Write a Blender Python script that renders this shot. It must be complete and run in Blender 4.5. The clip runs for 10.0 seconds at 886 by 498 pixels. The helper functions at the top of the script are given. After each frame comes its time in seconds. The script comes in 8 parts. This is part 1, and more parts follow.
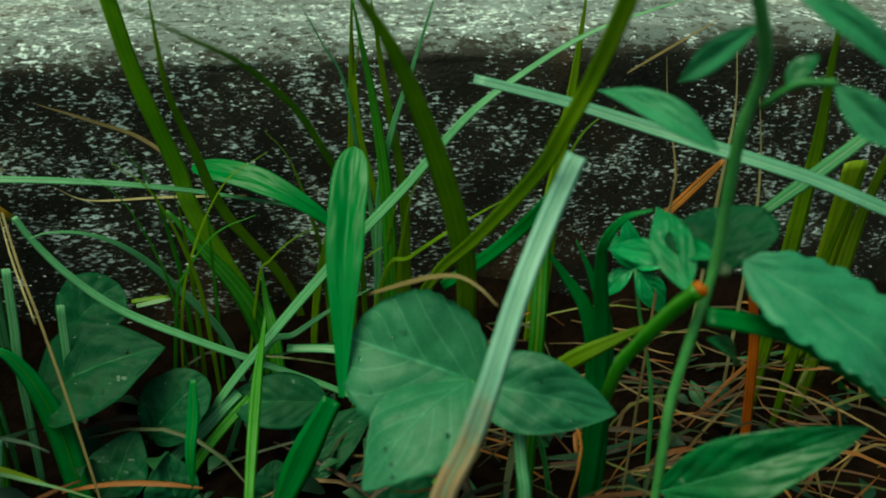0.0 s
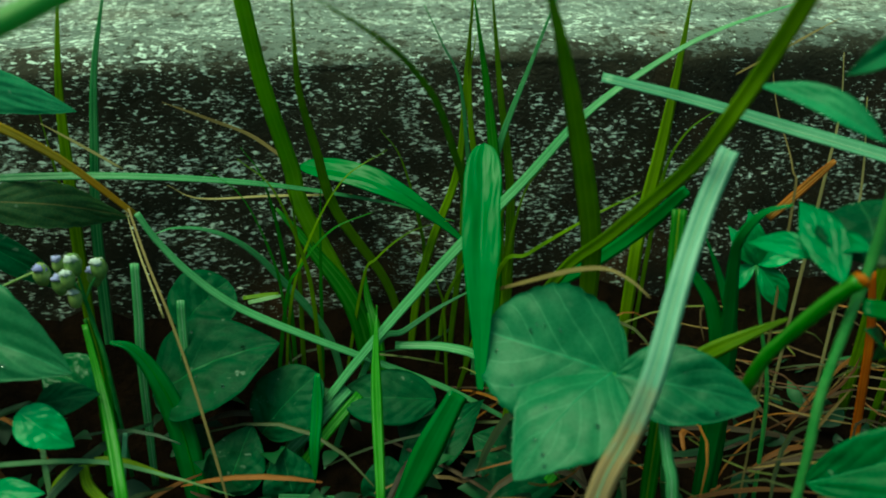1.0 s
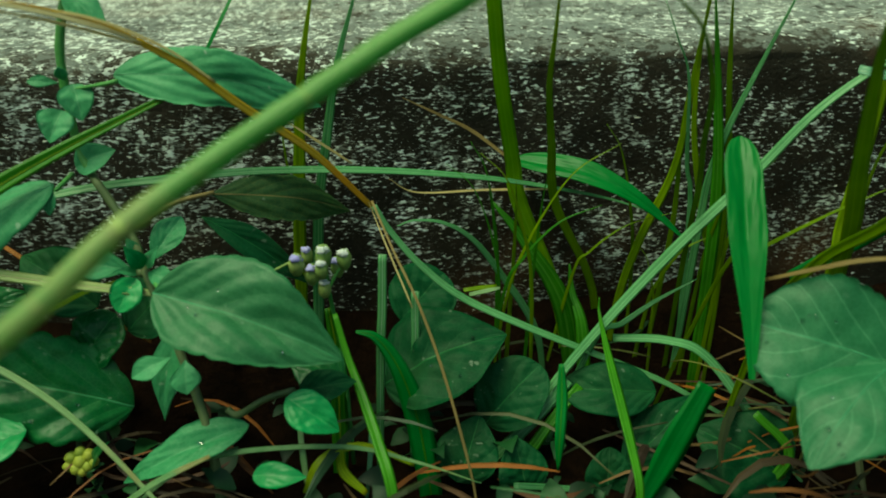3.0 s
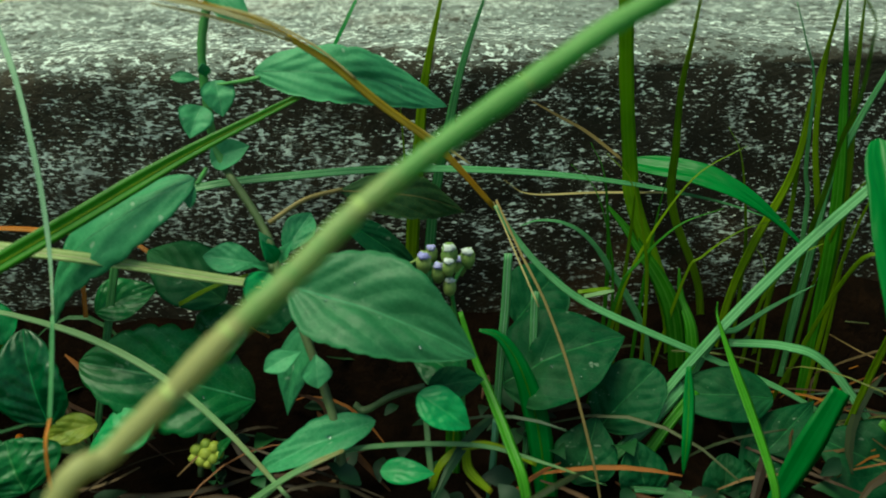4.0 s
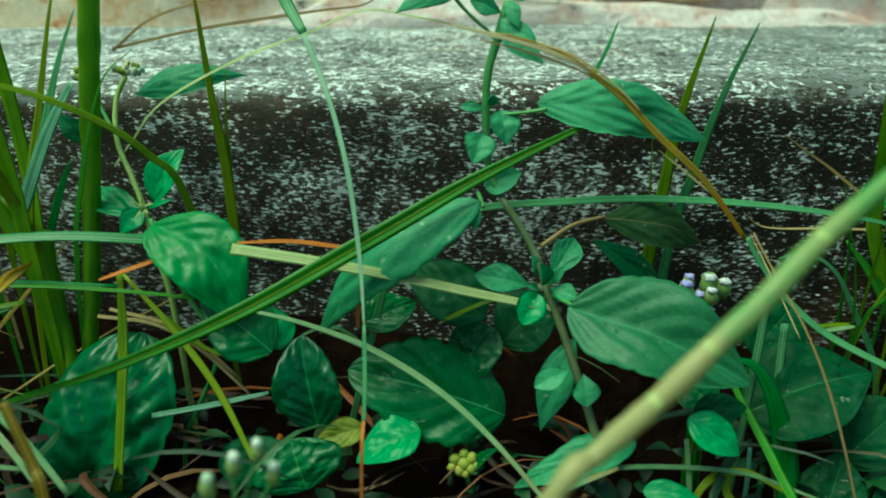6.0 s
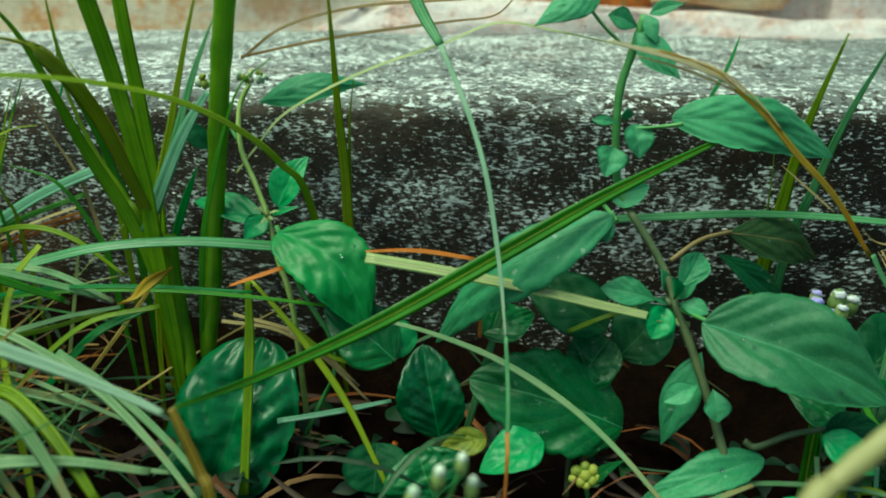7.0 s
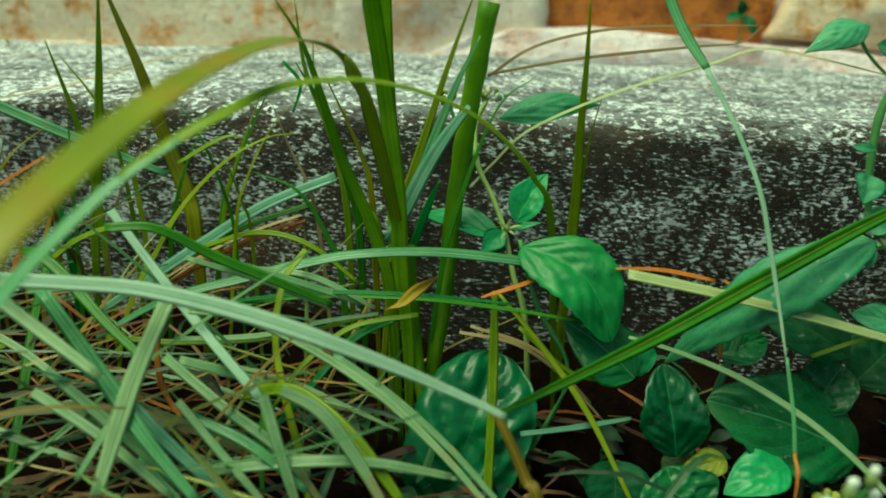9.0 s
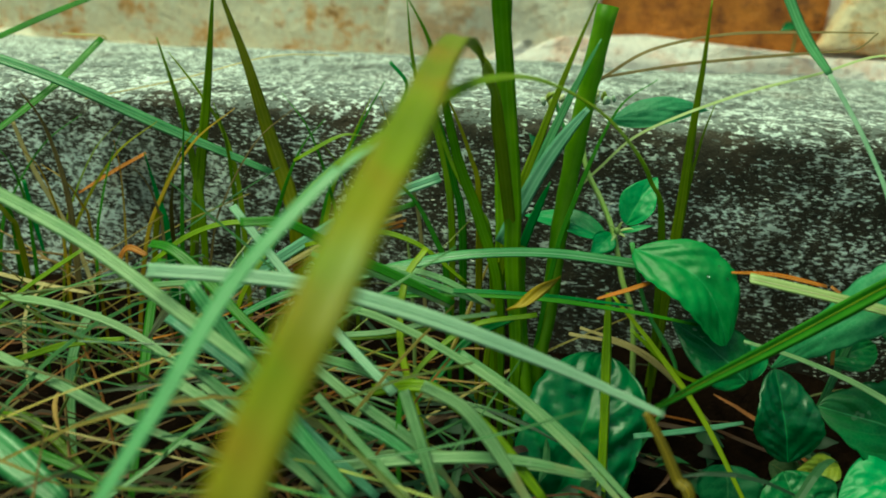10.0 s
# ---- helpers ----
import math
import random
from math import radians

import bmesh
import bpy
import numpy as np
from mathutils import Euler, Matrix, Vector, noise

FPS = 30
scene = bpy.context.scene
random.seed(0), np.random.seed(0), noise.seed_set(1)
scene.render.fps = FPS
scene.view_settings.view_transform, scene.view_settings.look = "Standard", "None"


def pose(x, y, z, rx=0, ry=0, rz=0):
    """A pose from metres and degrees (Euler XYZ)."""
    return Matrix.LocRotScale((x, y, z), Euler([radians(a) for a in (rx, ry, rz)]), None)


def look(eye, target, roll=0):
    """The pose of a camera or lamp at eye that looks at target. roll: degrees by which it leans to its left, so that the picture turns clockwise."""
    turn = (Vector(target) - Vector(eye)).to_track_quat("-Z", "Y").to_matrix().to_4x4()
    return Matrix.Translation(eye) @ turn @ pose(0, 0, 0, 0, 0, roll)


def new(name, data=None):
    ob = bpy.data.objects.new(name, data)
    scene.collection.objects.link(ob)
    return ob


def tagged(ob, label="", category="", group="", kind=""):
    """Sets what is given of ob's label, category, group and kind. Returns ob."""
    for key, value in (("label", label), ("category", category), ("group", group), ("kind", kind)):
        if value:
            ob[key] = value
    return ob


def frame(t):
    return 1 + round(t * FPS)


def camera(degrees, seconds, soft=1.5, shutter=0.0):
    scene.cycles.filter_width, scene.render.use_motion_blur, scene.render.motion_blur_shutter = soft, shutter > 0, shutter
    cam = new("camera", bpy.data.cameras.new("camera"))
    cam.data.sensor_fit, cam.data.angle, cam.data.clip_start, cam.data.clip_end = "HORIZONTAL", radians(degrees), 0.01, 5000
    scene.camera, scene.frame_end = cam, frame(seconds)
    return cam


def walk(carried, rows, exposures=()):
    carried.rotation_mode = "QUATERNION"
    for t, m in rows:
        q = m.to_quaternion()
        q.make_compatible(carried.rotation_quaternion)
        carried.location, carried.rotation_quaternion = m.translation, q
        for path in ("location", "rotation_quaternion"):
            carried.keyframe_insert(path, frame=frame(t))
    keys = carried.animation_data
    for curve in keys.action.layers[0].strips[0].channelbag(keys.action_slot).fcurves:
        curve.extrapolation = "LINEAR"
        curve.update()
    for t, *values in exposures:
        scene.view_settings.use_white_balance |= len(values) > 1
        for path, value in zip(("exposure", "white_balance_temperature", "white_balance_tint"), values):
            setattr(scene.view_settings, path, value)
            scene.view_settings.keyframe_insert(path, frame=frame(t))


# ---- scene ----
cam = camera(60.0, 10.0, soft=1.85)
PATH = [
    (0, (0.232, -0.327, 0.215), (0.502, 1.463, -0.636), 2.3),
    (0.5, (0.21, -0.327, 0.213), (0.478, 1.47, -0.624), 2.4),
    (1, (0.188, -0.327, 0.209), (0.45, 1.478, -0.61), 2.4),
    (1.5, (0.163, -0.327, 0.206), (0.438, 1.484, -0.596), 2.7),
    (2, (0.148, -0.326, 0.206), (0.377, 1.49, -0.601), 2.2),
    (2.5, (0.133, -0.324, 0.207), (0.314, 1.491, -0.615), 1.6),
    (2.7, (0.124, -0.323, 0.206), (0.304, 1.492, -0.614), 1.5),
    (3.8, (0.076, -0.327, 0.202), (0.234, 1.501, -0.595), 2.1),
    (4, (0.071, -0.324, 0.199), (0.187, 1.512, -0.587), 1.6),
    (4.5, (0.056, -0.325, 0.2), (0.101, 1.515, -0.582), 1.4),
    (5, (0.038, -0.328, 0.204), (0.039, 1.511, -0.583), 1.5),
    (5.5, (0.017, -0.329, 0.206), (-0.013, 1.511, -0.577), 1.7),
    (5.7, (0.008, -0.332, 0.203), (-0.034, 1.516, -0.56), 1.7),
    (6.8, (-0.042, -0.338, 0.201), (-0.121, 1.53, -0.508), 2.8),
    (7, (-0.05, -0.338, 0.204), (-0.142, 1.522, -0.526), 2.6),
    (7.5, (-0.072, -0.341, 0.202), (-0.184, 1.525, -0.51), 3.0),
    (8, (-0.093, -0.343, 0.203), (-0.231, 1.522, -0.505), 3.1),
    (8.5, (-0.116, -0.348, 0.2), (-0.266, 1.524, -0.488), 3.4),
    (9, (-0.142, -0.351, 0.195), (-0.28, 1.531, -0.466), 4.3),
    (9.5, (-0.164, -0.354, 0.191), (-0.312, 1.531, -0.458), 4.8),
    (10, (-0.185, -0.358, 0.189), (-0.342, 1.529, -0.453), 5.1),
]
walk(cam, [(t, look(eye, target, roll)) for t, eye, target, roll in PATH], exposures=[(0.0, 0.04, 6950, -31), (1.0, 0.07, 7200, -54), (1.5, 0.06, 7400, -66), (2.0, 0.06, 7600, -62), (2.5, 0.04, 8150, -45), (4.0, 0.17, 7100, -27), (4.5, 0.2, 6550, -38), (5.0, 0.25, 6050, -46), (5.5, 0.27, 6150, -41), (7.0, 0.35, 6450, -24), (8.0, 0.39, 6750, -9), (9.0, 0.31, 7250, -28), (10.0, 0.28, 7550, -38)])
# The lens is close to its subject: near blades fall out of focus.
cam.data.dof.use_dof = True
cam.data.dof.focus_distance = 0.33
cam.data.dof.aperture_fstop = 9.0

# ---- world, sun ----
SUN_EL, SUN_AZ = radians(68), radians(250)
world = bpy.data.worlds.new("sky")
scene.world = world
world.use_nodes = True
wn = world.node_tree.nodes
sky = wn.new("ShaderNodeTexSky")
sky.sky_type = "NISHITA"
sky.sun_disc = False
sky.sun_elevation, sky.sun_rotation = SUN_EL, SUN_AZ
sky.air_density, sky.dust_density = 1.3, 2.5
world.node_tree.links.new(sky.outputs[0], wn["Background"].inputs[0])
wn["Background"].inputs[1].default_value = 0.092
sun = new("sun", bpy.data.lights.new("sun", "SUN"))
sun.data.energy, sun.data.angle, sun.data.color = 3.0, radians(38), (1.0, 0.94, 0.82)
sun.matrix_basis = look((math.sin(SUN_AZ) * math.cos(SUN_EL), math.cos(SUN_AZ) * math.cos(SUN_EL), math.sin(SUN_EL)), (0, 0, 0))


# ---- materials ----
SLOPE = 0.0426  # the kerb climbs gently along its run
EDGE_Z = 0.134


class Mat:
    """A small builder of node materials."""

    def __init__(self, name):
        self.mat = bpy.data.materials.new(name)
        self.mat.use_nodes = True
        self.tree = self.mat.node_tree
        self.bsdf = self.tree.nodes["Principled BSDF"]
        self.out = self.tree.nodes["Material Output"]

    def node(self, kind, **inputs):
        n = self.tree.nodes.new(kind)
        for key, value in inputs.items():
            self.put(n.inputs[key.replace("_", " ")], value)
        return n

    def put(self, socket, value):
        if isinstance(value, bpy.types.NodeSocket):
            self.tree.links.new(value, socket)
        else:
            socket.default_value = value

    def math(self, op, a, b=0.0, c=0.0):
        n = self.tree.nodes.new("ShaderNodeMath")
        n.operation = op
        for i, v in enumerate((a, b, c)):
            self.put(n.inputs[i], v)
        return n.outputs[0]

    def ramp(self, fac, *stops):
        n = self.tree.nodes.new("ShaderNodeValToRGB")
        e = n.color_ramp.elements
        while len(e) < len(stops):
            e.new(0.5)
        for el, (pos, col) in zip(e, stops):
            el.position = pos
            el.color = (*col, 1) if isinstance(col, tuple) else (col, col, col, 1)
        self.put(n.inputs[0], fac)
        return n.outputs[0]

    def mix(self, fac, a, b, blend="MIX"):
        n = self.tree.nodes.new("ShaderNodeMix")
        n.data_type, n.blend_type = "RGBA", blend
        self.put(n.inputs[0], fac)
        for s, v in ((n.inputs[6], a), (n.inputs[7], b)):
            self.put(s, (*v, 1) if isinstance(v, tuple) else v)
        return n.outputs[2]

    def noise(self, scale, detail=4.0, rough=0.6, vec=None):
        n = self.node("ShaderNodeTexNoise", Scale=scale, Detail=detail, Roughness=rough)
        self.put(n.inputs["Vector"], vec or self.coords("Object"))
        return n.outputs[0]

    def coords(self, which):
        return self.tree.nodes.new("ShaderNodeTexCoord").outputs[which]

    def bump(self, height, strength, distance):
        return self.node("ShaderNodeBump", Strength=strength, Distance=distance, Height=height).outputs[0]

    def set(self, **inputs):
        for key, value in inputs.items():
            self.put(self.bsdf.inputs[key.replace("_", " ")], (*value, 1) if isinstance(value, tuple) else value)
        return self

    def translucent(self, color, amount):
        t = self.node("ShaderNodeBsdfTranslucent", Color=color)
        m = self.node("ShaderNodeMixShader", Fac=amount)
        self.tree.links.new(self.bsdf.outputs[0], m.inputs[1])
        self.tree.links.new(t.outputs[0], m.inputs[2])
        self.tree.links.new(m.outputs[0], self.out.inputs[0])
        return self


def grass_mat(name, dark, light, stripe, dry=None, gloss=0.34, through_light=0.42, end=0.55, ribs_show=0.2, shift=0.0, sheen=0.35):
    """Grass blade: lengthwise ribs, a pale midrib, patchy tone; dry: colour towards the cut end."""
    m = Mat(name)
    uv = m.node("ShaderNodeSeparateXYZ", Vector=m.coords("UV"))
    u, v = uv.outputs[0], uv.outputs[1]
    rnd = m.node("ShaderNodeObjectInfo").outputs["Random"]
    tone = m.math("ADD", m.math("MULTIPLY", m.noise(60, 3), 0.75), m.math("MULTIPLY", rnd, 0.35))
    col = m.mix(m.ramp(tone, (0.28, 0.0), (0.72, 1.0)), dark, light)
    ribs = m.math("SINE", m.math("ADD", m.math("MULTIPLY", u, 36.0), m.math("MULTIPLY", m.noise(30, 2), 9.0)))
    rib = m.math("MULTIPLY_ADD", ribs, 0.5, 0.5)
    off = m.math("ABSOLUTE", m.math("SUBTRACT", u, 0.5))
    band = m.ramp(off, (0.03, 1.0), (0.07, 0.0), (0.24, 0.0), (0.29, 0.8), (0.36, 0.0))
    col = m.mix(m.math("MULTIPLY", rib, ribs_show * 0.55), col, stripe)
    col = m.mix(m.math("MULTIPLY", band, min(0.9, ribs_show * 2.2)), col, stripe)
    if dry:
        spots = m.ramp(m.math("ADD", m.math("ADD", m.noise(35, 5), shift), m.math("MULTIPLY", m.math("SUBTRACT", v, 0.5), end)), (0.64, 0.0), (0.82, 1.0))
        col = m.mix(m.math("MULTIPLY", spots, 0.7), col, dry)
    fleck = m.ramp(m.noise(420, 2), (0.66, 0.0), (0.76, 1.0))
    col = m.mix(m.math("MULTIPLY", fleck, 0.25), col, stripe)
    hgt = m.math("ADD", m.math("MULTIPLY", rib, 0.45), m.math("MULTIPLY", m.noise(500, 3), 0.9))
    m.set(Base_Color=col, Roughness=m.math("MULTIPLY_ADD", m.noise(200, 2), 0.3, gloss - 0.12), Normal=m.bump(hgt, 0.3, 0.00025))
    m.bsdf.inputs["Specular IOR Level"].default_value = sheen
    return m.translucent(col, through_light).mat


def leaf_mat(name, dark, light, vein, gloss=0.36, spots=0.35, through_light=0.22, relief=0.28, sheen=0.5, scars=0.0, side_show=0.2):
    """Broad leaf: pinnate veins with quilted relief, dust specks, patchy green."""
    m = Mat(name)
    uv = m.node("ShaderNodeSeparateXYZ", Vector=m.coords("UV"))
    u, v = uv.outputs[0], uv.outputs[1]
    rnd = m.node("ShaderNodeObjectInfo").outputs["Random"]
    off = m.math("ABSOLUTE", m.math("SUBTRACT", u, 0.5))
    wob = m.math("MULTIPLY_ADD", m.noise(45, 2), 0.12, 0.64)
    hand = m.math("SIGN", m.math("SUBTRACT", u, 0.5))
    swing = m.math("MULTIPLY", m.math("SINE", m.math("ADD", m.math("MULTIPLY", v, 6.0), m.math("MULTIPLY", hand, 1.2))), 0.3)
    phase = m.math("ADD", m.math("ADD", m.math("SUBTRACT", m.math("MULTIPLY", v, 5.0), m.math("MULTIPLY", off, 4.6)), swing), wob)
    saw = m.math("ABSOLUTE", m.math("SUBTRACT", m.math("FRACT", phase), 0.5))
    side = m.ramp(saw, (0.0, 1.0), (0.045, 0.0))
    quilt = m.math("POWER", m.math("MULTIPLY", saw, 2.0), 0.6)
    mid = m.ramp(off, (0.006, 1.0), (0.018, 0.0))
    net = m.node("ShaderNodeTexVoronoi", Scale=520.0, Vector=m.coords("Object"))
    net.feature = "DISTANCE_TO_EDGE"
    fine = m.ramp(net.outputs["Distance"], (0.0, 1.0), (0.12, 0.0))
    tone = m.math("ADD", m.math("MULTIPLY", m.noise(110, 5, 0.7), 0.9), m.math("MULTIPLY", rnd, 0.35))
    col = m.mix(m.ramp(tone, (0.35, 0.0), (0.85, 1.0)), dark, light)
    col = m.mix(m.math("MULTIPLY", fine, 0.12), col, vein)
    veins = m.math("MAXIMUM", m.math("MULTIPLY", side, side_show), m.math("MULTIPLY", mid, 0.5))
    col = m.mix(veins, col, vein)
    speck = m.ramp(m.noise(260, 1), (0.72, 0.0), (0.78, 1.0))
    col = m.mix(m.math("MULTIPLY", speck, spots), col, (0.62, 0.68, 0.6))
    if scars:
        trail = m.node("ShaderNodeMapping", Vector=m.coords("Object"), Scale=(1.0, 1.6, 1.6)).outputs[0]
        mark = m.math("MULTIPLY", m.ramp(m.noise(150, 3, 0.6, trail), (0.66, 0.0), (0.69, 1.0)), m.ramp(m.noise(40, 2), (0.5, 0.0), (0.56, 1.0)))
        col = m.mix(m.math("MULTIPLY", mark, scars), col, (0.55, 0.66, 0.52))
        dull = m.ramp(m.noise(24, 3), (0.5, 0.0), (0.72, 1.0))
        col = m.mix(m.math("MULTIPLY", dull, 0.3), col, (0.05, 0.10, 0.035))
    hgt = m.math("ADD", m.math("MULTIPLY", quilt, 0.6), m.math("MULTIPLY", m.math("SUBTRACT", 1.0, mid), 0.7))
    hgt = m.math("ADD", hgt, m.math("MULTIPLY", net.outputs["Distance"], 0.08))
    m.set(Base_Color=col, Roughness=m.math("MULTIPLY_ADD", m.noise(120, 3), 0.2, gloss - 0.02), Normal=m.bump(hgt, relief, 0.0007))
    m.bsdf.inputs["Specular IOR Level"].default_value = sheen
    return m.translucent(col, through_light).mat


def plain_mat(name, a, b, scale=150, rough=0.6, bump=0.3, through_light=0.0):
    m = Mat(name)
    rnd = m.node("ShaderNodeObjectInfo").outputs["Random"]
    tone = m.math("ADD", m.math("MULTIPLY", m.noise(scale, 5), 0.8), m.math("MULTIPLY", rnd, 0.35))
    col = m.mix(m.ramp(tone, (0.3, 0.0), (0.8, 1.0)), a, b)
    m.set(Base_Color=col, Roughness=rough, Normal=m.bump(m.noise(scale * 4, 3), bump, 0.0006))
    if through_light:
        m.translucent(col, through_light)
    return m.mat


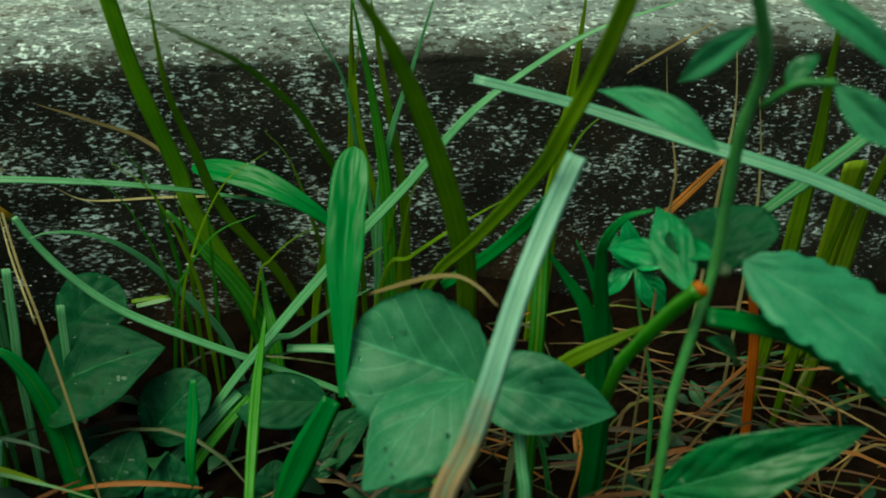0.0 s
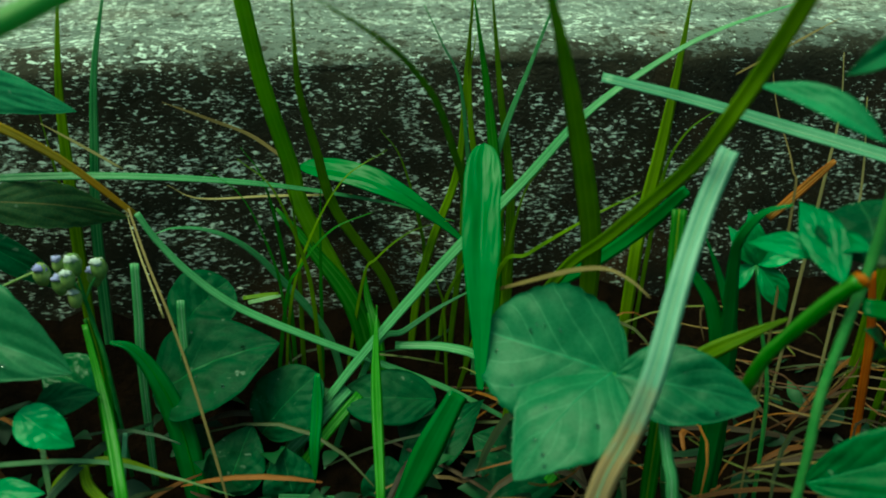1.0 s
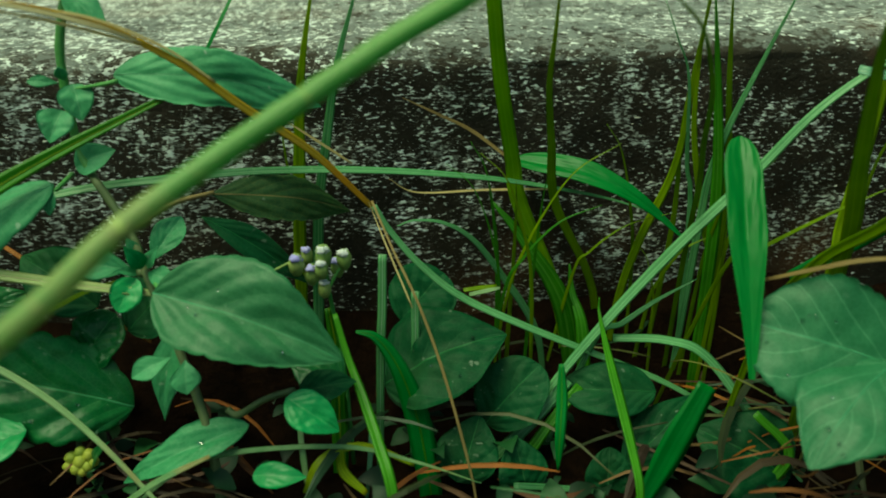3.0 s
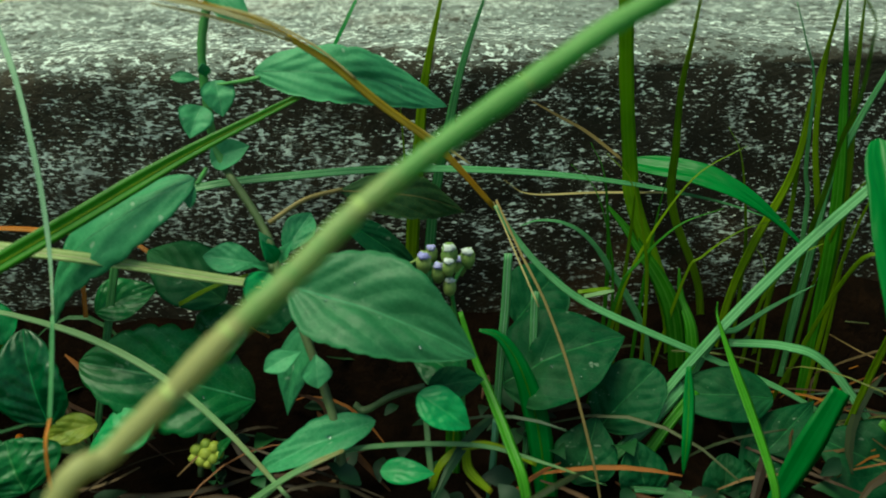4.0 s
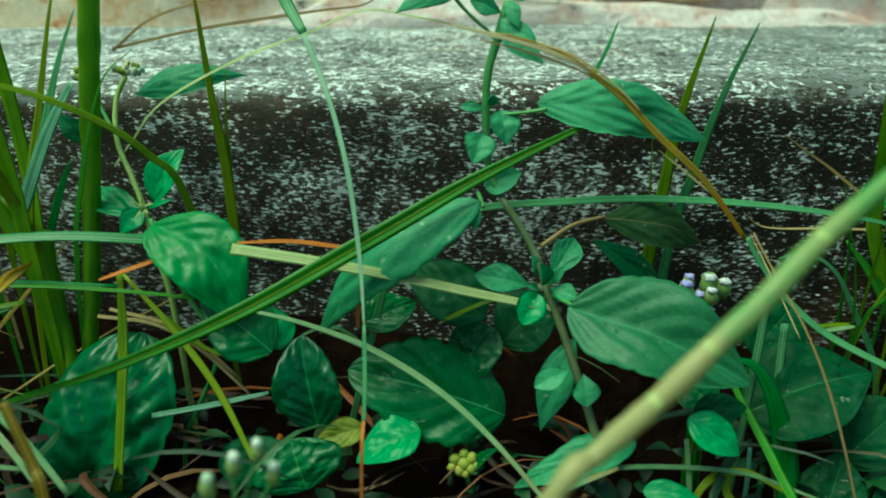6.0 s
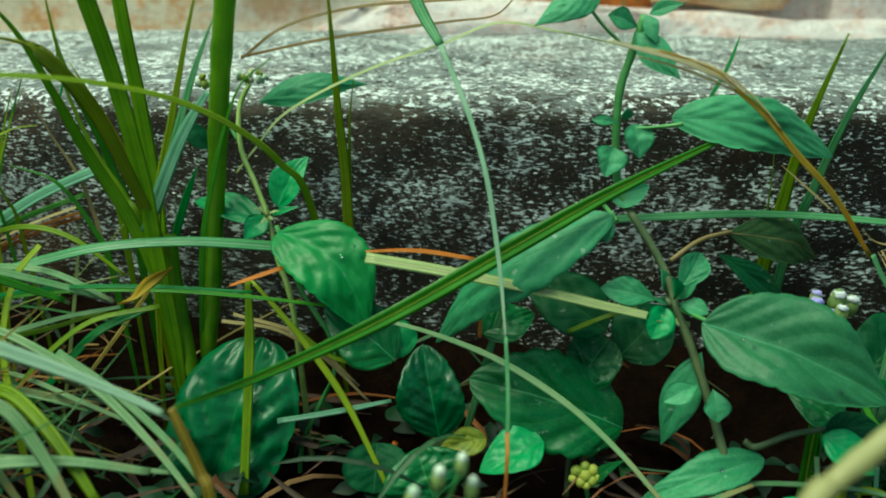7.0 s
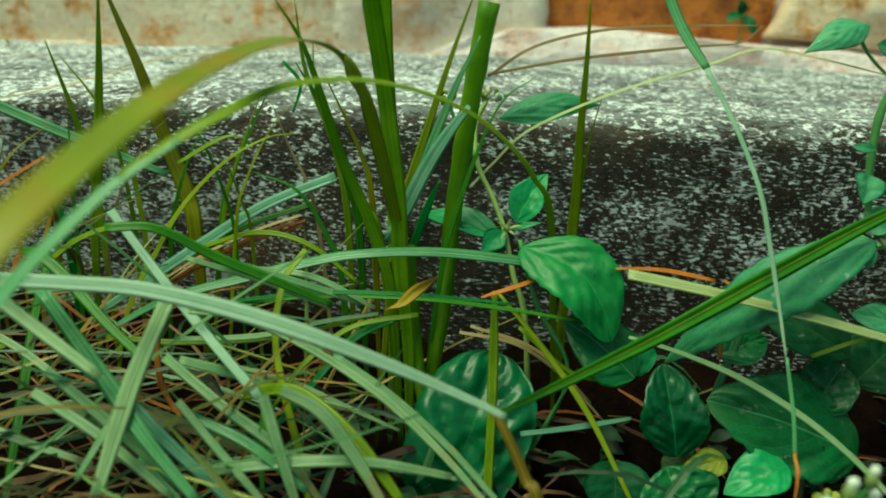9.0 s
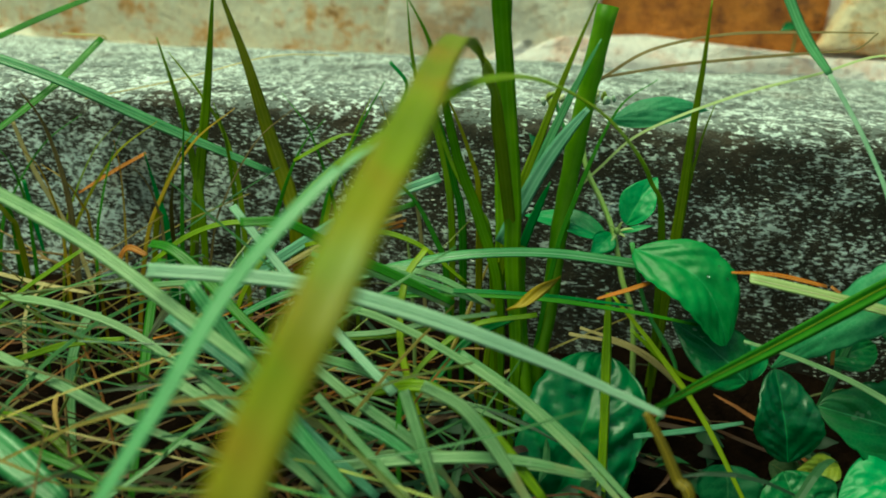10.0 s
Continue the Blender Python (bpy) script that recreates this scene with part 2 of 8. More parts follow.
MATS = {
    "green": grass_mat("grass_green", (0.022, 0.16, 0.00328), (0.08, 0.33, 0.01148), (0.18, 0.46, 0.0656)),
    "deep": grass_mat("grass_deep_green", (0.008, 0.16, 0.01804), (0.024, 0.27, 0.0451), (0.05, 0.34, 0.082), ribs_show=0.04),
    "olive": grass_mat("grass_olive", (0.085, 0.2, 0.00328), (0.25, 0.4, 0.00984), (0.32, 0.45, 0.0246), ribs_show=0.2),
    "milky": grass_mat("grass_milky_green", (0.22, 0.45, 0.26), (0.42, 0.63, 0.43), (0.70, 0.86, 0.66), dry=(0.60, 0.46, 0.22), end=0.8, shift=-0.25, ribs_show=0.12),
    "spring": grass_mat("grass_spring_green", (0.09, 0.27, 0.00328), (0.27, 0.5, 0.01312), (0.34, 0.56, 0.0492), ribs_show=0.15, gloss=0.4, through_light=0.5),
    "gold": grass_mat("grass_golden_olive", (0.18, 0.22, 0.00328), (0.38, 0.37, 0.00984), (0.44, 0.4, 0.041), ribs_show=0.15),
    "lime": grass_mat("grass_yellow_green", (0.16, 0.28, 0.00656), (0.34, 0.46, 0.0164), (0.48, 0.55, 0.0492), dry=(0.46, 0.28, 0.0246), shift=-0.12),
    "yellowing": grass_mat("grass_yellowing", (0.14, 0.23, 0.006), (0.31, 0.38, 0.018), (0.44, 0.46, 0.08), dry=(0.42, 0.25, 0.02), end=0.3, shift=0.08, ribs_show=0.1),
    "faded": grass_mat("grass_faded", (0.36, 0.40, 0.13), (0.58, 0.60, 0.28), (0.70, 0.70, 0.40), dry=(0.66, 0.27, 0.11), end=30.0, shift=-14.4, through_light=0.5),
    "pale": grass_mat("grass_pale", (0.045, 0.25, 0.065), (0.16, 0.45, 0.17), (0.52, 0.88, 0.52), ribs_show=0.13, gloss=0.3, sheen=0.55),
    "teal": grass_mat("grass_blue_green", (0.05, 0.25, 0.12), (0.19, 0.46, 0.27), (0.60, 0.84, 0.66), ribs_show=0.13, gloss=0.3, sheen=0.6),
    "cream": grass_mat("grass_cream", (0.32, 0.46, 0.14), (0.58, 0.68, 0.30), (0.82, 0.86, 0.52)),
    "cut": grass_mat("grass_cut_pale", (0.11, 0.32, 0.10), (0.34, 0.53, 0.24), (0.74, 0.86, 0.62), dry=(0.52, 0.28, 0.10), end=0.4, ribs_show=0.1),
    "cut_foot": grass_mat("grass_cut_brown_foot", (0.12, 0.40, 0.24), (0.36, 0.64, 0.48), (0.74, 0.90, 0.78), dry=(0.62, 0.28, 0.10), end=-1.5, shift=0.22, ribs_show=0.3),
    "amber": grass_mat("grass_amber", (0.36, 0.25, 0.006), (0.66, 0.44, 0.022), (0.80, 0.62, 0.16), dry=(0.60, 0.28, 0.012), gloss=0.45),
    "dry_pale": grass_mat("straw_pale", (0.55, 0.50, 0.28), (0.82, 0.76, 0.50), (0.95, 0.90, 0.70), gloss=0.45),
    "bronze": grass_mat("grass_bronze", (0.09, 0.075, 0.004), (0.24, 0.17, 0.010), (0.34, 0.26, 0.04), gloss=0.4),
    "tan": grass_mat("straw_brown", (0.15, 0.10, 0.03), (0.36, 0.25, 0.09), (0.55, 0.44, 0.22), gloss=0.5),
    "straw": grass_mat("straw_tan", (0.40, 0.30, 0.10), (0.66, 0.54, 0.24), (0.84, 0.76, 0.48), gloss=0.55),
    "ember": grass_mat("stalk_bright_orange", (0.55, 0.10, 0.003), (0.95, 0.26, 0.010), (0.95, 0.45, 0.06), gloss=0.5, through_light=0.5, ribs_show=0.1),
    "rust": grass_mat("straw_rust", (0.26, 0.05, 0.004), (0.82, 0.24, 0.012), (0.85, 0.52, 0.16), gloss=0.5, through_light=0.5, ribs_show=0.4, dry=(0.30, 0.14, 0.03), end=0.2),
    "leaf": leaf_mat("leaf_green", (0.005, 0.095, 0.01968), (0.018, 0.185, 0.04264), (0.12, 0.34, 0.123), gloss=0.3, sheen=0.4, scars=0.3, spots=0.15, relief=0.4),
    "leaf_lobed": leaf_mat("leaf_smooth_lobed", (0.012, 0.105, 0.03608), (0.034, 0.175, 0.07216), (0.14, 0.38, 0.205), gloss=0.42, spots=0.04, relief=0.14, sheen=0.35, side_show=0.5),
    "leaf_dark": leaf_mat("leaf_dark_green", (0.003, 0.045, 0.01394), (0.011, 0.092, 0.03116), (0.06, 0.18, 0.0738), gloss=0.5, sheen=0.15, scars=0.3, spots=0.15),
    "leaf_bright": leaf_mat("leaf_bright_green", (0.01, 0.18, 0.041), (0.032, 0.35, 0.1025), (0.14, 0.48, 0.1804), spots=0.15, side_show=0.14, relief=0.14, sheen=0.5),
    "leaf_crinkle": leaf_mat("leaf_crinkled", (0.008, 0.14, 0.02296), (0.028, 0.27, 0.05412), (0.07, 0.32, 0.0984), gloss=0.38, spots=0.04, relief=0.2, sheen=0.45, side_show=0.12),
    "leaf_sheen": leaf_mat("leaf_blue_sheen", (0.01, 0.085, 0.02788), (0.032, 0.17, 0.0615), (0.15, 0.38, 0.1804), gloss=0.46, sheen=0.5, relief=0.2, spots=0.1, side_show=0.16),
    "leaf_glossy": leaf_mat("leaf_glossy_dark", (0.003, 0.072, 0.0205), (0.013, 0.165, 0.04592), (0.06, 0.26, 0.082), gloss=0.24, spots=0.04, relief=0.22, sheen=0.5, side_show=0.12),
    "leaf_grey": leaf_mat("leaf_grey_green", (0.026, 0.21, 0.0738), (0.09, 0.38, 0.164), (0.24, 0.54, 0.2952), gloss=0.5, side_show=0.12, relief=0.14),
    "leaf_yellow": leaf_mat("leaf_yellowing", (0.06, 0.17, 0.008), (0.22, 0.26, 0.018), (0.45, 0.4, 0.082), gloss=0.5, spots=0.1),
    "leaf_pale": leaf_mat("leaf_pale_blue_green", (0.022, 0.19, 0.0738), (0.07, 0.33, 0.1558), (0.2, 0.46, 0.246), gloss=0.42, spots=0.15, sheen=0.5),
    "leaf_dull": leaf_mat("leaf_fading", (0.012, 0.065, 0.01312), (0.05, 0.12, 0.0246), (0.26, 0.24, 0.0656), gloss=0.55, spots=0.2),
    "near": grass_mat("stalk_near_green", (0.04, 0.28, 0.04), (0.14, 0.44, 0.11), (0.48, 0.62, 0.26), dry=(0.66, 0.54, 0.27), end=-1.1, shift=0.38, ribs_show=0.35),
    "joint": plain_mat("stalk_joint", (0.26, 0.42, 0.08), (0.48, 0.55, 0.20), 200, 0.5),
    "stem": plain_mat("stem_green", (0.03, 0.20, 0.03), (0.14, 0.36, 0.10), rough=0.5),
    "stem_brown": plain_mat("stem_brown", (0.03, 0.07, 0.022), (0.11, 0.15, 0.06), rough=0.6),
    "stem_tan": plain_mat("stem_tan", (0.14, 0.10, 0.03), (0.30, 0.22, 0.08), rough=0.6),
    "bud": plain_mat("bud_green", (0.12, 0.22, 0.05), (0.32, 0.40, 0.12), 300, 0.6),
    "bud_white": plain_mat("bud_pale", (0.35, 0.50, 0.32), (0.70, 0.78, 0.62), 250, 0.5),
    "bud_pale": plain_mat("bud_cream", (0.40, 0.42, 0.20), (0.66, 0.66, 0.38), 300, 0.6),
    "bud_yellow": plain_mat("bud_yellow", (0.18, 0.26, 0.03), (0.42, 0.44, 0.06), 300, 0.6),
    "petal_white": plain_mat("petal_white", (0.62, 0.66, 0.68), (0.85, 0.86, 0.88), 300, 0.6, through_light=0.2),
    "petal_violet": plain_mat("petal_violet", (0.30, 0.28, 0.78), (0.55, 0.52, 0.90), 300, 0.6, through_light=0.2),
    "shell": plain_mat("snail_shell_white", (0.55, 0.56, 0.50), (0.80, 0.80, 0.74), 120, 0.4),
}


def kerb_material():
    """Weathered concrete: pale worn top, face black with algae and with its shade painted in, white and grey grit
    showing through.
    """
    m = Mat("kerb_concrete")
    obj = m.coords("Object")
    xyz = m.node("ShaderNodeSeparateXYZ", Vector=obj)
    warp = m.node("ShaderNodeMapping", Vector=obj, Scale=(0.48, 0.30, 1.4)).outputs[0]
    spk = m.noise(570, 3.0, 0.6, warp)
    tiny = m.noise(1150, 2.0, 0.6, warp)
    hue = m.noise(330, 1.0, 0.5)
    patch = m.noise(26, 5, 0.65)
    clump = m.noise(75, 3, 0.55)
    wide = m.noise(7, 4, 0.6)
    level = m.math("SUBTRACT", xyz.outputs[2], m.math("MULTIPLY", xyz.outputs[0], SLOPE))
    edge = m.math("ADD", level, m.math("ADD", m.math("MULTIPLY", m.math("SUBTRACT", patch, 0.5), 0.024), m.math("MULTIPLY", m.math("SUBTRACT", m.noise(330, 3, 0.65, warp), 0.5), 0.022)))
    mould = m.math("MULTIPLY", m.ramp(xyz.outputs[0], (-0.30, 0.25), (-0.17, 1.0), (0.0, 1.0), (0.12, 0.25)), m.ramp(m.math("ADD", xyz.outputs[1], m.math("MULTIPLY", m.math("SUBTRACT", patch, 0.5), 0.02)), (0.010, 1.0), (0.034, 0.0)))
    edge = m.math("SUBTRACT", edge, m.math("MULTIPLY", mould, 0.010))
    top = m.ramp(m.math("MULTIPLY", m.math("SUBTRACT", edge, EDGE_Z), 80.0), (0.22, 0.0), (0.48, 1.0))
    # Face colour: black algae, darkened further for the side turned from the light.
    algae_shade = m.mix(m.ramp(m.math("ADD", m.math("MULTIPLY", wide, 0.5), m.math("MULTIPLY", patch, 0.5)), (0.36, 0.0), (0.66, 1.0)), (0.005, 0.005, 0.004), (0.036, 0.026, 0.016))
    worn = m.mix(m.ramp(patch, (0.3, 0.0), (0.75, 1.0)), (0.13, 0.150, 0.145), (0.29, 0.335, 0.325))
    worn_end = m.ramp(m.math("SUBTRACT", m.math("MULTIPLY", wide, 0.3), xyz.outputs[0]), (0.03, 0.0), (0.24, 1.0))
    algae_shade = m.mix(m.math("MULTIPLY", worn_end, 0.5), algae_shade, (0.085, 0.068, 0.050))
    base = m.mix(top, algae_shade, worn)
    pits = m.ramp(m.math("SUBTRACT", 1.0, m.noise(430, 3.0, 0.65, warp)), (0.53, 0.0), (0.59, 1.0))
    base = m.mix(m.math("MULTIPLY", pits, 0.9), base, (0.022, 0.020, 0.014))
    # Band below the rim where fewer flecks show, broken up by noise.
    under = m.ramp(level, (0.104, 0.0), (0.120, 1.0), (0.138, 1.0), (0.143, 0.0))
    lift = m.math("ADD", m.math("MULTIPLY", m.math("SUBTRACT", patch, 0.5), 0.30), m.math("MULTIPLY", m.math("SUBTRACT", wide, 0.5), 0.26))
    lift = m.math("ADD", m.math("ADD", lift, 0.006), m.math("MULTIPLY", m.math("SUBTRACT", clump, 0.5), 0.42))
    lift = m.math("ADD", lift, m.math("MULTIPLY", worn_end, 0.024))
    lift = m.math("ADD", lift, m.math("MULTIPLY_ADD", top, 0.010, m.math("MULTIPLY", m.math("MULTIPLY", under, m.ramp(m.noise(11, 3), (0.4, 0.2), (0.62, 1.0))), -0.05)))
    lift = m.math("ADD", lift, m.ramp(m.math("SUBTRACT", m.math("MULTIPLY", wide, 0.3), xyz.outputs[0]), (0.38, 0.0), (0.62, 0.03)))
    # Flecks get sparser towards the foot of the face.
    lift = m.math("SUBTRACT", lift, m.math("MULTIPLY", m.ramp(m.math("ADD", level, m.math("MULTIPLY", m.math("SUBTRACT", wide, 0.5), 0.08)), (0.025, 1.0), (0.085, 0.0)), m.math("MULTIPLY_ADD", worn_end, -0.02, 0.04)))
    lift = m.math("SUBTRACT", lift, m.ramp(xyz.outputs[0], (0.08, 0.0), (0.30, 0.035)))
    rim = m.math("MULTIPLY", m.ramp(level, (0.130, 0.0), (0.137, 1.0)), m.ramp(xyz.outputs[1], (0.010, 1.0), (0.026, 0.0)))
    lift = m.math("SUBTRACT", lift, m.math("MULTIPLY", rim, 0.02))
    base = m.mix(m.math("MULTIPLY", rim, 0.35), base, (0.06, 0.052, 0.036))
    vis = m.ramp(m.math("ADD", spk, lift), (0.556, 0.0), (0.584, 1.0))
    vis2 = m.ramp(m.math("ADD", tiny, lift), (0.60, 0.0), (0.66, 1.0))
    gcol = m.mix(m.ramp(hue, (0.36, 0.0), (0.53, 1.0)), (0.16, 0.17, 0.15), (0.92, 1.0, 0.97))
    col = m.mix(m.math("MULTIPLY", vis2, 0.45), base, (0.46, 0.47, 0.42))
    col = m.mix(m.math("MULTIPLY", vis, m.math("MULTIPLY_ADD", top, -0.15, 0.95)), col, gcol)
    soot = m.math("MULTIPLY", m.ramp(m.noise(15, 5, 0.65), (0.50, 0.0), (0.62, 1.0)), m.math("SUBTRACT", 1.0, top))
    col = m.mix(m.math("MULTIPLY", soot, 0.5), col, (0.012, 0.009, 0.005))
    rust = m.ramp(m.noise(10, 4), (0.56, 0.0), (0.72, 1.0))
    col = m.mix(m.math("MULTIPLY", rust, 0.35), col, (0.13, 0.055, 0.02))
    hgt = m.math("ADD", m.math("MULTIPLY", vis, 0.6), m.math("MULTIPLY", m.noise(500, 4, 0.7), 1.1))
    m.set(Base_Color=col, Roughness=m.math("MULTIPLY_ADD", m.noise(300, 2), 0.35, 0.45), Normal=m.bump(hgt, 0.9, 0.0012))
    m.bsdf.inputs["Specular IOR Level"].default_value = 0.2
    return m.mat


def soil_material():
    m = Mat("soil_shaded")
    # Brown soil taken near black: shade between the weeds is in the colour.
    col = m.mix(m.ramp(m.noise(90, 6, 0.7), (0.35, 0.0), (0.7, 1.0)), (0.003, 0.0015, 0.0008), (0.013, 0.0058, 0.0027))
    m.set(Base_Color=col, Roughness=0.9, Normal=m.bump(m.noise(260, 5, 0.7), 0.8, 0.004))
    m.bsdf.inputs["Specular IOR Level"].default_value = 0.05
    return m.mat


def stone_material(name, a, b, stain, amount):
    m = Mat(name)
    rnd = m.node("ShaderNodeObjectInfo").outputs["Random"]
    tone = m.math("ADD", m.math("ADD", m.math("MULTIPLY", m.noise(16, 6, 0.7), 0.55), m.math("MULTIPLY", m.noise(55, 5, 0.7), 0.45)), m.math("MULTIPLY", rnd, 0.2))
    col = m.mix(m.ramp(tone, (0.38, 0.0), (0.72, 1.0)), a, b)
    col = m.mix(m.math("MULTIPLY", m.ramp(m.noise(24, 6, 0.75), (0.49, 0.0), (0.60, 1.0)), amount), col, stain)
    pit = m.ramp(m.noise(48, 5, 0.7), (0.62, 0.0), (0.68, 1.0))
    col = m.mix(m.math("MULTIPLY", pit, 0.7), col, (0.16, 0.07, 0.03))
    grain = m.ramp(m.noise(210, 4, 0.7), (0.42, 0.0), (0.70, 1.0))
    col = m.mix(m.math("MULTIPLY", grain, 0.35), col, tuple(c * 0.45 for c in a))
    m.set(Base_Color=col, Roughness=0.85, Normal=m.bump(m.noise(60, 6, 0.7), 0.9, 0.010))
    return m.mat


def water_material():
    m = Mat("water")
    m.set(Base_Color=(1.0, 1.0, 1.0), Roughness=0.02)
    m.bsdf.inputs["Transmission Weight"].default_value = 1.0
    m.bsdf.inputs["IOR"].default_value = 1.33
    return m.mat


MATS["water"] = water_material()


# ---- geometry helpers ----
def mesh_object(name, bm, material, parent=None, label="", smooth=True):
    me = bpy.data.meshes.new(name)
    bm.normal_update()
    bm.to_mesh(me)
    bm.free()
    me.materials.append(material)
    if smooth:
        me.polygons.foreach_set("use_smooth", [True] * len(me.polygons))
    ob = new(name, me)
    if parent:
        ob.parent = parent
        ob.matrix_parent_inverse = parent.matrix_basis.inverted()
    if label:
        ob["label"] = label
    return ob


def thing(name, at, label, category, group=""):
    ob = new(name)
    ob.empty_display_size = 0.02
    ob.matrix_basis = Matrix.Translation(at)
    return tagged(ob, label, category, group)


def spline(pts, per=7):
    """Points along a smooth curve through pts, with the share of its length."""
    p = [Vector(q) for q in pts]
    p = [p[0] * 2 - p[1], *p, p[-1] * 2 - p[-2]]
    out = []
    for i in range(1, len(p) - 2):
        a, b, c, d = p[i - 1:i + 3]
        for k in range(per):
            t = k / per
            out.append(0.5 * (2 * b + (c - a) * t + (2 * a - 5 * b + 4 * c - d) * t * t + (3 * b - a - 3 * c + d) * t ** 3))
    out.append(p[-2])
    far = [0.0]
    for a, b in zip(out, out[1:]):
        far.append(far[-1] + (b - a).length)
    return out, [f / far[-1] for f in far]


def ring_mesh(rings, uvs, cap=True):
    bm = bmesh.new()
    layer = bm.loops.layers.uv.new("UVMap")
    vs = [[bm.verts.new(c) for c in ring] for ring in rings]
    n = len(rings[0])
    for i in range(len(vs) - 1):
        for j in range(n):
            k = (j + 1) % n
            f = bm.faces.new((vs[i][j], vs[i][k], vs[i + 1][k], vs[i + 1][j]))
            for loop, (a, b) in zip(f.loops, ((i, j), (i, k), (i + 1, k), (i + 1, j))):
                loop[layer].uv = uvs[a][b]
    if cap:
        bm.faces.new(vs[0][::-1])
        bm.faces.new(vs[-1])
    return bm


RIDGE = [math.pi * j / 3 for j in range(6)]
SECTION = ((-1, 0), (-0.5, 0), (0, 0), (0.5, 0), (1, 0), (0.5, -1), (0, -1), (-0.5, -1))


def blade(parent, mat, width, pts, fold=0.2, tip=0.12, root=0.75, face=(0, -0.8, 0.8), twist=0.0, swell=0.3, name="blade", label="", rib=""):
    """A grass blade from root to tip through pts: width in metres at its widest, folded along the midrib, tip 1: cut square; rib: material of a raised midrib."""
    line, share = spline(pts)
    rng = random.Random(round(sum(c for q in pts for c in q) * 1e5))
    lean = rng.uniform(-0.18, 0.18)
    rings, uvs, ridge = [], [], []
    for i, (c, s) in enumerate(zip(line, share)):
        along = (line[min(i + 1, len(line) - 1)] - line[max(i - 1, 0)]).normalized()
        n = Vector(face).normalized()
        n = (n - along * n.dot(along)).normalized()
        n.rotate(Matrix.Rotation(lean + twist * (s - 0.5), 3, along))
        across = along.cross(n)
        w = width / 2 * min(1.0, root + (1 - root) * s / swell)
        if s > 0.45:
            k = (s - 0.45) / 0.55
            w *= 1 - (1 - tip) * k ** 1.8
        w *= 1 + 0.05 * math.sin(9 * s + lean * 20)
        thick = 0.00022 + 0.05 * w
        rings.append([c + across * (a * w) + n * (fold * w * (abs(a) ** 0.8) + b * thick) for a, b in SECTION])
        uvs.append([((a + 1) / 2, s) for a, b in SECTION])
        r = 0.09 * w
        ridge.append([c + across * (r * math.cos(q)) + n * (fold * w * 0.07 + r * math.sin(q)) for q in RIDGE])
    ob = mesh_object(name, ring_mesh(rings, uvs), MATS[mat], parent, label)
    if rib:
        mesh_object("midrib", ring_mesh(ridge, [[(j / 6, u[0][1]) for j in range(6)] for u in uvs]), MATS[rib], ob)
    return ob


def stem(parent, mat, r0, r1, pts, name="stem", label="", sides=7):
    line, share = spline(pts, 5)
    rings, uvs = [], []
    rng = random.Random(round(sum(c for q in pts for c in q) * 1e5))
    for i, (c, s) in enumerate(zip(line, share)):
        along = (line[min(i + 1, len(line) - 1)] - line[max(i - 1, 0)]).normalized()
        a = along.cross(Vector((0.31, 0.2, 0.93))).normalized()
        b = along.cross(a)
        r = (r0 + (r1 - r0) * s) * rng.uniform(0.92, 1.08)
        rings.append([c + (a * math.cos(q) + b * math.sin(q)) * r for q in (2 * math.pi * j / sides for j in range(sides))])
        uvs.append([(j / sides, s) for j in range(sides)])
    return mesh_object(name, ring_mesh(rings, uvs), MATS[mat], parent, label)


SHAPES = {
    "ovate": lambda s: math.sin(math.pi * s ** 0.72) ** 0.85,
    "oval": lambda s: math.sin(math.pi * s ** 0.9) ** 0.6,
    "round": lambda s: math.sqrt(max(0.0, 1 - (2 * s - 1) ** 2)) ** 0.9,
    "lance": lambda s: math.sin(math.pi * s ** 0.8) ** 1.15,
    "oblong": lambda s: max(0.0, 1 - abs(2 * s - 1) ** 2.8) ** 0.55,
    "strap": lambda s: min(1.0, 0.14 + 1.5 * s) * (1 - max(0.0, (s - 0.8) / 0.2) ** 2.2) ** 0.5 if s < 1 else 0,
    "spoon": lambda s: 0.22 * math.sin(math.pi * s) + 0.85 * math.sin(math.pi * s ** 1.5) ** 0.9 if s < 1 else 0,
}


RIBS = {"leaf": "leaf_grey", "leaf_dark": "leaf", "leaf_lobed": "leaf_pale", "leaf_bright": "leaf_pale", "leaf_crinkle": "leaf_bright", "leaf_sheen": "leaf_pale", "leaf_glossy": "leaf_bright", "leaf_grey": "leaf_pale", "leaf_dull": "stem_tan"}


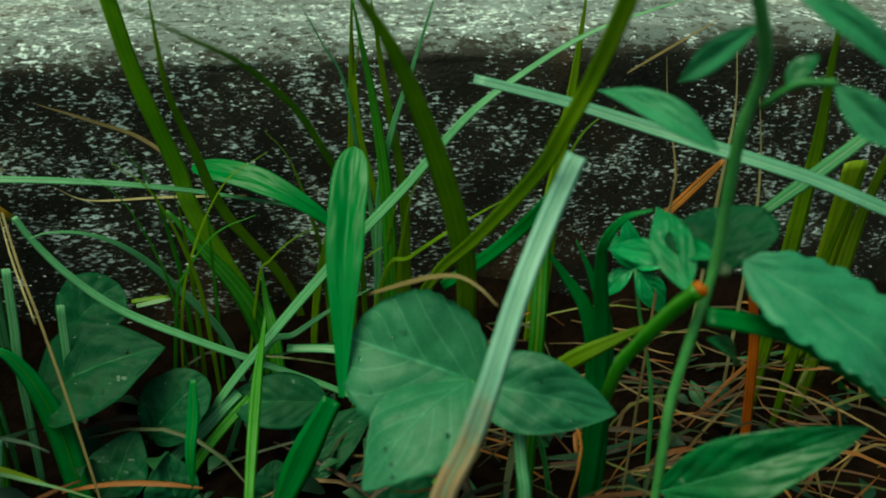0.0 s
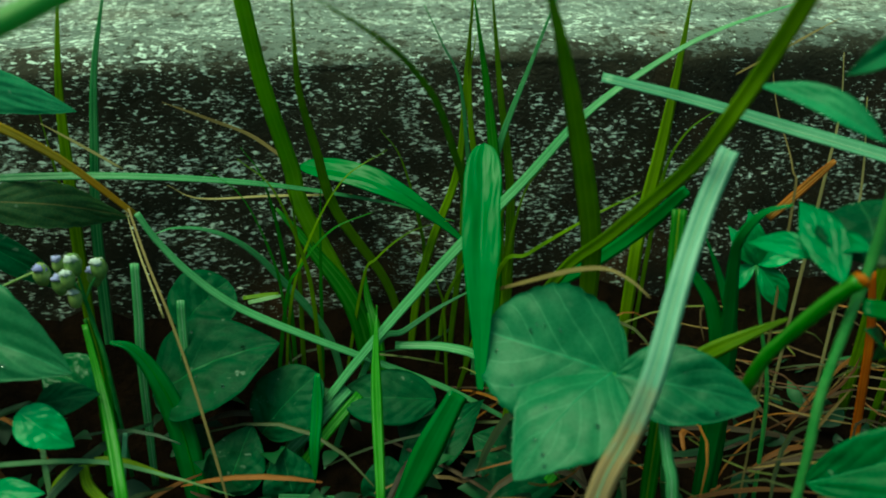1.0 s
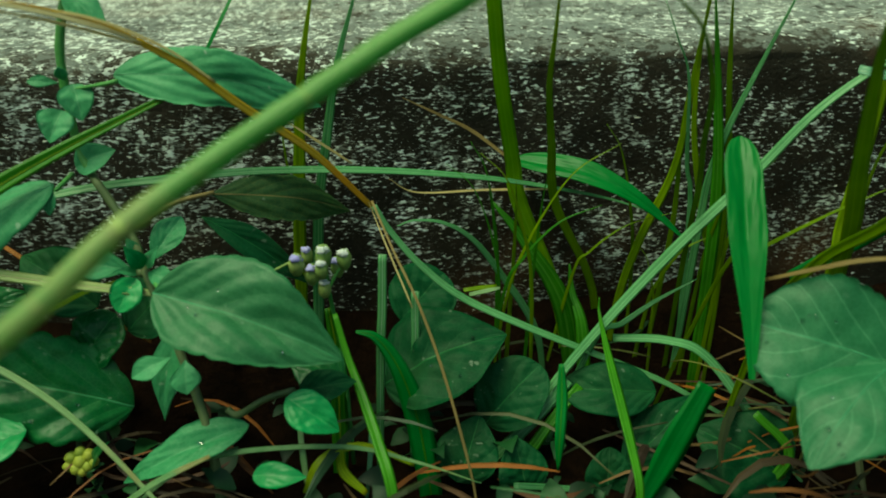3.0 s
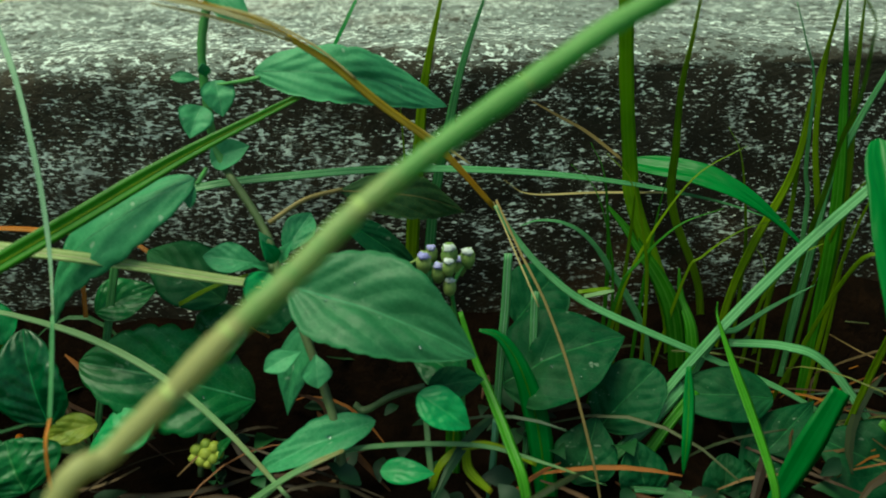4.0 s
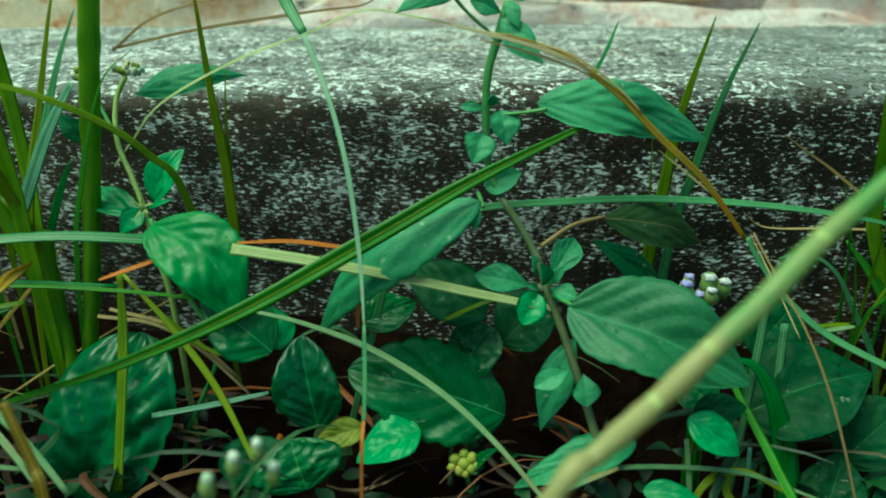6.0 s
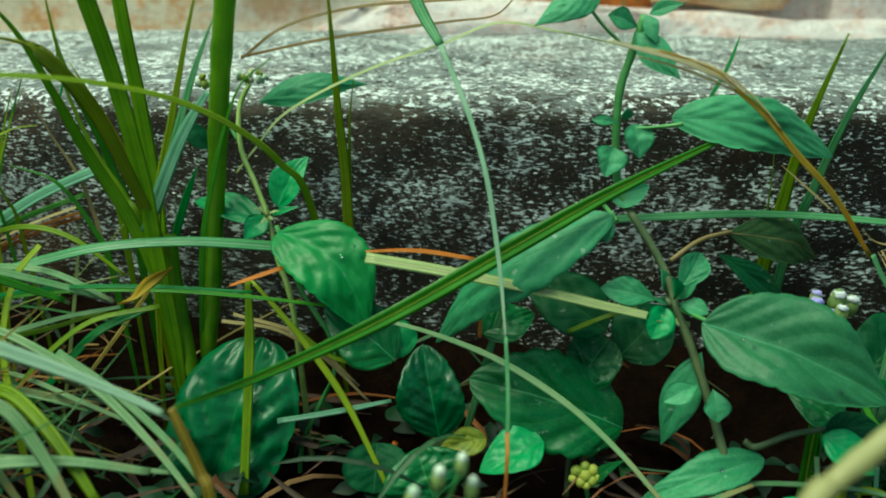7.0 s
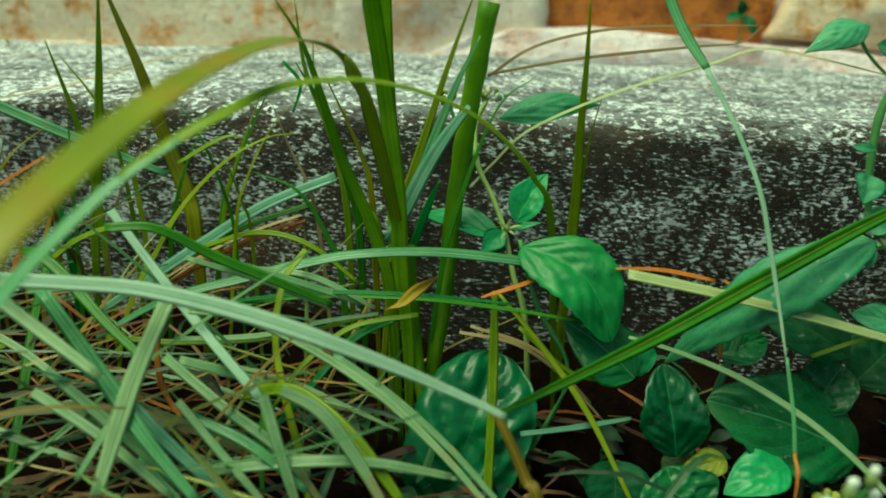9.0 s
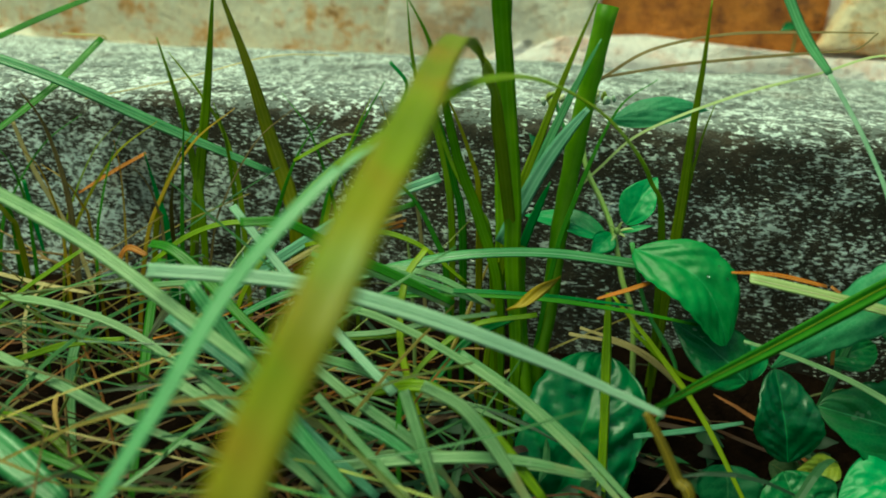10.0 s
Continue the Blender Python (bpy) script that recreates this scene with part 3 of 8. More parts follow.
def leaf(parent, mat, base, tip, width, facing, shape="ovate", cup=0.15, arch=0.08, wave=0.05, teeth=0.0, wrinkle=0.03, quilt=0.6, bend=0.0, drops=0, name="leaf", label=""):
    """A broad leaf from base to tip: facing is the way its upper side looks, cup lifts the margins (both, or one by one), arch bows the midrib, quilt swells it between the veins, bend curves it sideways, drops counts the dew drops on it."""
    base, tip = Vector(base), Vector(tip)
    along = tip - base
    size = along.length
    d = along.normalized()
    n = Vector(facing)
    n = (n - d * n.dot(d)).normalized()
    side = d.cross(n)
    rng = random.Random(round(sum(base) * 1e5 + sum(tip) * 7e4))
    cups = cup if isinstance(cup, tuple) else (cup, cup)
    ph, ph2 = rng.uniform(0, 6), rng.uniform(0, 6)
    if size < 0.02:
        rows, cols, quilt = 22, 10, quilt * 0.4
    else:
        rows, cols = 48, 18
    prof = SHAPES[shape]
    lobes = rng.uniform(7.5, 10.5)
    grid, uvs, ridge, rib_uv = [], [], [], []
    for i in range(rows + 1):
        s = i / rows
        half = max(0.004, prof(min(1, max(0, s)))) * width / 2
        mid = base + along * s + n * (arch * size * math.sin(math.pi * s) - 0.04 * size * s * s) + side * (0.03 * size * math.sin(2.4 * s + ph) + bend * size * math.sin(math.pi * s))
        row, ruv = [], []
        for j in range(cols + 1):
            a = 2 * j / cols - 1
            hand = 1 if a > 0 else -1
            rim = 1 + 0.10 * noise.noise(Vector((s * 3.1 + ph, hand * 4.0, ph2))) + teeth * (1.7 * abs(math.sin(math.pi * lobes * s + hand * ph)) ** 0.7 - 1.1)
            h = half * (1 + (rim - 1) * abs(a) ** 2)
            swell = math.sin(math.pi * ((5.0 * s - 2.3 * abs(a) + 0.3 * math.sin(6.0 * s + 1.2 * hand) + 0.2) % 1.0))
            lift = cups[a > 0] * half * 1.5 * (abs(a) ** 1.15) + wave * half * abs(a) * math.sin(8 * s + ph + (2 if a > 0 else 0)) + wrinkle * half * (3.2 * noise.noise(Vector((s * 5 + ph, a * 2.6, ph2))) + 1.4 * noise.noise(Vector((s * 11, a * 5 + ph2, ph))))
            lift += quilt * half * 0.11 * swell ** 0.6 * math.sin(math.pi * min(1.0, abs(a) * 1.05)) ** 0.6
            row.append(mid + side * (a * h) + n * lift)
            ruv.append(((a + 1) / 2, s))
        grid.append(row)
        uvs.append(ruv)
        r = 0.0105 * width * (1 - 0.75 * s)
        ridge.append([row[cols // 2] + side * (r * math.cos(q)) + n * (0.7 * r * math.sin(q)) for q in RIDGE])
        rib_uv.append([(q / 6.3, s) for q in RIDGE])
    bm = bmesh.new()
    layer = bm.loops.layers.uv.new("UVMap")
    up = [[bm.verts.new(c) for c in row] for row in grid]
    lo = [[bm.verts.new(c - n * 0.0003) for c in row] for row in grid]
    for i in range(rows):
        for j in range(cols):
            q = ((i, j), (i, j + 1), (i + 1, j + 1), (i + 1, j))
            for layer_v, order in ((up, q), (lo, q[::-1])):
                f = bm.faces.new([layer_v[a][b] for a, b in order])
                for loop, (a, b) in zip(f.loops, order):
                    loop[layer].uv = uvs[a][b]
    for i in range(rows):
        for j in (0, cols):
            e = ((i, j), (i + 1, j))
            f = bm.faces.new((up[e[0][0]][j], up[e[1][0]][j], lo[e[1][0]][j], lo[e[0][0]][j]))
            for loop in f.loops:
                loop[layer].uv = uvs[i][j]
    ob = mesh_object(name, bm, MATS[mat], parent, label)
    if size > 0.028 and mat in RIBS:
        mesh_object("midrib", ring_mesh(ridge, rib_uv), MATS[RIBS[mat]], ob)
    for _ in range(drops):
        at = grid[rng.randrange(rows // 6, rows - 6)][rng.randrange(3, cols - 2)]
        knob(ob, "water", at + n * 0.0003, rng.uniform(0.0004, 0.0009), 0.6, name="droplet", axis=n, rough=0.02, seg=7)
    return ob


def knob(parent, mat, at, r, stretch=1.2, name="bud", axis=(0, 0, 1), label="", rough=0.12, seg=10):
    """A small uneven bud or head."""
    bm = bmesh.new()
    bmesh.ops.create_uvsphere(bm, u_segments=seg, v_segments=7, radius=r)
    rot = Vector((0, 0, 1)).rotation_difference(Vector(axis)).to_matrix()
    for v in bm.verts:
        c = v.co * (1 + rough * noise.noise(v.co * (2.5 / r) + Vector(at) * 90))
        c.z *= stretch
        v.co = rot @ c + Vector(at)
    return mesh_object(name, bm, MATS[mat], parent, label)


# ---- setting ----
def kerb_profile(n=74):
    """Section of the kerb, front foot to back foot, with worn round edges."""
    pts = [(0.0, z) for z in np.linspace(-0.08, 0.1345, 36)]
    pts += [(0.010 - 0.010 * math.cos(a), 0.1345 + 0.0105 * math.sin(a)) for a in np.linspace(0.15, 1.5, 10)]
    pts += [(y, 0.1452) for y in np.concatenate((np.linspace(0.014, 0.12, 22), np.linspace(0.13, KERB_BACK - 0.014, 14)))]
    pts += [(KERB_BACK - 0.012 + 0.012 * math.sin(a), 0.1322 + 0.012 * math.cos(a)) for a in np.linspace(0.1, 1.5, 7)]
    pts += [(KERB_BACK, z) for z in np.linspace(0.12, -0.08, 5)]
    return pts


KERB_BACK = 0.30


def build_kerb():
    prof = kerb_profile()
    xs = np.concatenate((np.linspace(-3, -0.75, 60), np.arange(-0.745, 0.75, 0.0032), np.linspace(0.755, 3, 60)))
    verts, faces = [], []
    for x in xs:
        for y, z in prof:
            p = Vector((x, y, z))
            big = noise.noise(p * 9) * 0.0045 + noise.noise(p * 30) * 0.0022
            fine = noise.noise(p * 130) * 0.0010 + noise.noise(p * 320) * 0.0006
            rim = max(0.0, 1 - abs(z - 0.138) / 0.016) * max(0.0, 1 - y / 0.03)
            chip = -0.004 * rim * max(0.0, noise.noise(Vector((x * 14, 3.1, 0))))
            k = big + fine
            tilt = SLOPE * x
            verts.append((x, y + (k * 0.7 if z < 0.139 else k * 0.2) * (-1 if y < 0.03 else 1) - chip, z + tilt + (k * 0.7 if z > 0.126 else 0) + chip))
    m = len(prof)
    for i in range(len(xs) - 1):
        for j in range(m - 1):
            a = i * m + j
            faces.append((a, a + m, a + m + 1, a + 1))
    me = bpy.data.meshes.new("kerb")
    me.from_pydata(verts, [], faces)
    me.materials.append(kerb_material())
    me.polygons.foreach_set("use_smooth", [True] * len(me.polygons))
    return tagged(new("kerb", me), "weathered grey concrete kerb, its face black with algae and painted shade", "kerb", kind="structure")


def build_ground():
    ring = [0.012 * i for i in range(-60, 61)]
    far = [60, 15, 5, 2, 1.1]
    xs = [-f for f in far] + [q * 1.25 for q in ring] + far[::-1]
    ys = [-f for f in far] + [q * 0.9 for q in ring] + far[::-1]
    # Soil bank added against the kerb to darken the foot of its face.
    bank = lambda x, y: (0.040 + 0.016 * min(1.0, max(0.0, (x - 0.16) * 8)) + 0.016 * noise.noise(Vector((x * 16, 2.2, 0))) + 0.008 * noise.noise(Vector((x * 45, y * 45, 0)))) * max(0.0, 1 - abs(y + 0.002) / 0.042) ** 1.3 if abs(x) < 1 else 0.0
    verts = [(x, y, bank(x, y) - 0.012 + 0.008 * noise.noise(Vector((x * 14, y * 14, 0))) + 0.004 * noise.noise(Vector((x * 60, y * 60, 5)))) for x in xs for y in ys]
    n = len(ys)
    faces = [(i * n + j, (i + 1) * n + j, (i + 1) * n + j + 1, i * n + j + 1) for i in range(len(xs) - 1) for j in range(n - 1)]
    me = bpy.data.meshes.new("ground")
    me.from_pydata(verts, [], faces)
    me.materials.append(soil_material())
    me.polygons.foreach_set("use_smooth", [True] * len(me.polygons))
    return tagged(new("ground", me), "near-black soil under the weeds, their shade put into its colour", "ground", kind="structure")


def rough_block(name, x0, x1, z0, z1, y0, y1, mat, parent, seed, bulge=0.012, slant=0.0, batter=0.0):
    """A hewn block with worn, uneven faces; slant leans its ends, batter slopes its front."""
    bm = bmesh.new()
    bmesh.ops.create_cube(bm, size=2)
    bmesh.ops.subdivide_edges(bm, edges=bm.edges[:], cuts=13, use_grid_fill=True)
    for v in bm.verts:
        c = v.co.copy()
        r = c.length
        c = c * (1 - 0.10 * max(0, r - 1.15))
        x = x0 + (c.x + 1) / 2 * (x1 - x0) + slant * c.z
        z = z0 + (c.z + 1) / 2 * (z1 - z0)
        y = y0 + (c.y + 1) / 2 * (y1 - y0) - (batter * (1 - c.z) / 2 if c.y < 0 else 0)
        p = Vector((x, y, z))
        k = noise.noise(p * 9 + Vector((seed, 0, 0))) * bulge + noise.noise(p * 28) * bulge * 0.6 + noise.noise(p * 75) * bulge * 0.3
        v.co = p + Vector((k, -k, k * 0.8))
    return mesh_object(name, bm, mat, parent)


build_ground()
build_kerb()


# ---- plants ----
tuft_a = thing("grass_tuft", (0.1953, -0.0200, -0.0120), "green grass tuft with long narrow blades against the kerb", "grass", "grass tufts")
blade(tuft_a, "spring", 0.0071, ((0.2013, -0.0180, -0.0140), (0.1947, -0.0180, 0.0352), (0.1725, -0.0180, 0.0869), (0.1678, -0.0180, 0.1070), (0.1591, -0.0280, 0.1442), (0.1528, -0.0340, 0.1828)), tip=0.8)
blade(tuft_a, "olive", 0.0042, ((0.2198, -0.0060, -0.0140), (0.2111, -0.0100, 0.0419), (0.1863, -0.0250, 0.0896), (0.1789, -0.0380, 0.1208), (0.1740, -0.0480, 0.1449), (0.1732, -0.0540, 0.1637), (0.1729, -0.0580, 0.1841)))
blade(tuft_a, "green", 0.0090, ((0.2045, -0.0229, -0.0140), (0.1951, -0.0220, 0.0379), (0.1752, -0.0200, 0.0708), (0.1606, -0.0160, 0.0883)))
blade(tuft_a, "olive", 0.0027, ((0.2455, -0.0246, -0.0140), (0.2416, -0.0350, 0.0694), (0.2359, -0.0500, 0.1073), (0.2281, -0.0650, 0.1292), (0.2191, -0.0850, 0.1508), (0.2067, -0.1050, 0.1681), (0.1952, -0.1220, 0.1787), (0.1819, -0.1320, 0.1880), (0.1791, -0.1400, 0.1932)), face=(0, -1, 0.1))
blade(tuft_a, "green", 0.0062, ((0.2060, -0.0364, -0.0140), (0.2030, -0.0280, 0.0293), (0.1994, -0.0180, 0.0443), (0.1979, -0.0140, 0.0572)))
tuft_b = thing("grass_tuft", (0.2440, -0.0250, -0.0120), "dense green grass tuft with mixed narrow and broad blades", "grass", "grass tufts")
blade(tuft_b, "olive", 0.0078, ((0.2835, -0.0740, -0.0140), (0.2779, -0.0840, 0.0812), (0.2734, -0.0920, 0.1055), (0.2668, -0.0980, 0.1284), (0.2557, -0.1110, 0.1577), (0.2465, -0.1240, 0.1776), (0.2388, -0.1370, 0.1904), (0.2336, -0.1460, 0.1986)), fold=0.2, face=(0, -1, 0.1))
blade(tuft_b, "olive", 0.0036, ((0.2180, -0.0169, -0.0140), (0.2213, -0.0180, 0.0408), (0.2273, -0.0200, 0.0727), (0.2372, -0.0220, 0.1073), (0.2385, -0.0240, 0.1504), (0.2392, -0.0280, 0.1828)))
blade(tuft_b, "green", 0.0056, ((0.2556, -0.0354, -0.0140), (0.2541, -0.0340, 0.0650), (0.2519, -0.0320, 0.1032), (0.2469, -0.0300, 0.1383), (0.2430, -0.0300, 0.1581), (0.2392, -0.0300, 0.1769)))
blade(tuft_b, "pale", 0.0023, ((0.2535, -0.0220, -0.0140), (0.2469, -0.0220, 0.0841), (0.2421, -0.0220, 0.1073), (0.2360, -0.0250, 0.1438), (0.2281, -0.0280, 0.1596), (0.2203, -0.0300, 0.1744)))
blade(tuft_b, "pale", 0.0035, ((0.2480, -0.0280, -0.0140), (0.2493, -0.0280, 0.0785), (0.2503, -0.0280, 0.1043), (0.2543, -0.0300, 0.1268), (0.2622, -0.0320, 0.1534), (0.2702, -0.0360, 0.1825)))
blade(tuft_b, "olive", 0.0032, ((0.2677, -0.0240, -0.0140), (0.2611, -0.0240, 0.0532), (0.2528, -0.0240, 0.0809), (0.2426, -0.0240, 0.1191), (0.2396, -0.0240, 0.1493), (0.2388, -0.0260, 0.1794)))
blade(tuft_b, "olive", 0.0028, ((0.2373, -0.0200, -0.0140), (0.2380, -0.0200, 0.0249), (0.2408, -0.0200, 0.0794), (0.2385, -0.0200, 0.1276), (0.2422, -0.0200, 0.1618)))
blade(tuft_b, "olive", 0.0044, ((0.2625, -0.0260, -0.0140), (0.2613, -0.0260, 0.0598), (0.2593, -0.0260, 0.0999), (0.2515, -0.0280, 0.1435), (0.2457, -0.0300, 0.1799)))
blade(tuft_b, "pale", 0.0042, ((0.1677, -0.0656, -0.0140), (0.1716, -0.0640, 0.0056), (0.1858, -0.0580, 0.0260), (0.2093, -0.0510, 0.0534), (0.2342, -0.0470, 0.0818), (0.2592, -0.0450, 0.1089), (0.2816, -0.0440, 0.1357), (0.3026, -0.0450, 0.1533), (0.3264, -0.0500, 0.1698), (0.3575, -0.0550, 0.1825)))
leaf(tuft_b, "deep", (0.2298, -0.1214, 0.0655), (0.2401, -0.0742, 0.1353), 0.0128, (-0.23, -0.89, 0.39), "strap", cup=0.18, arch=0.04, wave=0.03, name='blade')
blade(tuft_b, "deep", 0.0100, ((0.2287, -0.1000, 0.0488), (0.2197, -0.1050, 0.0330), (0.2083, -0.1100, 0.0092), (0.2015, -0.1150, 0.0008)), tip=0.3)
leaf(tuft_b, "deep", (0.2393, -0.0340, 0.0769), (0.1715, -0.0060, 0.1068), 0.0117, (0.08, -0.63, 0.77), "strap", cup=0.1, arch=0.14, wave=0.03, name='blade')
blade(tuft_b, "olive", 0.0069, ((0.3218, -0.0190, -0.0140), (0.3245, -0.0140, 0.0559), (0.3267, -0.0100, 0.0743), (0.3325, -0.0050, 0.1082), (0.3357, -0.0030, 0.1435), (0.3375, -0.0020, 0.1787)))
blade(tuft_b, "olive", 0.0052, ((0.2504, -0.0725, -0.0140), (0.2568, -0.0800, 0.0603), (0.2653, -0.0900, 0.0917), (0.2759, -0.1040, 0.1120), (0.2890, -0.1240, 0.1414), (0.2934, -0.1320, 0.1571), (0.2987, -0.1380, 0.1752), (0.3020, -0.1480, 0.1981)), tip=0.9, root=0.35, swell=0.8, fold=0.45, name="stalk", face=(-0.3, -1, 0.3))
blade(tuft_b, "olive", 0.0020, ((0.2341, -0.0403, -0.0140), (0.2493, -0.0560, 0.0731), (0.2590, -0.0660, 0.0879), (0.2757, -0.0760, 0.1053), (0.2921, -0.0860, 0.1204)))
blade(tuft_b, "olive", 0.0023, ((0.3288, -0.0150, -0.0140), (0.3303, -0.0150, 0.0707), (0.3320, -0.0150, 0.1035), (0.3387, -0.0160, 0.1218), (0.3510, -0.0180, 0.1335)))
blade(tuft_b, "green", 0.0042, ((0.1997, -0.1250, 0.0181), (0.1998, -0.1190, 0.0251), (0.1999, -0.0980, 0.0352), (0.2003, -0.0750, 0.0441), (0.2015, -0.0530, 0.0525), (0.2019, -0.0490, 0.0582)))
blade(tuft_b, "pale", 0.0029, ((0.1812, -0.0583, -0.0140), (0.2008, -0.0520, 0.0393), (0.2133, -0.0480, 0.0448), (0.2278, -0.0450, 0.0537), (0.2460, -0.0420, 0.0625)))
blade(tuft_b, "pale", 0.0048, ((0.2097, -0.0500, 0.0392), (0.2317, -0.0540, 0.0396), (0.2475, -0.0600, 0.0346), (0.2680, -0.0740, 0.0097), (0.2916, -0.0880, -0.0183)))
blade(tuft_b, "pale", 0.0058, ((0.1562, -0.0720, -0.0058), (0.1740, -0.0660, 0.0104), (0.1899, -0.0580, 0.0240)), tip=0.9)
blade(tuft_b, "green", 0.0048, ((0.1640, -0.0780, -0.0114), (0.1783, -0.0700, 0.0075), (0.1945, -0.0600, 0.0223)), tip=0.8)
blade(tuft_b, "green", 0.0042, ((0.2618, -0.0960, -0.0064), (0.2723, -0.0920, 0.0096), (0.2594, -0.0840, 0.0232)), tip=0.8)
tagged(blade(None, "tan", 0.0019, ((0.1672, -0.0100, 0.1063), (0.1514, -0.0080, 0.1176), (0.1359, -0.0160, 0.1268), (0.1211, -0.0260, 0.1360)), name='dry_straw'), "thin dry straw leaning on the kerb face", "straw", "dry straws")
tagged(blade(None, "straw", 0.0012, ((0.1930, -0.0080, 0.0912), (0.1579, -0.0080, 0.0909), (0.1283, -0.0090, 0.0904), (0.1160, -0.0120, 0.0978)), name='dry_straw'), "thin dry straw leaning on the kerb face", "straw", "dry straws")
tuft_c = thing("grass_tuft", (0.0823, -0.0150, -0.0120), "tall green grass blades standing close to the kerb", "grass", "grass tufts")
blade(tuft_c, "olive", 0.0057, ((0.0758, -0.0105, -0.0140), (0.0772, -0.0120, 0.0675), (0.0790, -0.0140, 0.1046), (0.0815, -0.0160, 0.1407), (0.0883, -0.0200, 0.1798)))
blade(tuft_c, "pale", 0.0048, ((0.0825, -0.0120, -0.0140), (0.0851, -0.0120, 0.0703), (0.0875, -0.0120, 0.0966), (0.0901, -0.0140, 0.1122), (0.0957, -0.0180, 0.1459), (0.1048, -0.0220, 0.1783)))
blade(tuft_c, "olive", 0.0019, ((0.0773, -0.0103, -0.0140), (0.0753, -0.0120, 0.0782), (0.0729, -0.0140, 0.1144), (0.0714, -0.0140, 0.1309)))
blade(tuft_c, "deep", 0.0017, ((0.0425, -0.0060, 0.1472), (0.0504, 0.0000, 0.1623), (0.0564, 0.0100, 0.1749)))
blade(tuft_c, "pale", 0.0036, ((-0.0552, -0.0598, -0.0140), (-0.0340, -0.0500, 0.0865), (-0.0253, -0.0460, 0.0979), (0.0003, -0.0420, 0.1044), (0.0306, -0.0380, 0.1070), (0.0660, -0.0330, 0.1084), (0.1120, -0.0280, 0.1067), (0.1608, -0.0220, 0.1007), (0.2072, -0.0180, 0.0911), (0.2380, -0.0150, 0.0808)))
blade(tuft_c, "pale", 0.0033, ((0.1899, -0.0239, -0.0140), (0.1822, -0.0260, 0.0289), (0.1608, -0.0320, 0.0647), (0.1480, -0.0380, 0.0817), (0.1359, -0.0440, 0.0905), (0.1249, -0.0480, 0.0930), (0.1183, -0.0500, 0.0916)))
stalk_bent = thing("dry_grass_stalk", (0.1488, -0.0800, -0.0120), "bent tan dry grass stalk with a forked kink", "stalk")
blade(stalk_bent, "straw", 0.0015, ((0.0365, -0.0655, 0.1614), (0.0270, -0.0705, 0.1655), (0.0118, -0.0765, 0.1706), (-0.0030, -0.0805, 0.1742)), tip=0.4, root=0.8)
blade(stalk_bent, "amber", 0.0009, ((0.0350, -0.0660, 0.1640), (0.0262, -0.0710, 0.1690), (0.0140, -0.0770, 0.1737), (0.0040, -0.0800, 0.1765)), tip=0.3, root=0.8)
blade(stalk_bent, "dry_pale", 0.0023, ((0.0361, -0.0650, 0.1627), (0.0271, -0.0700, 0.1673), (0.0121, -0.0760, 0.1729), (-0.0024, -0.0800, 0.1763), (-0.0130, -0.0840, 0.1788)), tip=0.5, root=0.8)
blade(stalk_bent, "straw", 0.0013, ((0.0564, -0.0570, 0.1482), (0.0430, -0.0620, 0.1598), (0.0273, -0.0710, 0.1694), (0.0132, -0.0770, 0.1738), (-0.0004, -0.0810, 0.1769)), tip=0.5, root=0.6)
blade(stalk_bent, "amber", 0.0032, ((0.0343, -0.0660, 0.1635), (0.0486, -0.0600, 0.1532), (0.0646, -0.0540, 0.1387), (0.0867, -0.0450, 0.1199), (0.1094, -0.0370, 0.0939)), tip=0.7)
blade(stalk_bent, "tan", 0.0010, ((0.1469, -0.1045, -0.0140), (0.1452, -0.1020, 0.0071), (0.1355, -0.0880, 0.0435), (0.1260, -0.0740, 0.0686), (0.1169, -0.0600, 0.0849), (0.1087, -0.0450, 0.1002)), tip=0.9)
blade(stalk_bent, "straw", 0.0007, ((0.1233, -0.0720, 0.0676), (0.1142, -0.0580, 0.0863), (0.1075, -0.0450, 0.0998)))
blade(stalk_bent, "pale", 0.0033, ((0.1095, -0.0380, 0.0955), (0.1157, -0.0400, 0.0855), (0.1280, -0.0430, 0.0714), (0.1452, -0.0460, 0.0578), (0.1722, -0.0500, 0.0455), (0.2097, -0.0540, 0.0301), (0.2341, -0.0570, 0.0197), (0.2623, -0.0600, 0.0033)), tip=0.5)
blade(stalk_bent, "straw", 0.0012, ((0.1007, -0.0160, 0.1059), (0.0835, -0.0180, 0.1185), (0.0734, -0.0200, 0.1260)))
tagged(blade(None, "pale", 0.0034, ((0.1106, -0.0668, -0.0140), (0.1113, -0.0650, 0.0418), (0.1121, -0.0630, 0.0630), (0.1124, -0.0600, 0.0843)), tip=1.0, rib="milky", name='grass_stub'), "short pale grass stub cut square at the top", "grass stub", "cut grass stubs")
tagged(blade(None, "pale", 0.0033, ((0.1247, -0.0632, -0.0140), (0.1249, -0.0620, 0.0068), (0.1255, -0.0570, 0.0361), (0.1254, -0.0520, 0.0643)), tip=1.0, rib="milky", name='grass_stub'), "short pale grass stub cut square at the top", "grass stub", "cut grass stubs")
tagged(blade(None, "deep", 0.0096, ((0.1314, -0.0820, -0.0161), (0.1286, -0.0780, 0.0035), (0.1247, -0.0740, 0.0225), (0.1178, -0.0710, 0.0416), (0.1098, -0.0690, 0.0532), (0.1019, -0.0680, 0.0558)), tip=0.12, root=1.0, fold=0.15, rib="green", name='shoot'), "broad arching deep green grass blade", "grass", "broad blades")
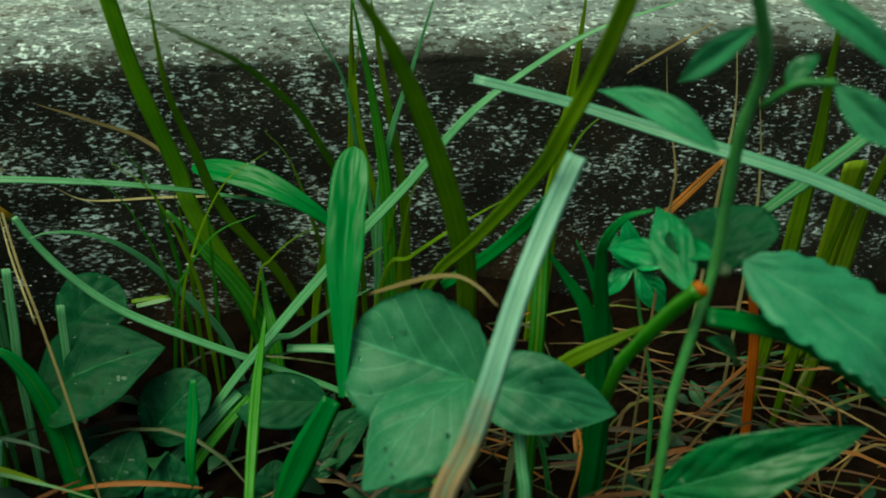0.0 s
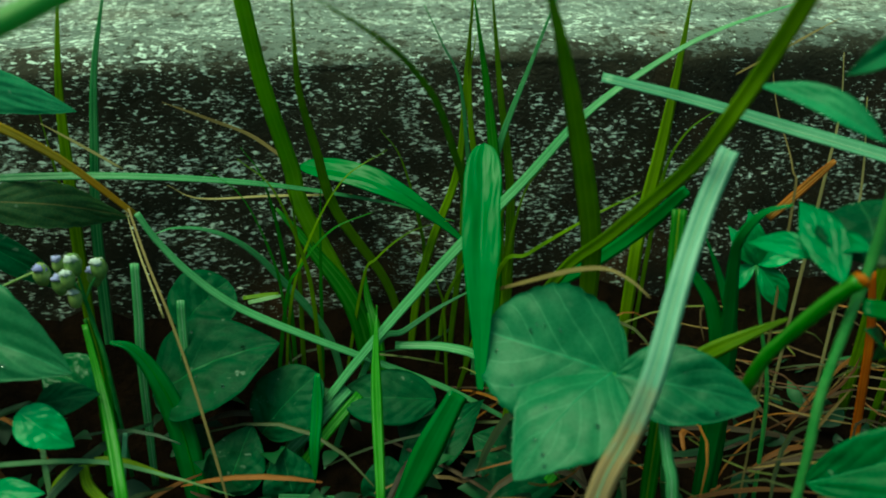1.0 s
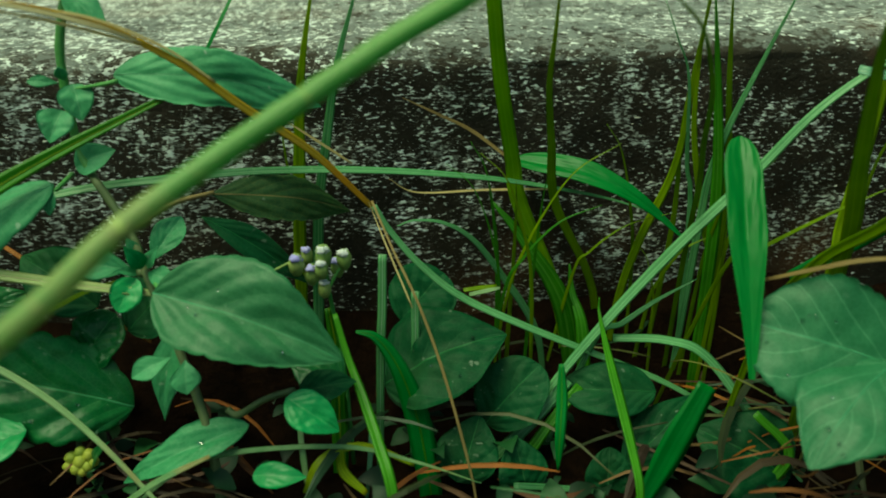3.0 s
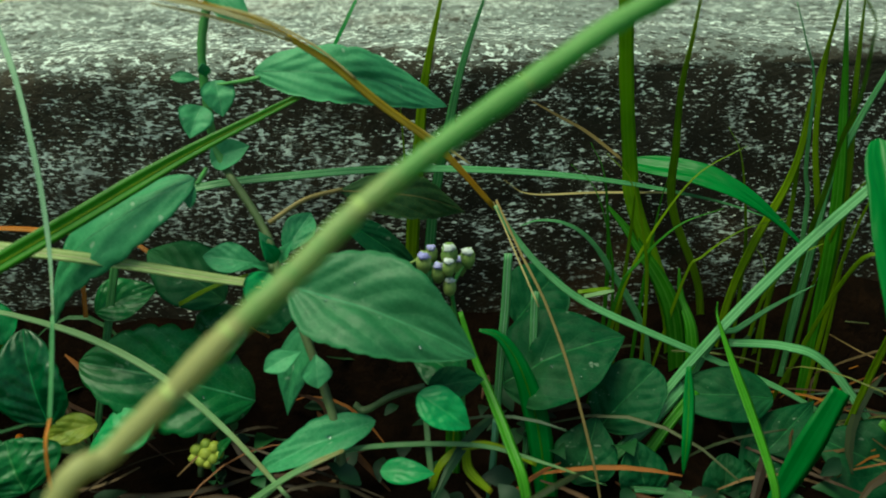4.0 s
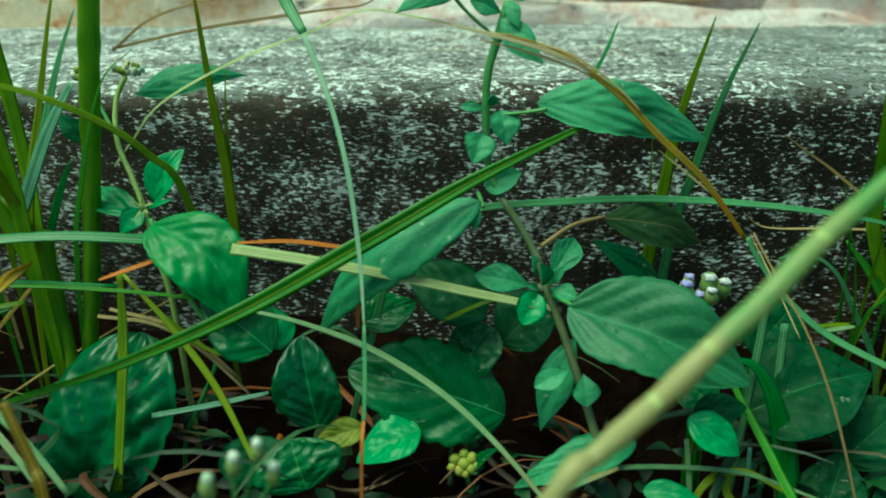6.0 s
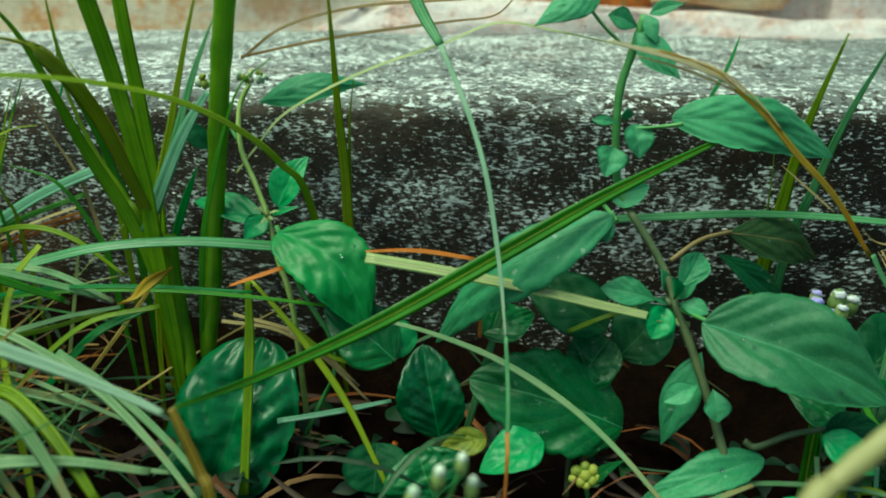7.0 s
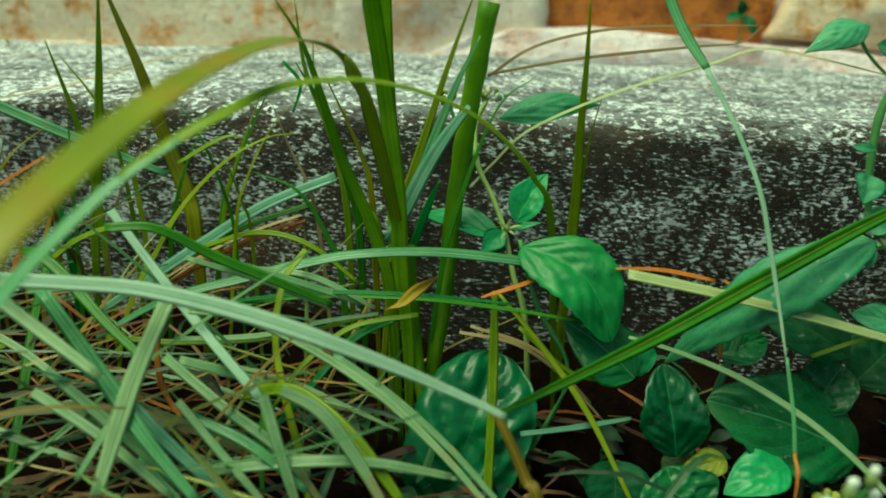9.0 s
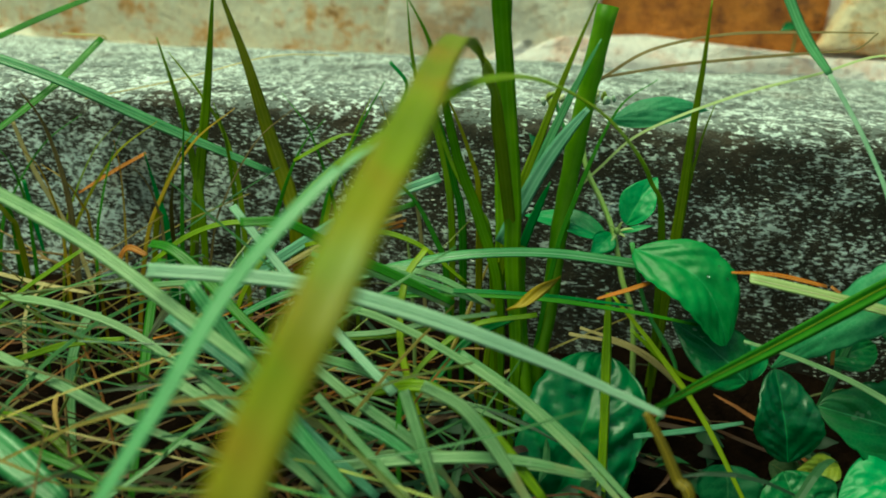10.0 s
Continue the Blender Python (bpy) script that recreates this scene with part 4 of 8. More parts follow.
tagged(blade(None, "green", 0.0069, ((0.0941, -0.0660, -0.0228), (0.0942, -0.0600, 0.0098), (0.0937, -0.0570, 0.0401), (0.0911, -0.0550, 0.0592)), tip=0.5, rib="lime", name='shoot'), "upright green grass blade with pale midrib", "grass", "broad blades")
tagged(blade(None, "deep", 0.0046, ((0.1784, -0.0850, 0.0497), (0.1782, -0.0910, 0.0376), (0.1771, -0.0970, 0.0268), (0.1768, -0.1000, 0.0123)), root=0.4, rib="green", name='shoot'), "small green blade hanging point down", "grass", "broad blades")
tagged(blade(None, "cut_foot", 0.0069, ((0.2496, -0.1689, -0.0140), (0.2576, -0.1660, 0.0549), (0.2659, -0.1630, 0.0777), (0.2714, -0.1600, 0.0958), (0.2805, -0.1470, 0.1149), (0.2910, -0.1330, 0.1314), (0.3003, -0.1240, 0.1471)), tip=0.85, fold=0.3, rib="milky", name='cut_stalk'), "pale cut grass blade, brown towards its foot", "grass", "cut blades")
tagged(blade(None, "pale", 0.0046, ((0.2857, -0.1691, -0.0140), (0.2855, -0.1580, 0.0456), (0.2853, -0.1500, 0.0583), (0.2848, -0.1400, 0.0722)), tip=0.8, rib="milky", name='cut_stalk'), "pale strip of torn grass blade", "grass", "cut blades")
tagged(blade(None, "green", 0.0057, ((0.2935, -0.1293, -0.0140), (0.2960, -0.1180, 0.0747), (0.2981, -0.1080, 0.0994), (0.2992, -0.1020, 0.1199)), tip=0.9, rib="lime", name='cut_stalk'), "green grass blade cut square at its tip", "grass", "cut blades")
tagged(blade(None, "teal", 0.0050, ((0.4118, -0.1320, 0.1262), (0.4014, -0.1260, 0.1290), (0.3815, -0.1160, 0.1355), (0.3605, -0.1030, 0.1398), (0.3367, -0.0880, 0.1443), (0.3104, -0.0750, 0.1498), (0.2797, -0.0660, 0.1555)), tip=0.75, root=1, fold=0.35, rib="milky", name='cut_stalk'), "pale striped grass blade with a cut brown tip", "grass", "cut blades")
tagged(blade(None, "tan", 0.0016, ((0.2411, -0.1000, 0.0908), (0.2532, -0.1140, 0.1022), (0.2599, -0.1200, 0.1071), (0.2672, -0.1260, 0.1102), (0.2729, -0.1320, 0.1092), (0.2771, -0.1380, 0.1065)), tip=0.25, name='withered_stalk'), "curled brown withered blade", "withered grass", "withered blades")
tagged(blade(None, "faded", 0.0034, ((0.2000, -0.5600, -0.0120), (0.1950, -0.5500, 0.2000), (0.1850, -0.4700, 0.3150), (0.1750, -0.3600, 0.3050), (0.1546, -0.2810, 0.2070), (0.1510, -0.2830, 0.2008), (0.1463, -0.2850, 0.1927), (0.1429, -0.2860, 0.1873)), tip=0.5, rib="straw", name='hanging_stalk'), "yellowish grass blade with a browned tip hanging over from behind", "grass")
plant_lobed = thing("lobed_leaf_weed", (0.2856, -0.1200, -0.0120), "creeping weed with broad lobed green leaves", "weed")
leaf(plant_lobed, "leaf_lobed", (0.2756, -0.1311, 0.0724), (0.2348, -0.1091, 0.0816), 0.0440, (-0.22, -0.78, 0.59), "round", cup=0.08, arch=0.05, wave=0.08, teeth=0.03, wrinkle=0.012, quilt=0.35, drops=7)
leaf(plant_lobed, "leaf_lobed", (0.2727, -0.1321, 0.0763), (0.2364, -0.1531, 0.0561), 0.0360, (-0.37, -0.34, 0.86), "ovate", cup=-0.1, wave=0.08, teeth=0.03, wrinkle=0.012, quilt=0.35, drops=5)
leaf(plant_lobed, "leaf_lobed", (0.2727, -0.1321, 0.0763), (0.3134, -0.1491, 0.0728), 0.0250, (-0.27, -0.75, 0.60), "ovate", cup=0.1, wave=0.1, drops=2)
stem(plant_lobed, "stem", 0.0012, 0.0009, ((0.3124, -0.1050, -0.0016), (0.3005, -0.1120, 0.0398), (0.2724, -0.1311, 0.0754)))
herb_a = thing("leafy_herb", (0.3281, -0.1550, -0.0120), "tall leafy green herb with a square pale stem", "herb")
stem(herb_a, "stem", 0.0014, 0.0016, ((0.3260, -0.1598, -0.0140), (0.3260, -0.1580, 0.0557), (0.3261, -0.1560, 0.0813), (0.3294, -0.1540, 0.1030), (0.3332, -0.1520, 0.1249), (0.3309, -0.1550, 0.1490), (0.3293, -0.1580, 0.1647), (0.3288, -0.1630, 0.1795), (0.3242, -0.1680, 0.1891), (0.3172, -0.1720, 0.2009)))
leaf(herb_a, "leaf_grey", (0.3297, -0.1500, 0.1576), (0.3031, -0.1240, 0.1663), 0.0092, (-0.33, -0.58, 0.74), "lance", cup=0.3, arch=0.12)
leaf(herb_a, "leaf_grey", (0.3239, -0.1660, 0.1911), (0.3181, -0.1400, 0.1720), 0.0068, (-0.94, -0.31, -0.14), "lance", cup=0.25, arch=0.06)
leaf(herb_a, "leaf_pale", (0.3420, -0.1520, 0.1277), (0.3928, -0.1760, 0.0873), 0.0270, (0.04, -0.77, 0.64), "ovate", cup=0.1, arch=0.12, wave=0.2, teeth=0.09)
leaf(herb_a, "leaf_dark", (0.3401, -0.1480, 0.1210), (0.3423, -0.1280, 0.1324), 0.0303, (-0.36, -0.43, 0.83), "oval", cup=0.1)
leaf(herb_a, "leaf_bright", (0.3278, -0.1500, 0.1153), (0.3270, -0.1220, 0.1308), 0.0127, (-0.50, -0.43, 0.75), "lance", cup=0.2)
leaf(herb_a, "leaf_bright", (0.3341, -0.1500, 0.1256), (0.3295, -0.1320, 0.1198), 0.0071, (-0.74, 0.03, 0.67), "lance", cup=0.2)
leaf(herb_a, "leaf_bright", (0.3289, -0.1400, 0.1191), (0.3140, -0.1200, 0.1155), 0.0087, (-0.63, -0.34, 0.70), "lance", cup=0.2)
leaf(herb_a, "leaf_grey", (0.3250, -0.1700, 0.1986), (0.3567, -0.1800, 0.1804), 0.0062, (-0.16, -0.91, 0.37), "lance", cup=0.2)
leaf(herb_a, "leaf_grey", (0.3452, -0.1660, 0.1779), (0.3623, -0.1780, 0.1640), 0.0082, (-0.41, -0.91, 0.12), "lance", cup=0.2)
leaf(herb_a, "leaf", (0.3350, -0.1640, 0.1771), (0.3435, -0.1600, 0.1835), 0.0050, (-0.25, -0.63, 0.73), "ovate")
stem(herb_a, "stem", 0.0007, 0.0010, ((0.3317, -0.1600, 0.1708), (0.3365, -0.1650, 0.1774), (0.3441, -0.1680, 0.1784)), name='branch')
leaf(herb_a, "leaf", (0.3316, -0.1580, 0.1063), (0.3549, -0.1400, 0.0832), 0.0071, (0.78, -0.38, 0.49), "lance", cup=0.2)
leaf(herb_a, "leaf", (0.3255, -0.1600, 0.0545), (0.3742, -0.1780, 0.0850), 0.0190, (-0.43, -0.77, 0.47), "ovate", cup=0.2, arch=0.1)
knob(herb_a, "stem_brown", (0.3363, -0.1510, 0.1229), 0.0026, 0.70, name='node')
stem(herb_a, "green", 0.0024, 0.0019, ((0.3274, -0.1570, 0.1205), (0.3236, -0.1530, 0.1126), (0.3190, -0.1470, 0.0995), (0.3149, -0.1420, 0.0862), (0.3138, -0.1350, 0.0642)), name="broken_branch", label="thick broken yellow-green side stalk")
knob(herb_a, "rust", (0.3277, -0.1570, 0.1206), 0.0025, 0.60, name="broken_end", axis=(0.6, -0.1, 0.7), rough=0.5)
broad_a = thing("broad_grass", (0.3224, -0.1000, -0.0120), "broad-bladed deep green grass shoot", "grass")
blade(broad_a, "deep", 0.0095, ((0.3278, -0.1094, -0.0140), (0.3235, -0.1060, 0.0542), (0.3184, -0.1020, 0.0805), (0.3098, -0.0980, 0.0944), (0.3017, -0.0960, 0.1049)), fold=0.2, tip=0.05)
blade(broad_a, "deep", 0.0085, ((0.3237, -0.1117, -0.0140), (0.3240, -0.1080, 0.0531), (0.3244, -0.1040, 0.0768), (0.3195, -0.1000, 0.0929), (0.3123, -0.0980, 0.1083)), fold=0.2, tip=0.05)
blade(broad_a, "deep", 0.0076, ((0.3260, -0.1066, -0.0140), (0.3225, -0.1080, 0.0653), (0.3175, -0.1100, 0.1024), (0.3169, -0.1120, 0.1136), (0.3215, -0.1140, 0.1227), (0.3286, -0.1180, 0.1273)), fold=0.2)
blade(broad_a, "olive", 0.0057, ((0.2912, -0.1180, 0.0575), (0.3052, -0.1220, 0.0744), (0.3179, -0.1260, 0.0850), (0.3283, -0.1300, 0.0933)), tip=0.15)
blade(broad_a, "deep", 0.0067, ((0.3321, -0.1550, 0.1108), (0.3554, -0.1600, 0.1070), (0.3717, -0.1650, 0.0977), (0.3855, -0.1700, 0.0861)))
blade(broad_a, "deep", 0.0055, ((0.2718, -0.0660, 0.0747), (0.2880, -0.0760, 0.0931), (0.2979, -0.0860, 0.1095), (0.3037, -0.0960, 0.1246)), tip=0.7)
seedling = thing("seedling", (0.3389, -0.0900, -0.0120), "small bright green seedling with pointed leaves", "seedling")
leaf(seedling, "leaf_bright", (0.3374, -0.0920, 0.0937), (0.3313, -0.0900, 0.1147), 0.0081, (-0.33, -0.94, -0.01), "lance", cup=0.2)
leaf(seedling, "leaf_bright", (0.3374, -0.0920, 0.0937), (0.3516, -0.0960, 0.1020), 0.0091, (-0.52, -0.59, 0.61), "lance", cup=0.2)
leaf(seedling, "leaf_bright", (0.3374, -0.0920, 0.0937), (0.3483, -0.1000, 0.0781), 0.0101, (-0.20, -0.92, 0.33), "lance", cup=0.2)
leaf(seedling, "leaf_bright", (0.3374, -0.0920, 0.0937), (0.3279, -0.0840, 0.1062), 0.0072, (-0.23, -0.89, 0.40), "lance", cup=0.2)
leaf(seedling, "leaf_bright", (0.3374, -0.0920, 0.0937), (0.3269, -0.0900, 0.0809), 0.0077, (-0.66, -0.61, 0.44), "lance", cup=0.2)
stem(seedling, "stem", 0.0009, 0.0007, ((0.3530, -0.1028, -0.0140), (0.3489, -0.1000, 0.0414), (0.3416, -0.0950, 0.0736), (0.3374, -0.0920, 0.0937)))
tuft_r = thing("grass_tuft", (0.4339, -0.0500, -0.0120), "yellow-green grass tuft beside the tall herb", "grass", "grass tufts")
blade(tuft_r, "olive", 0.0075, ((0.4272, -0.0466, -0.0140), (0.4265, -0.0480, 0.0814), (0.4256, -0.0500, 0.1254), (0.4197, -0.0550, 0.1584), (0.4152, -0.0600, 0.1877)))
blade(tuft_r, "lime", 0.0118, ((0.4388, -0.0520, 0.0222), (0.4400, -0.0530, 0.0585), (0.4398, -0.0550, 0.0921), (0.4381, -0.0580, 0.1219)), tip=1.0, root=0.9)
blade(tuft_r, "lime", 0.0090, ((0.4456, -0.0541, -0.0140), (0.4446, -0.0600, 0.0838), (0.4436, -0.0660, 0.1164), (0.4452, -0.0700, 0.1405)))
blade(tuft_r, "olive", 0.0045, ((0.4265, -0.0661, -0.0140), (0.4270, -0.0700, 0.0735), (0.4275, -0.0740, 0.1031), (0.4253, -0.0800, 0.1295)))
blade(tuft_r, "straw", 0.0020, ((0.3918, -0.0422, -0.0140), (0.3940, -0.0380, 0.0990), (0.3962, -0.0340, 0.1351), (0.3942, -0.0300, 0.1597)))
blade(tuft_r, "straw", 0.0018, ((0.4133, -0.0441, -0.0140), (0.4113, -0.0420, 0.0817), (0.4094, -0.0400, 0.1123), (0.4023, -0.0400, 0.1437)))
tagged(blade(None, "pale", 0.0047, ((0.3773, -0.0980, 0.1165), (0.3945, -0.1040, 0.1369), (0.4103, -0.1100, 0.1576)), tip=0.7, rib="milky", name='cut_stalk'), "pale green grass blade lying across the weeds", "grass", "cut blades")
tagged(blade(None, "ember", 0.0050, ((0.3936, -0.1002, -0.0140), (0.3930, -0.1000, 0.0056), (0.3897, -0.0990, 0.0375), (0.3863, -0.0980, 0.0655), (0.3794, -0.0980, 0.0926)), tip=0.8, root=0.9, fold=0.1, name='dead_stem'), "bright orange dead grass stem", "dead stem", "dead stems")
tagged(blade(None, "rust", 0.0038, ((0.3634, -0.0520, 0.0955), (0.3738, -0.0560, 0.1112), (0.3809, -0.0600, 0.1231)), tip=0.5, name='withered_stalk'), "orange withered grass blade", "withered grass", "withered blades")
tagged(blade(None, "tan", 0.0012, ((0.3306, -0.1272, -0.0140), (0.3478, -0.0900, 0.1093), (0.3570, -0.0700, 0.1234), (0.3639, -0.0400, 0.1390), (0.3690, -0.0200, 0.1552)), name='twig'), "dry twig against the kerb", "twig")
tagged(blade(None, "tan", 0.0012, ((0.3489, -0.0300, 0.1502), (0.3555, -0.0400, 0.1590), (0.3751, -0.0500, 0.1757)), name='dry_straw'), "dry thin grass stalk over the kerb edge", "straw", "dry straws")
flower_herb = thing("flowering_herb", (0.0981, -0.0580, -0.0120), "small herb with a cluster of white and violet flower heads", "flower")
stem(flower_herb, "stem", 0.0010, 0.0008, ((0.0994, -0.0597, -0.0140), (0.0965, -0.0580, 0.0377), (0.0932, -0.0560, 0.0572), (0.0912, -0.0560, 0.0696)))
calyx = knob(flower_herb, "bud", (0.0805, -0.0620, 0.0814), 0.0031, 1.50, name='calyx', rough=0.15)
knob(calyx, "petal_violet", (0.0803, -0.0630, 0.0844), 0.0023, 0.62, name='flower_head', rough=0.7, seg=16)
stem(flower_herb, "stem", 0.0004, 0.0005, ((0.0917, -0.0560, 0.0672), (0.0864, -0.0590, 0.0756), (0.0805, -0.0620, 0.0802)), name='flower_stalk')
calyx = knob(flower_herb, "bud", (0.0860, -0.0620, 0.0772), 0.0029, 1.50, name='calyx', rough=0.15)
knob(calyx, "petal_violet", (0.0858, -0.0630, 0.0803), 0.0022, 0.62, name='flower_head', rough=0.7, seg=16)
stem(flower_herb, "stem", 0.0004, 0.0005, ((0.0917, -0.0560, 0.0672), (0.0892, -0.0590, 0.0735), (0.0861, -0.0620, 0.0760)), name='flower_stalk')
calyx = knob(flower_herb, "bud", (0.0902, -0.0580, 0.0830), 0.0033, 1.50, name='calyx', rough=0.15)
knob(calyx, "petal_white", (0.0899, -0.0590, 0.0860), 0.0024, 0.62, name='flower_head', rough=0.7, seg=16)
stem(flower_herb, "stem", 0.0004, 0.0005, ((0.0917, -0.0560, 0.0672), (0.0913, -0.0570, 0.0764), (0.0902, -0.0580, 0.0818)), name='flower_stalk')
calyx = knob(flower_herb, "bud", (0.0978, -0.0540, 0.0797), 0.0030, 1.50, name='calyx', rough=0.15)
knob(calyx, "petal_white", (0.0975, -0.0550, 0.0828), 0.0022, 0.62, name='flower_head', rough=0.7, seg=16)
stem(flower_herb, "stem", 0.0004, 0.0006, ((0.0917, -0.0560, 0.0672), (0.0951, -0.0550, 0.0747), (0.0979, -0.0540, 0.0785)), name='flower_stalk')
calyx = knob(flower_herb, "bud", (0.0897, -0.0640, 0.0801), 0.0026, 1.50, name='calyx', rough=0.15)
knob(calyx, "petal_white", (0.0894, -0.0650, 0.0831), 0.0018, 0.62, name='flower_head', rough=0.7, seg=16)
stem(flower_herb, "stem", 0.0004, 0.0005, ((0.0917, -0.0560, 0.0672), (0.0911, -0.0600, 0.0749), (0.0898, -0.0640, 0.0789)), name='flower_stalk')
calyx = knob(flower_herb, "bud", (0.0904, -0.0620, 0.0713), 0.0026, 1.50, name='calyx', rough=0.15)
knob(calyx, "petal_white", (0.0902, -0.0630, 0.0744), 0.0018, 0.62, name='flower_head', rough=0.7, seg=16)
stem(flower_herb, "stem", 0.0004, 0.0005, ((0.0917, -0.0560, 0.0672), (0.0915, -0.0590, 0.0705), (0.0905, -0.0620, 0.0701)), name='flower_stalk')
calyx = knob(flower_herb, "bud", (0.0952, -0.0520, 0.0756), 0.0029, 1.50, name='calyx', rough=0.15)
knob(calyx, "petal_violet", (0.0949, -0.0530, 0.0787), 0.0021, 0.62, name='flower_head', rough=0.7, seg=16)
stem(flower_herb, "stem", 0.0004, 0.0006, ((0.0917, -0.0560, 0.0672), (0.0938, -0.0540, 0.0726), (0.0953, -0.0520, 0.0744)), name='flower_stalk')
calyx = knob(flower_herb, "bud", (0.0837, -0.0540, 0.0814), 0.0024, 1.50, name='calyx', rough=0.15)
knob(calyx, "petal_violet", (0.0834, -0.0550, 0.0844), 0.0018, 0.62, name='flower_head', rough=0.7, seg=16)
stem(flower_herb, "stem", 0.0004, 0.0006, ((0.0917, -0.0560, 0.0672), (0.0881, -0.0550, 0.0755), (0.0837, -0.0540, 0.0802)), name='flower_stalk')
stem(flower_herb, "bud", 0.0005, 0.0005, ((0.0611, -0.0700, 0.0767), (0.0710, -0.0660, 0.0803), (0.0787, -0.0620, 0.0828)), name='flower_stalk')
blade(flower_herb, "green", 0.0040, ((0.1178, -0.1276, -0.0140), (0.1145, -0.1180, 0.0197), (0.1097, -0.1040, 0.0313), (0.1045, -0.0900, 0.0406), (0.0992, -0.0780, 0.0499), (0.0942, -0.0680, 0.0636)), fold=0.35, tip=0.5, root=0.9)
herb_b = thing("leafy_herb", (0.0477, -0.0950, -0.0120), "leafy herb with grey-green toothed leaves and a brown stem", "herb")
stem(herb_b, "stem", 0.0016, 0.0017, ((0.0074, -0.0480, 0.1123), (0.0026, -0.0430, 0.1221), (0.0005, -0.0400, 0.1394), (0.0003, -0.0380, 0.1566), (0.0037, -0.0360, 0.1714), (0.0067, -0.0340, 0.1838)), name='upper_stem')
stem(herb_b, "stem_brown", 0.0020, 0.0015, ((0.0522, -0.0960, -0.0140), (0.0497, -0.0920, 0.0194), (0.0459, -0.0860, 0.0352), (0.0355, -0.0740, 0.0615), (0.0276, -0.0660, 0.0785), (0.0212, -0.0580, 0.0936), (0.0074, -0.0480, 0.1123)))
stem(herb_b, "stem", 0.0006, 0.0008, ((0.0043, -0.0460, 0.1430), (0.0162, -0.0500, 0.1456), (0.0225, -0.0520, 0.1473)), name='petiole')
leaf(herb_b, "leaf_grey", (0.0192, -0.0460, 0.1467), (0.0907, -0.0300, 0.1331), 0.0205, (0.13, -0.97, 0.22), "ovate", cup=(-0.15, 0.12), arch=0.1, wave=0.16, teeth=0.045, bend=-0.04, quilt=0.8)
leaf(herb_b, "leaf_grey", (0.0059, -0.0460, 0.1450), (0.0083, -0.0520, 0.1333), 0.0118, (0.16, -0.86, 0.47), "ovate", cup=0.2, quilt=1.0)
leaf(herb_b, "leaf_grey", (0.0000, -0.0440, 0.1350), (-0.0036, -0.0520, 0.1256), 0.0129, (0.17, -0.78, 0.60), "ovate", cup=0.2, quilt=1.0)
leaf(herb_b, "leaf_grey", (0.0016, -0.0460, 0.1140), (0.0156, -0.0440, 0.1205), 0.0118, (-0.12, -0.85, 0.51), "ovate", cup=0.2, quilt=1.0)
leaf(herb_b, "leaf_grey", (-0.0012, -0.0620, 0.1138), (-0.0023, -0.0660, 0.1036), 0.0046, (0.14, -0.93, 0.35), "spoon")
leaf(herb_b, "leaf_grey", (0.0002, -0.0440, 0.1446), (-0.0099, -0.0460, 0.1462), 0.0043, (0.25, -0.81, 0.53), "spoon")
leaf(herb_b, "leaf_grey", (0.0021, -0.0440, 0.1456), (0.0025, -0.0480, 0.1510), 0.0043, (0.27, -0.76, -0.59), "spoon")
leaf(herb_b, "leaf_grey", (0.0003, -0.0640, 0.1128), (-0.0690, -0.0480, 0.0501), 0.0238, (-0.56, -0.70, 0.44), "ovate", cup=-0.15, arch=0.18, wave=0.1, teeth=0.06)
stem(herb_b, "stem", 0.0009, 0.0009, ((-0.0010, -0.0440, 0.1113), (0.0007, -0.0640, 0.1124)), name='petiole')
leaf(herb_b, "leaf_dull", (0.0484, -0.0450, 0.1035), (0.1016, -0.0140, 0.0826), 0.0190, (0.57, -0.70, 0.42), "lance", cup=-0.1, arch=0.1, teeth=0.05)
stem(herb_b, "stem_tan", 0.0010, 0.0008, ((0.0238, -0.0600, 0.0961), (0.0359, -0.0520, 0.1023), (0.0495, -0.0450, 0.1042)), name='petiole')
leaf(herb_b, "leaf_grey", (0.0216, -0.0600, 0.0788), (-0.0011, -0.0600, 0.0838), 0.0118, (0.15, -0.72, 0.68), "spoon", cup=0.2)
leaf(herb_b, "leaf_grey", (0.0279, -0.0620, 0.0829), (0.0374, -0.0500, 0.0970), 0.0113, (0.04, -0.78, 0.63), "spoon", cup=0.2)
leaf(herb_b, "leaf_bright", (0.0239, -0.0660, 0.0786), (0.0176, -0.0740, 0.0696), 0.0118, (0.10, -0.76, 0.63), "oval", cup=0.2)
leaf(herb_b, "leaf_bright", (0.0266, -0.0660, 0.0832), (0.0231, -0.0720, 0.0943), 0.0065, (0.70, -0.69, -0.15), "lance", cup=0.2)
leaf(herb_b, "leaf_grey", (0.0278, -0.0660, 0.0814), (0.0378, -0.0720, 0.0807), 0.0074, (-0.28, -0.57, 0.77), "spoon", cup=0.2)
leaf(herb_b, "leaf_grey", (0.0245, -0.0600, 0.0835), (0.0202, -0.0620, 0.0934), 0.0054, (0.52, -0.85, 0.05), "lance", cup=0.2)
leaf(herb_b, "leaf_grey", (0.0270, -0.0640, 0.0819), (0.0328, -0.0680, 0.0928), 0.0048, (-0.53, -0.85, -0.03), "lance", cup=0.2)
leaf(herb_b, "leaf_grey", (0.0238, -0.0640, 0.0795), (0.0176, -0.0700, 0.0844), 0.0035, (0.78, -0.41, 0.48), "lance", cup=0.2)
knob(herb_b, "stem_brown", (0.0249, -0.0630, 0.0800), 0.0026, 0.80, name='node')
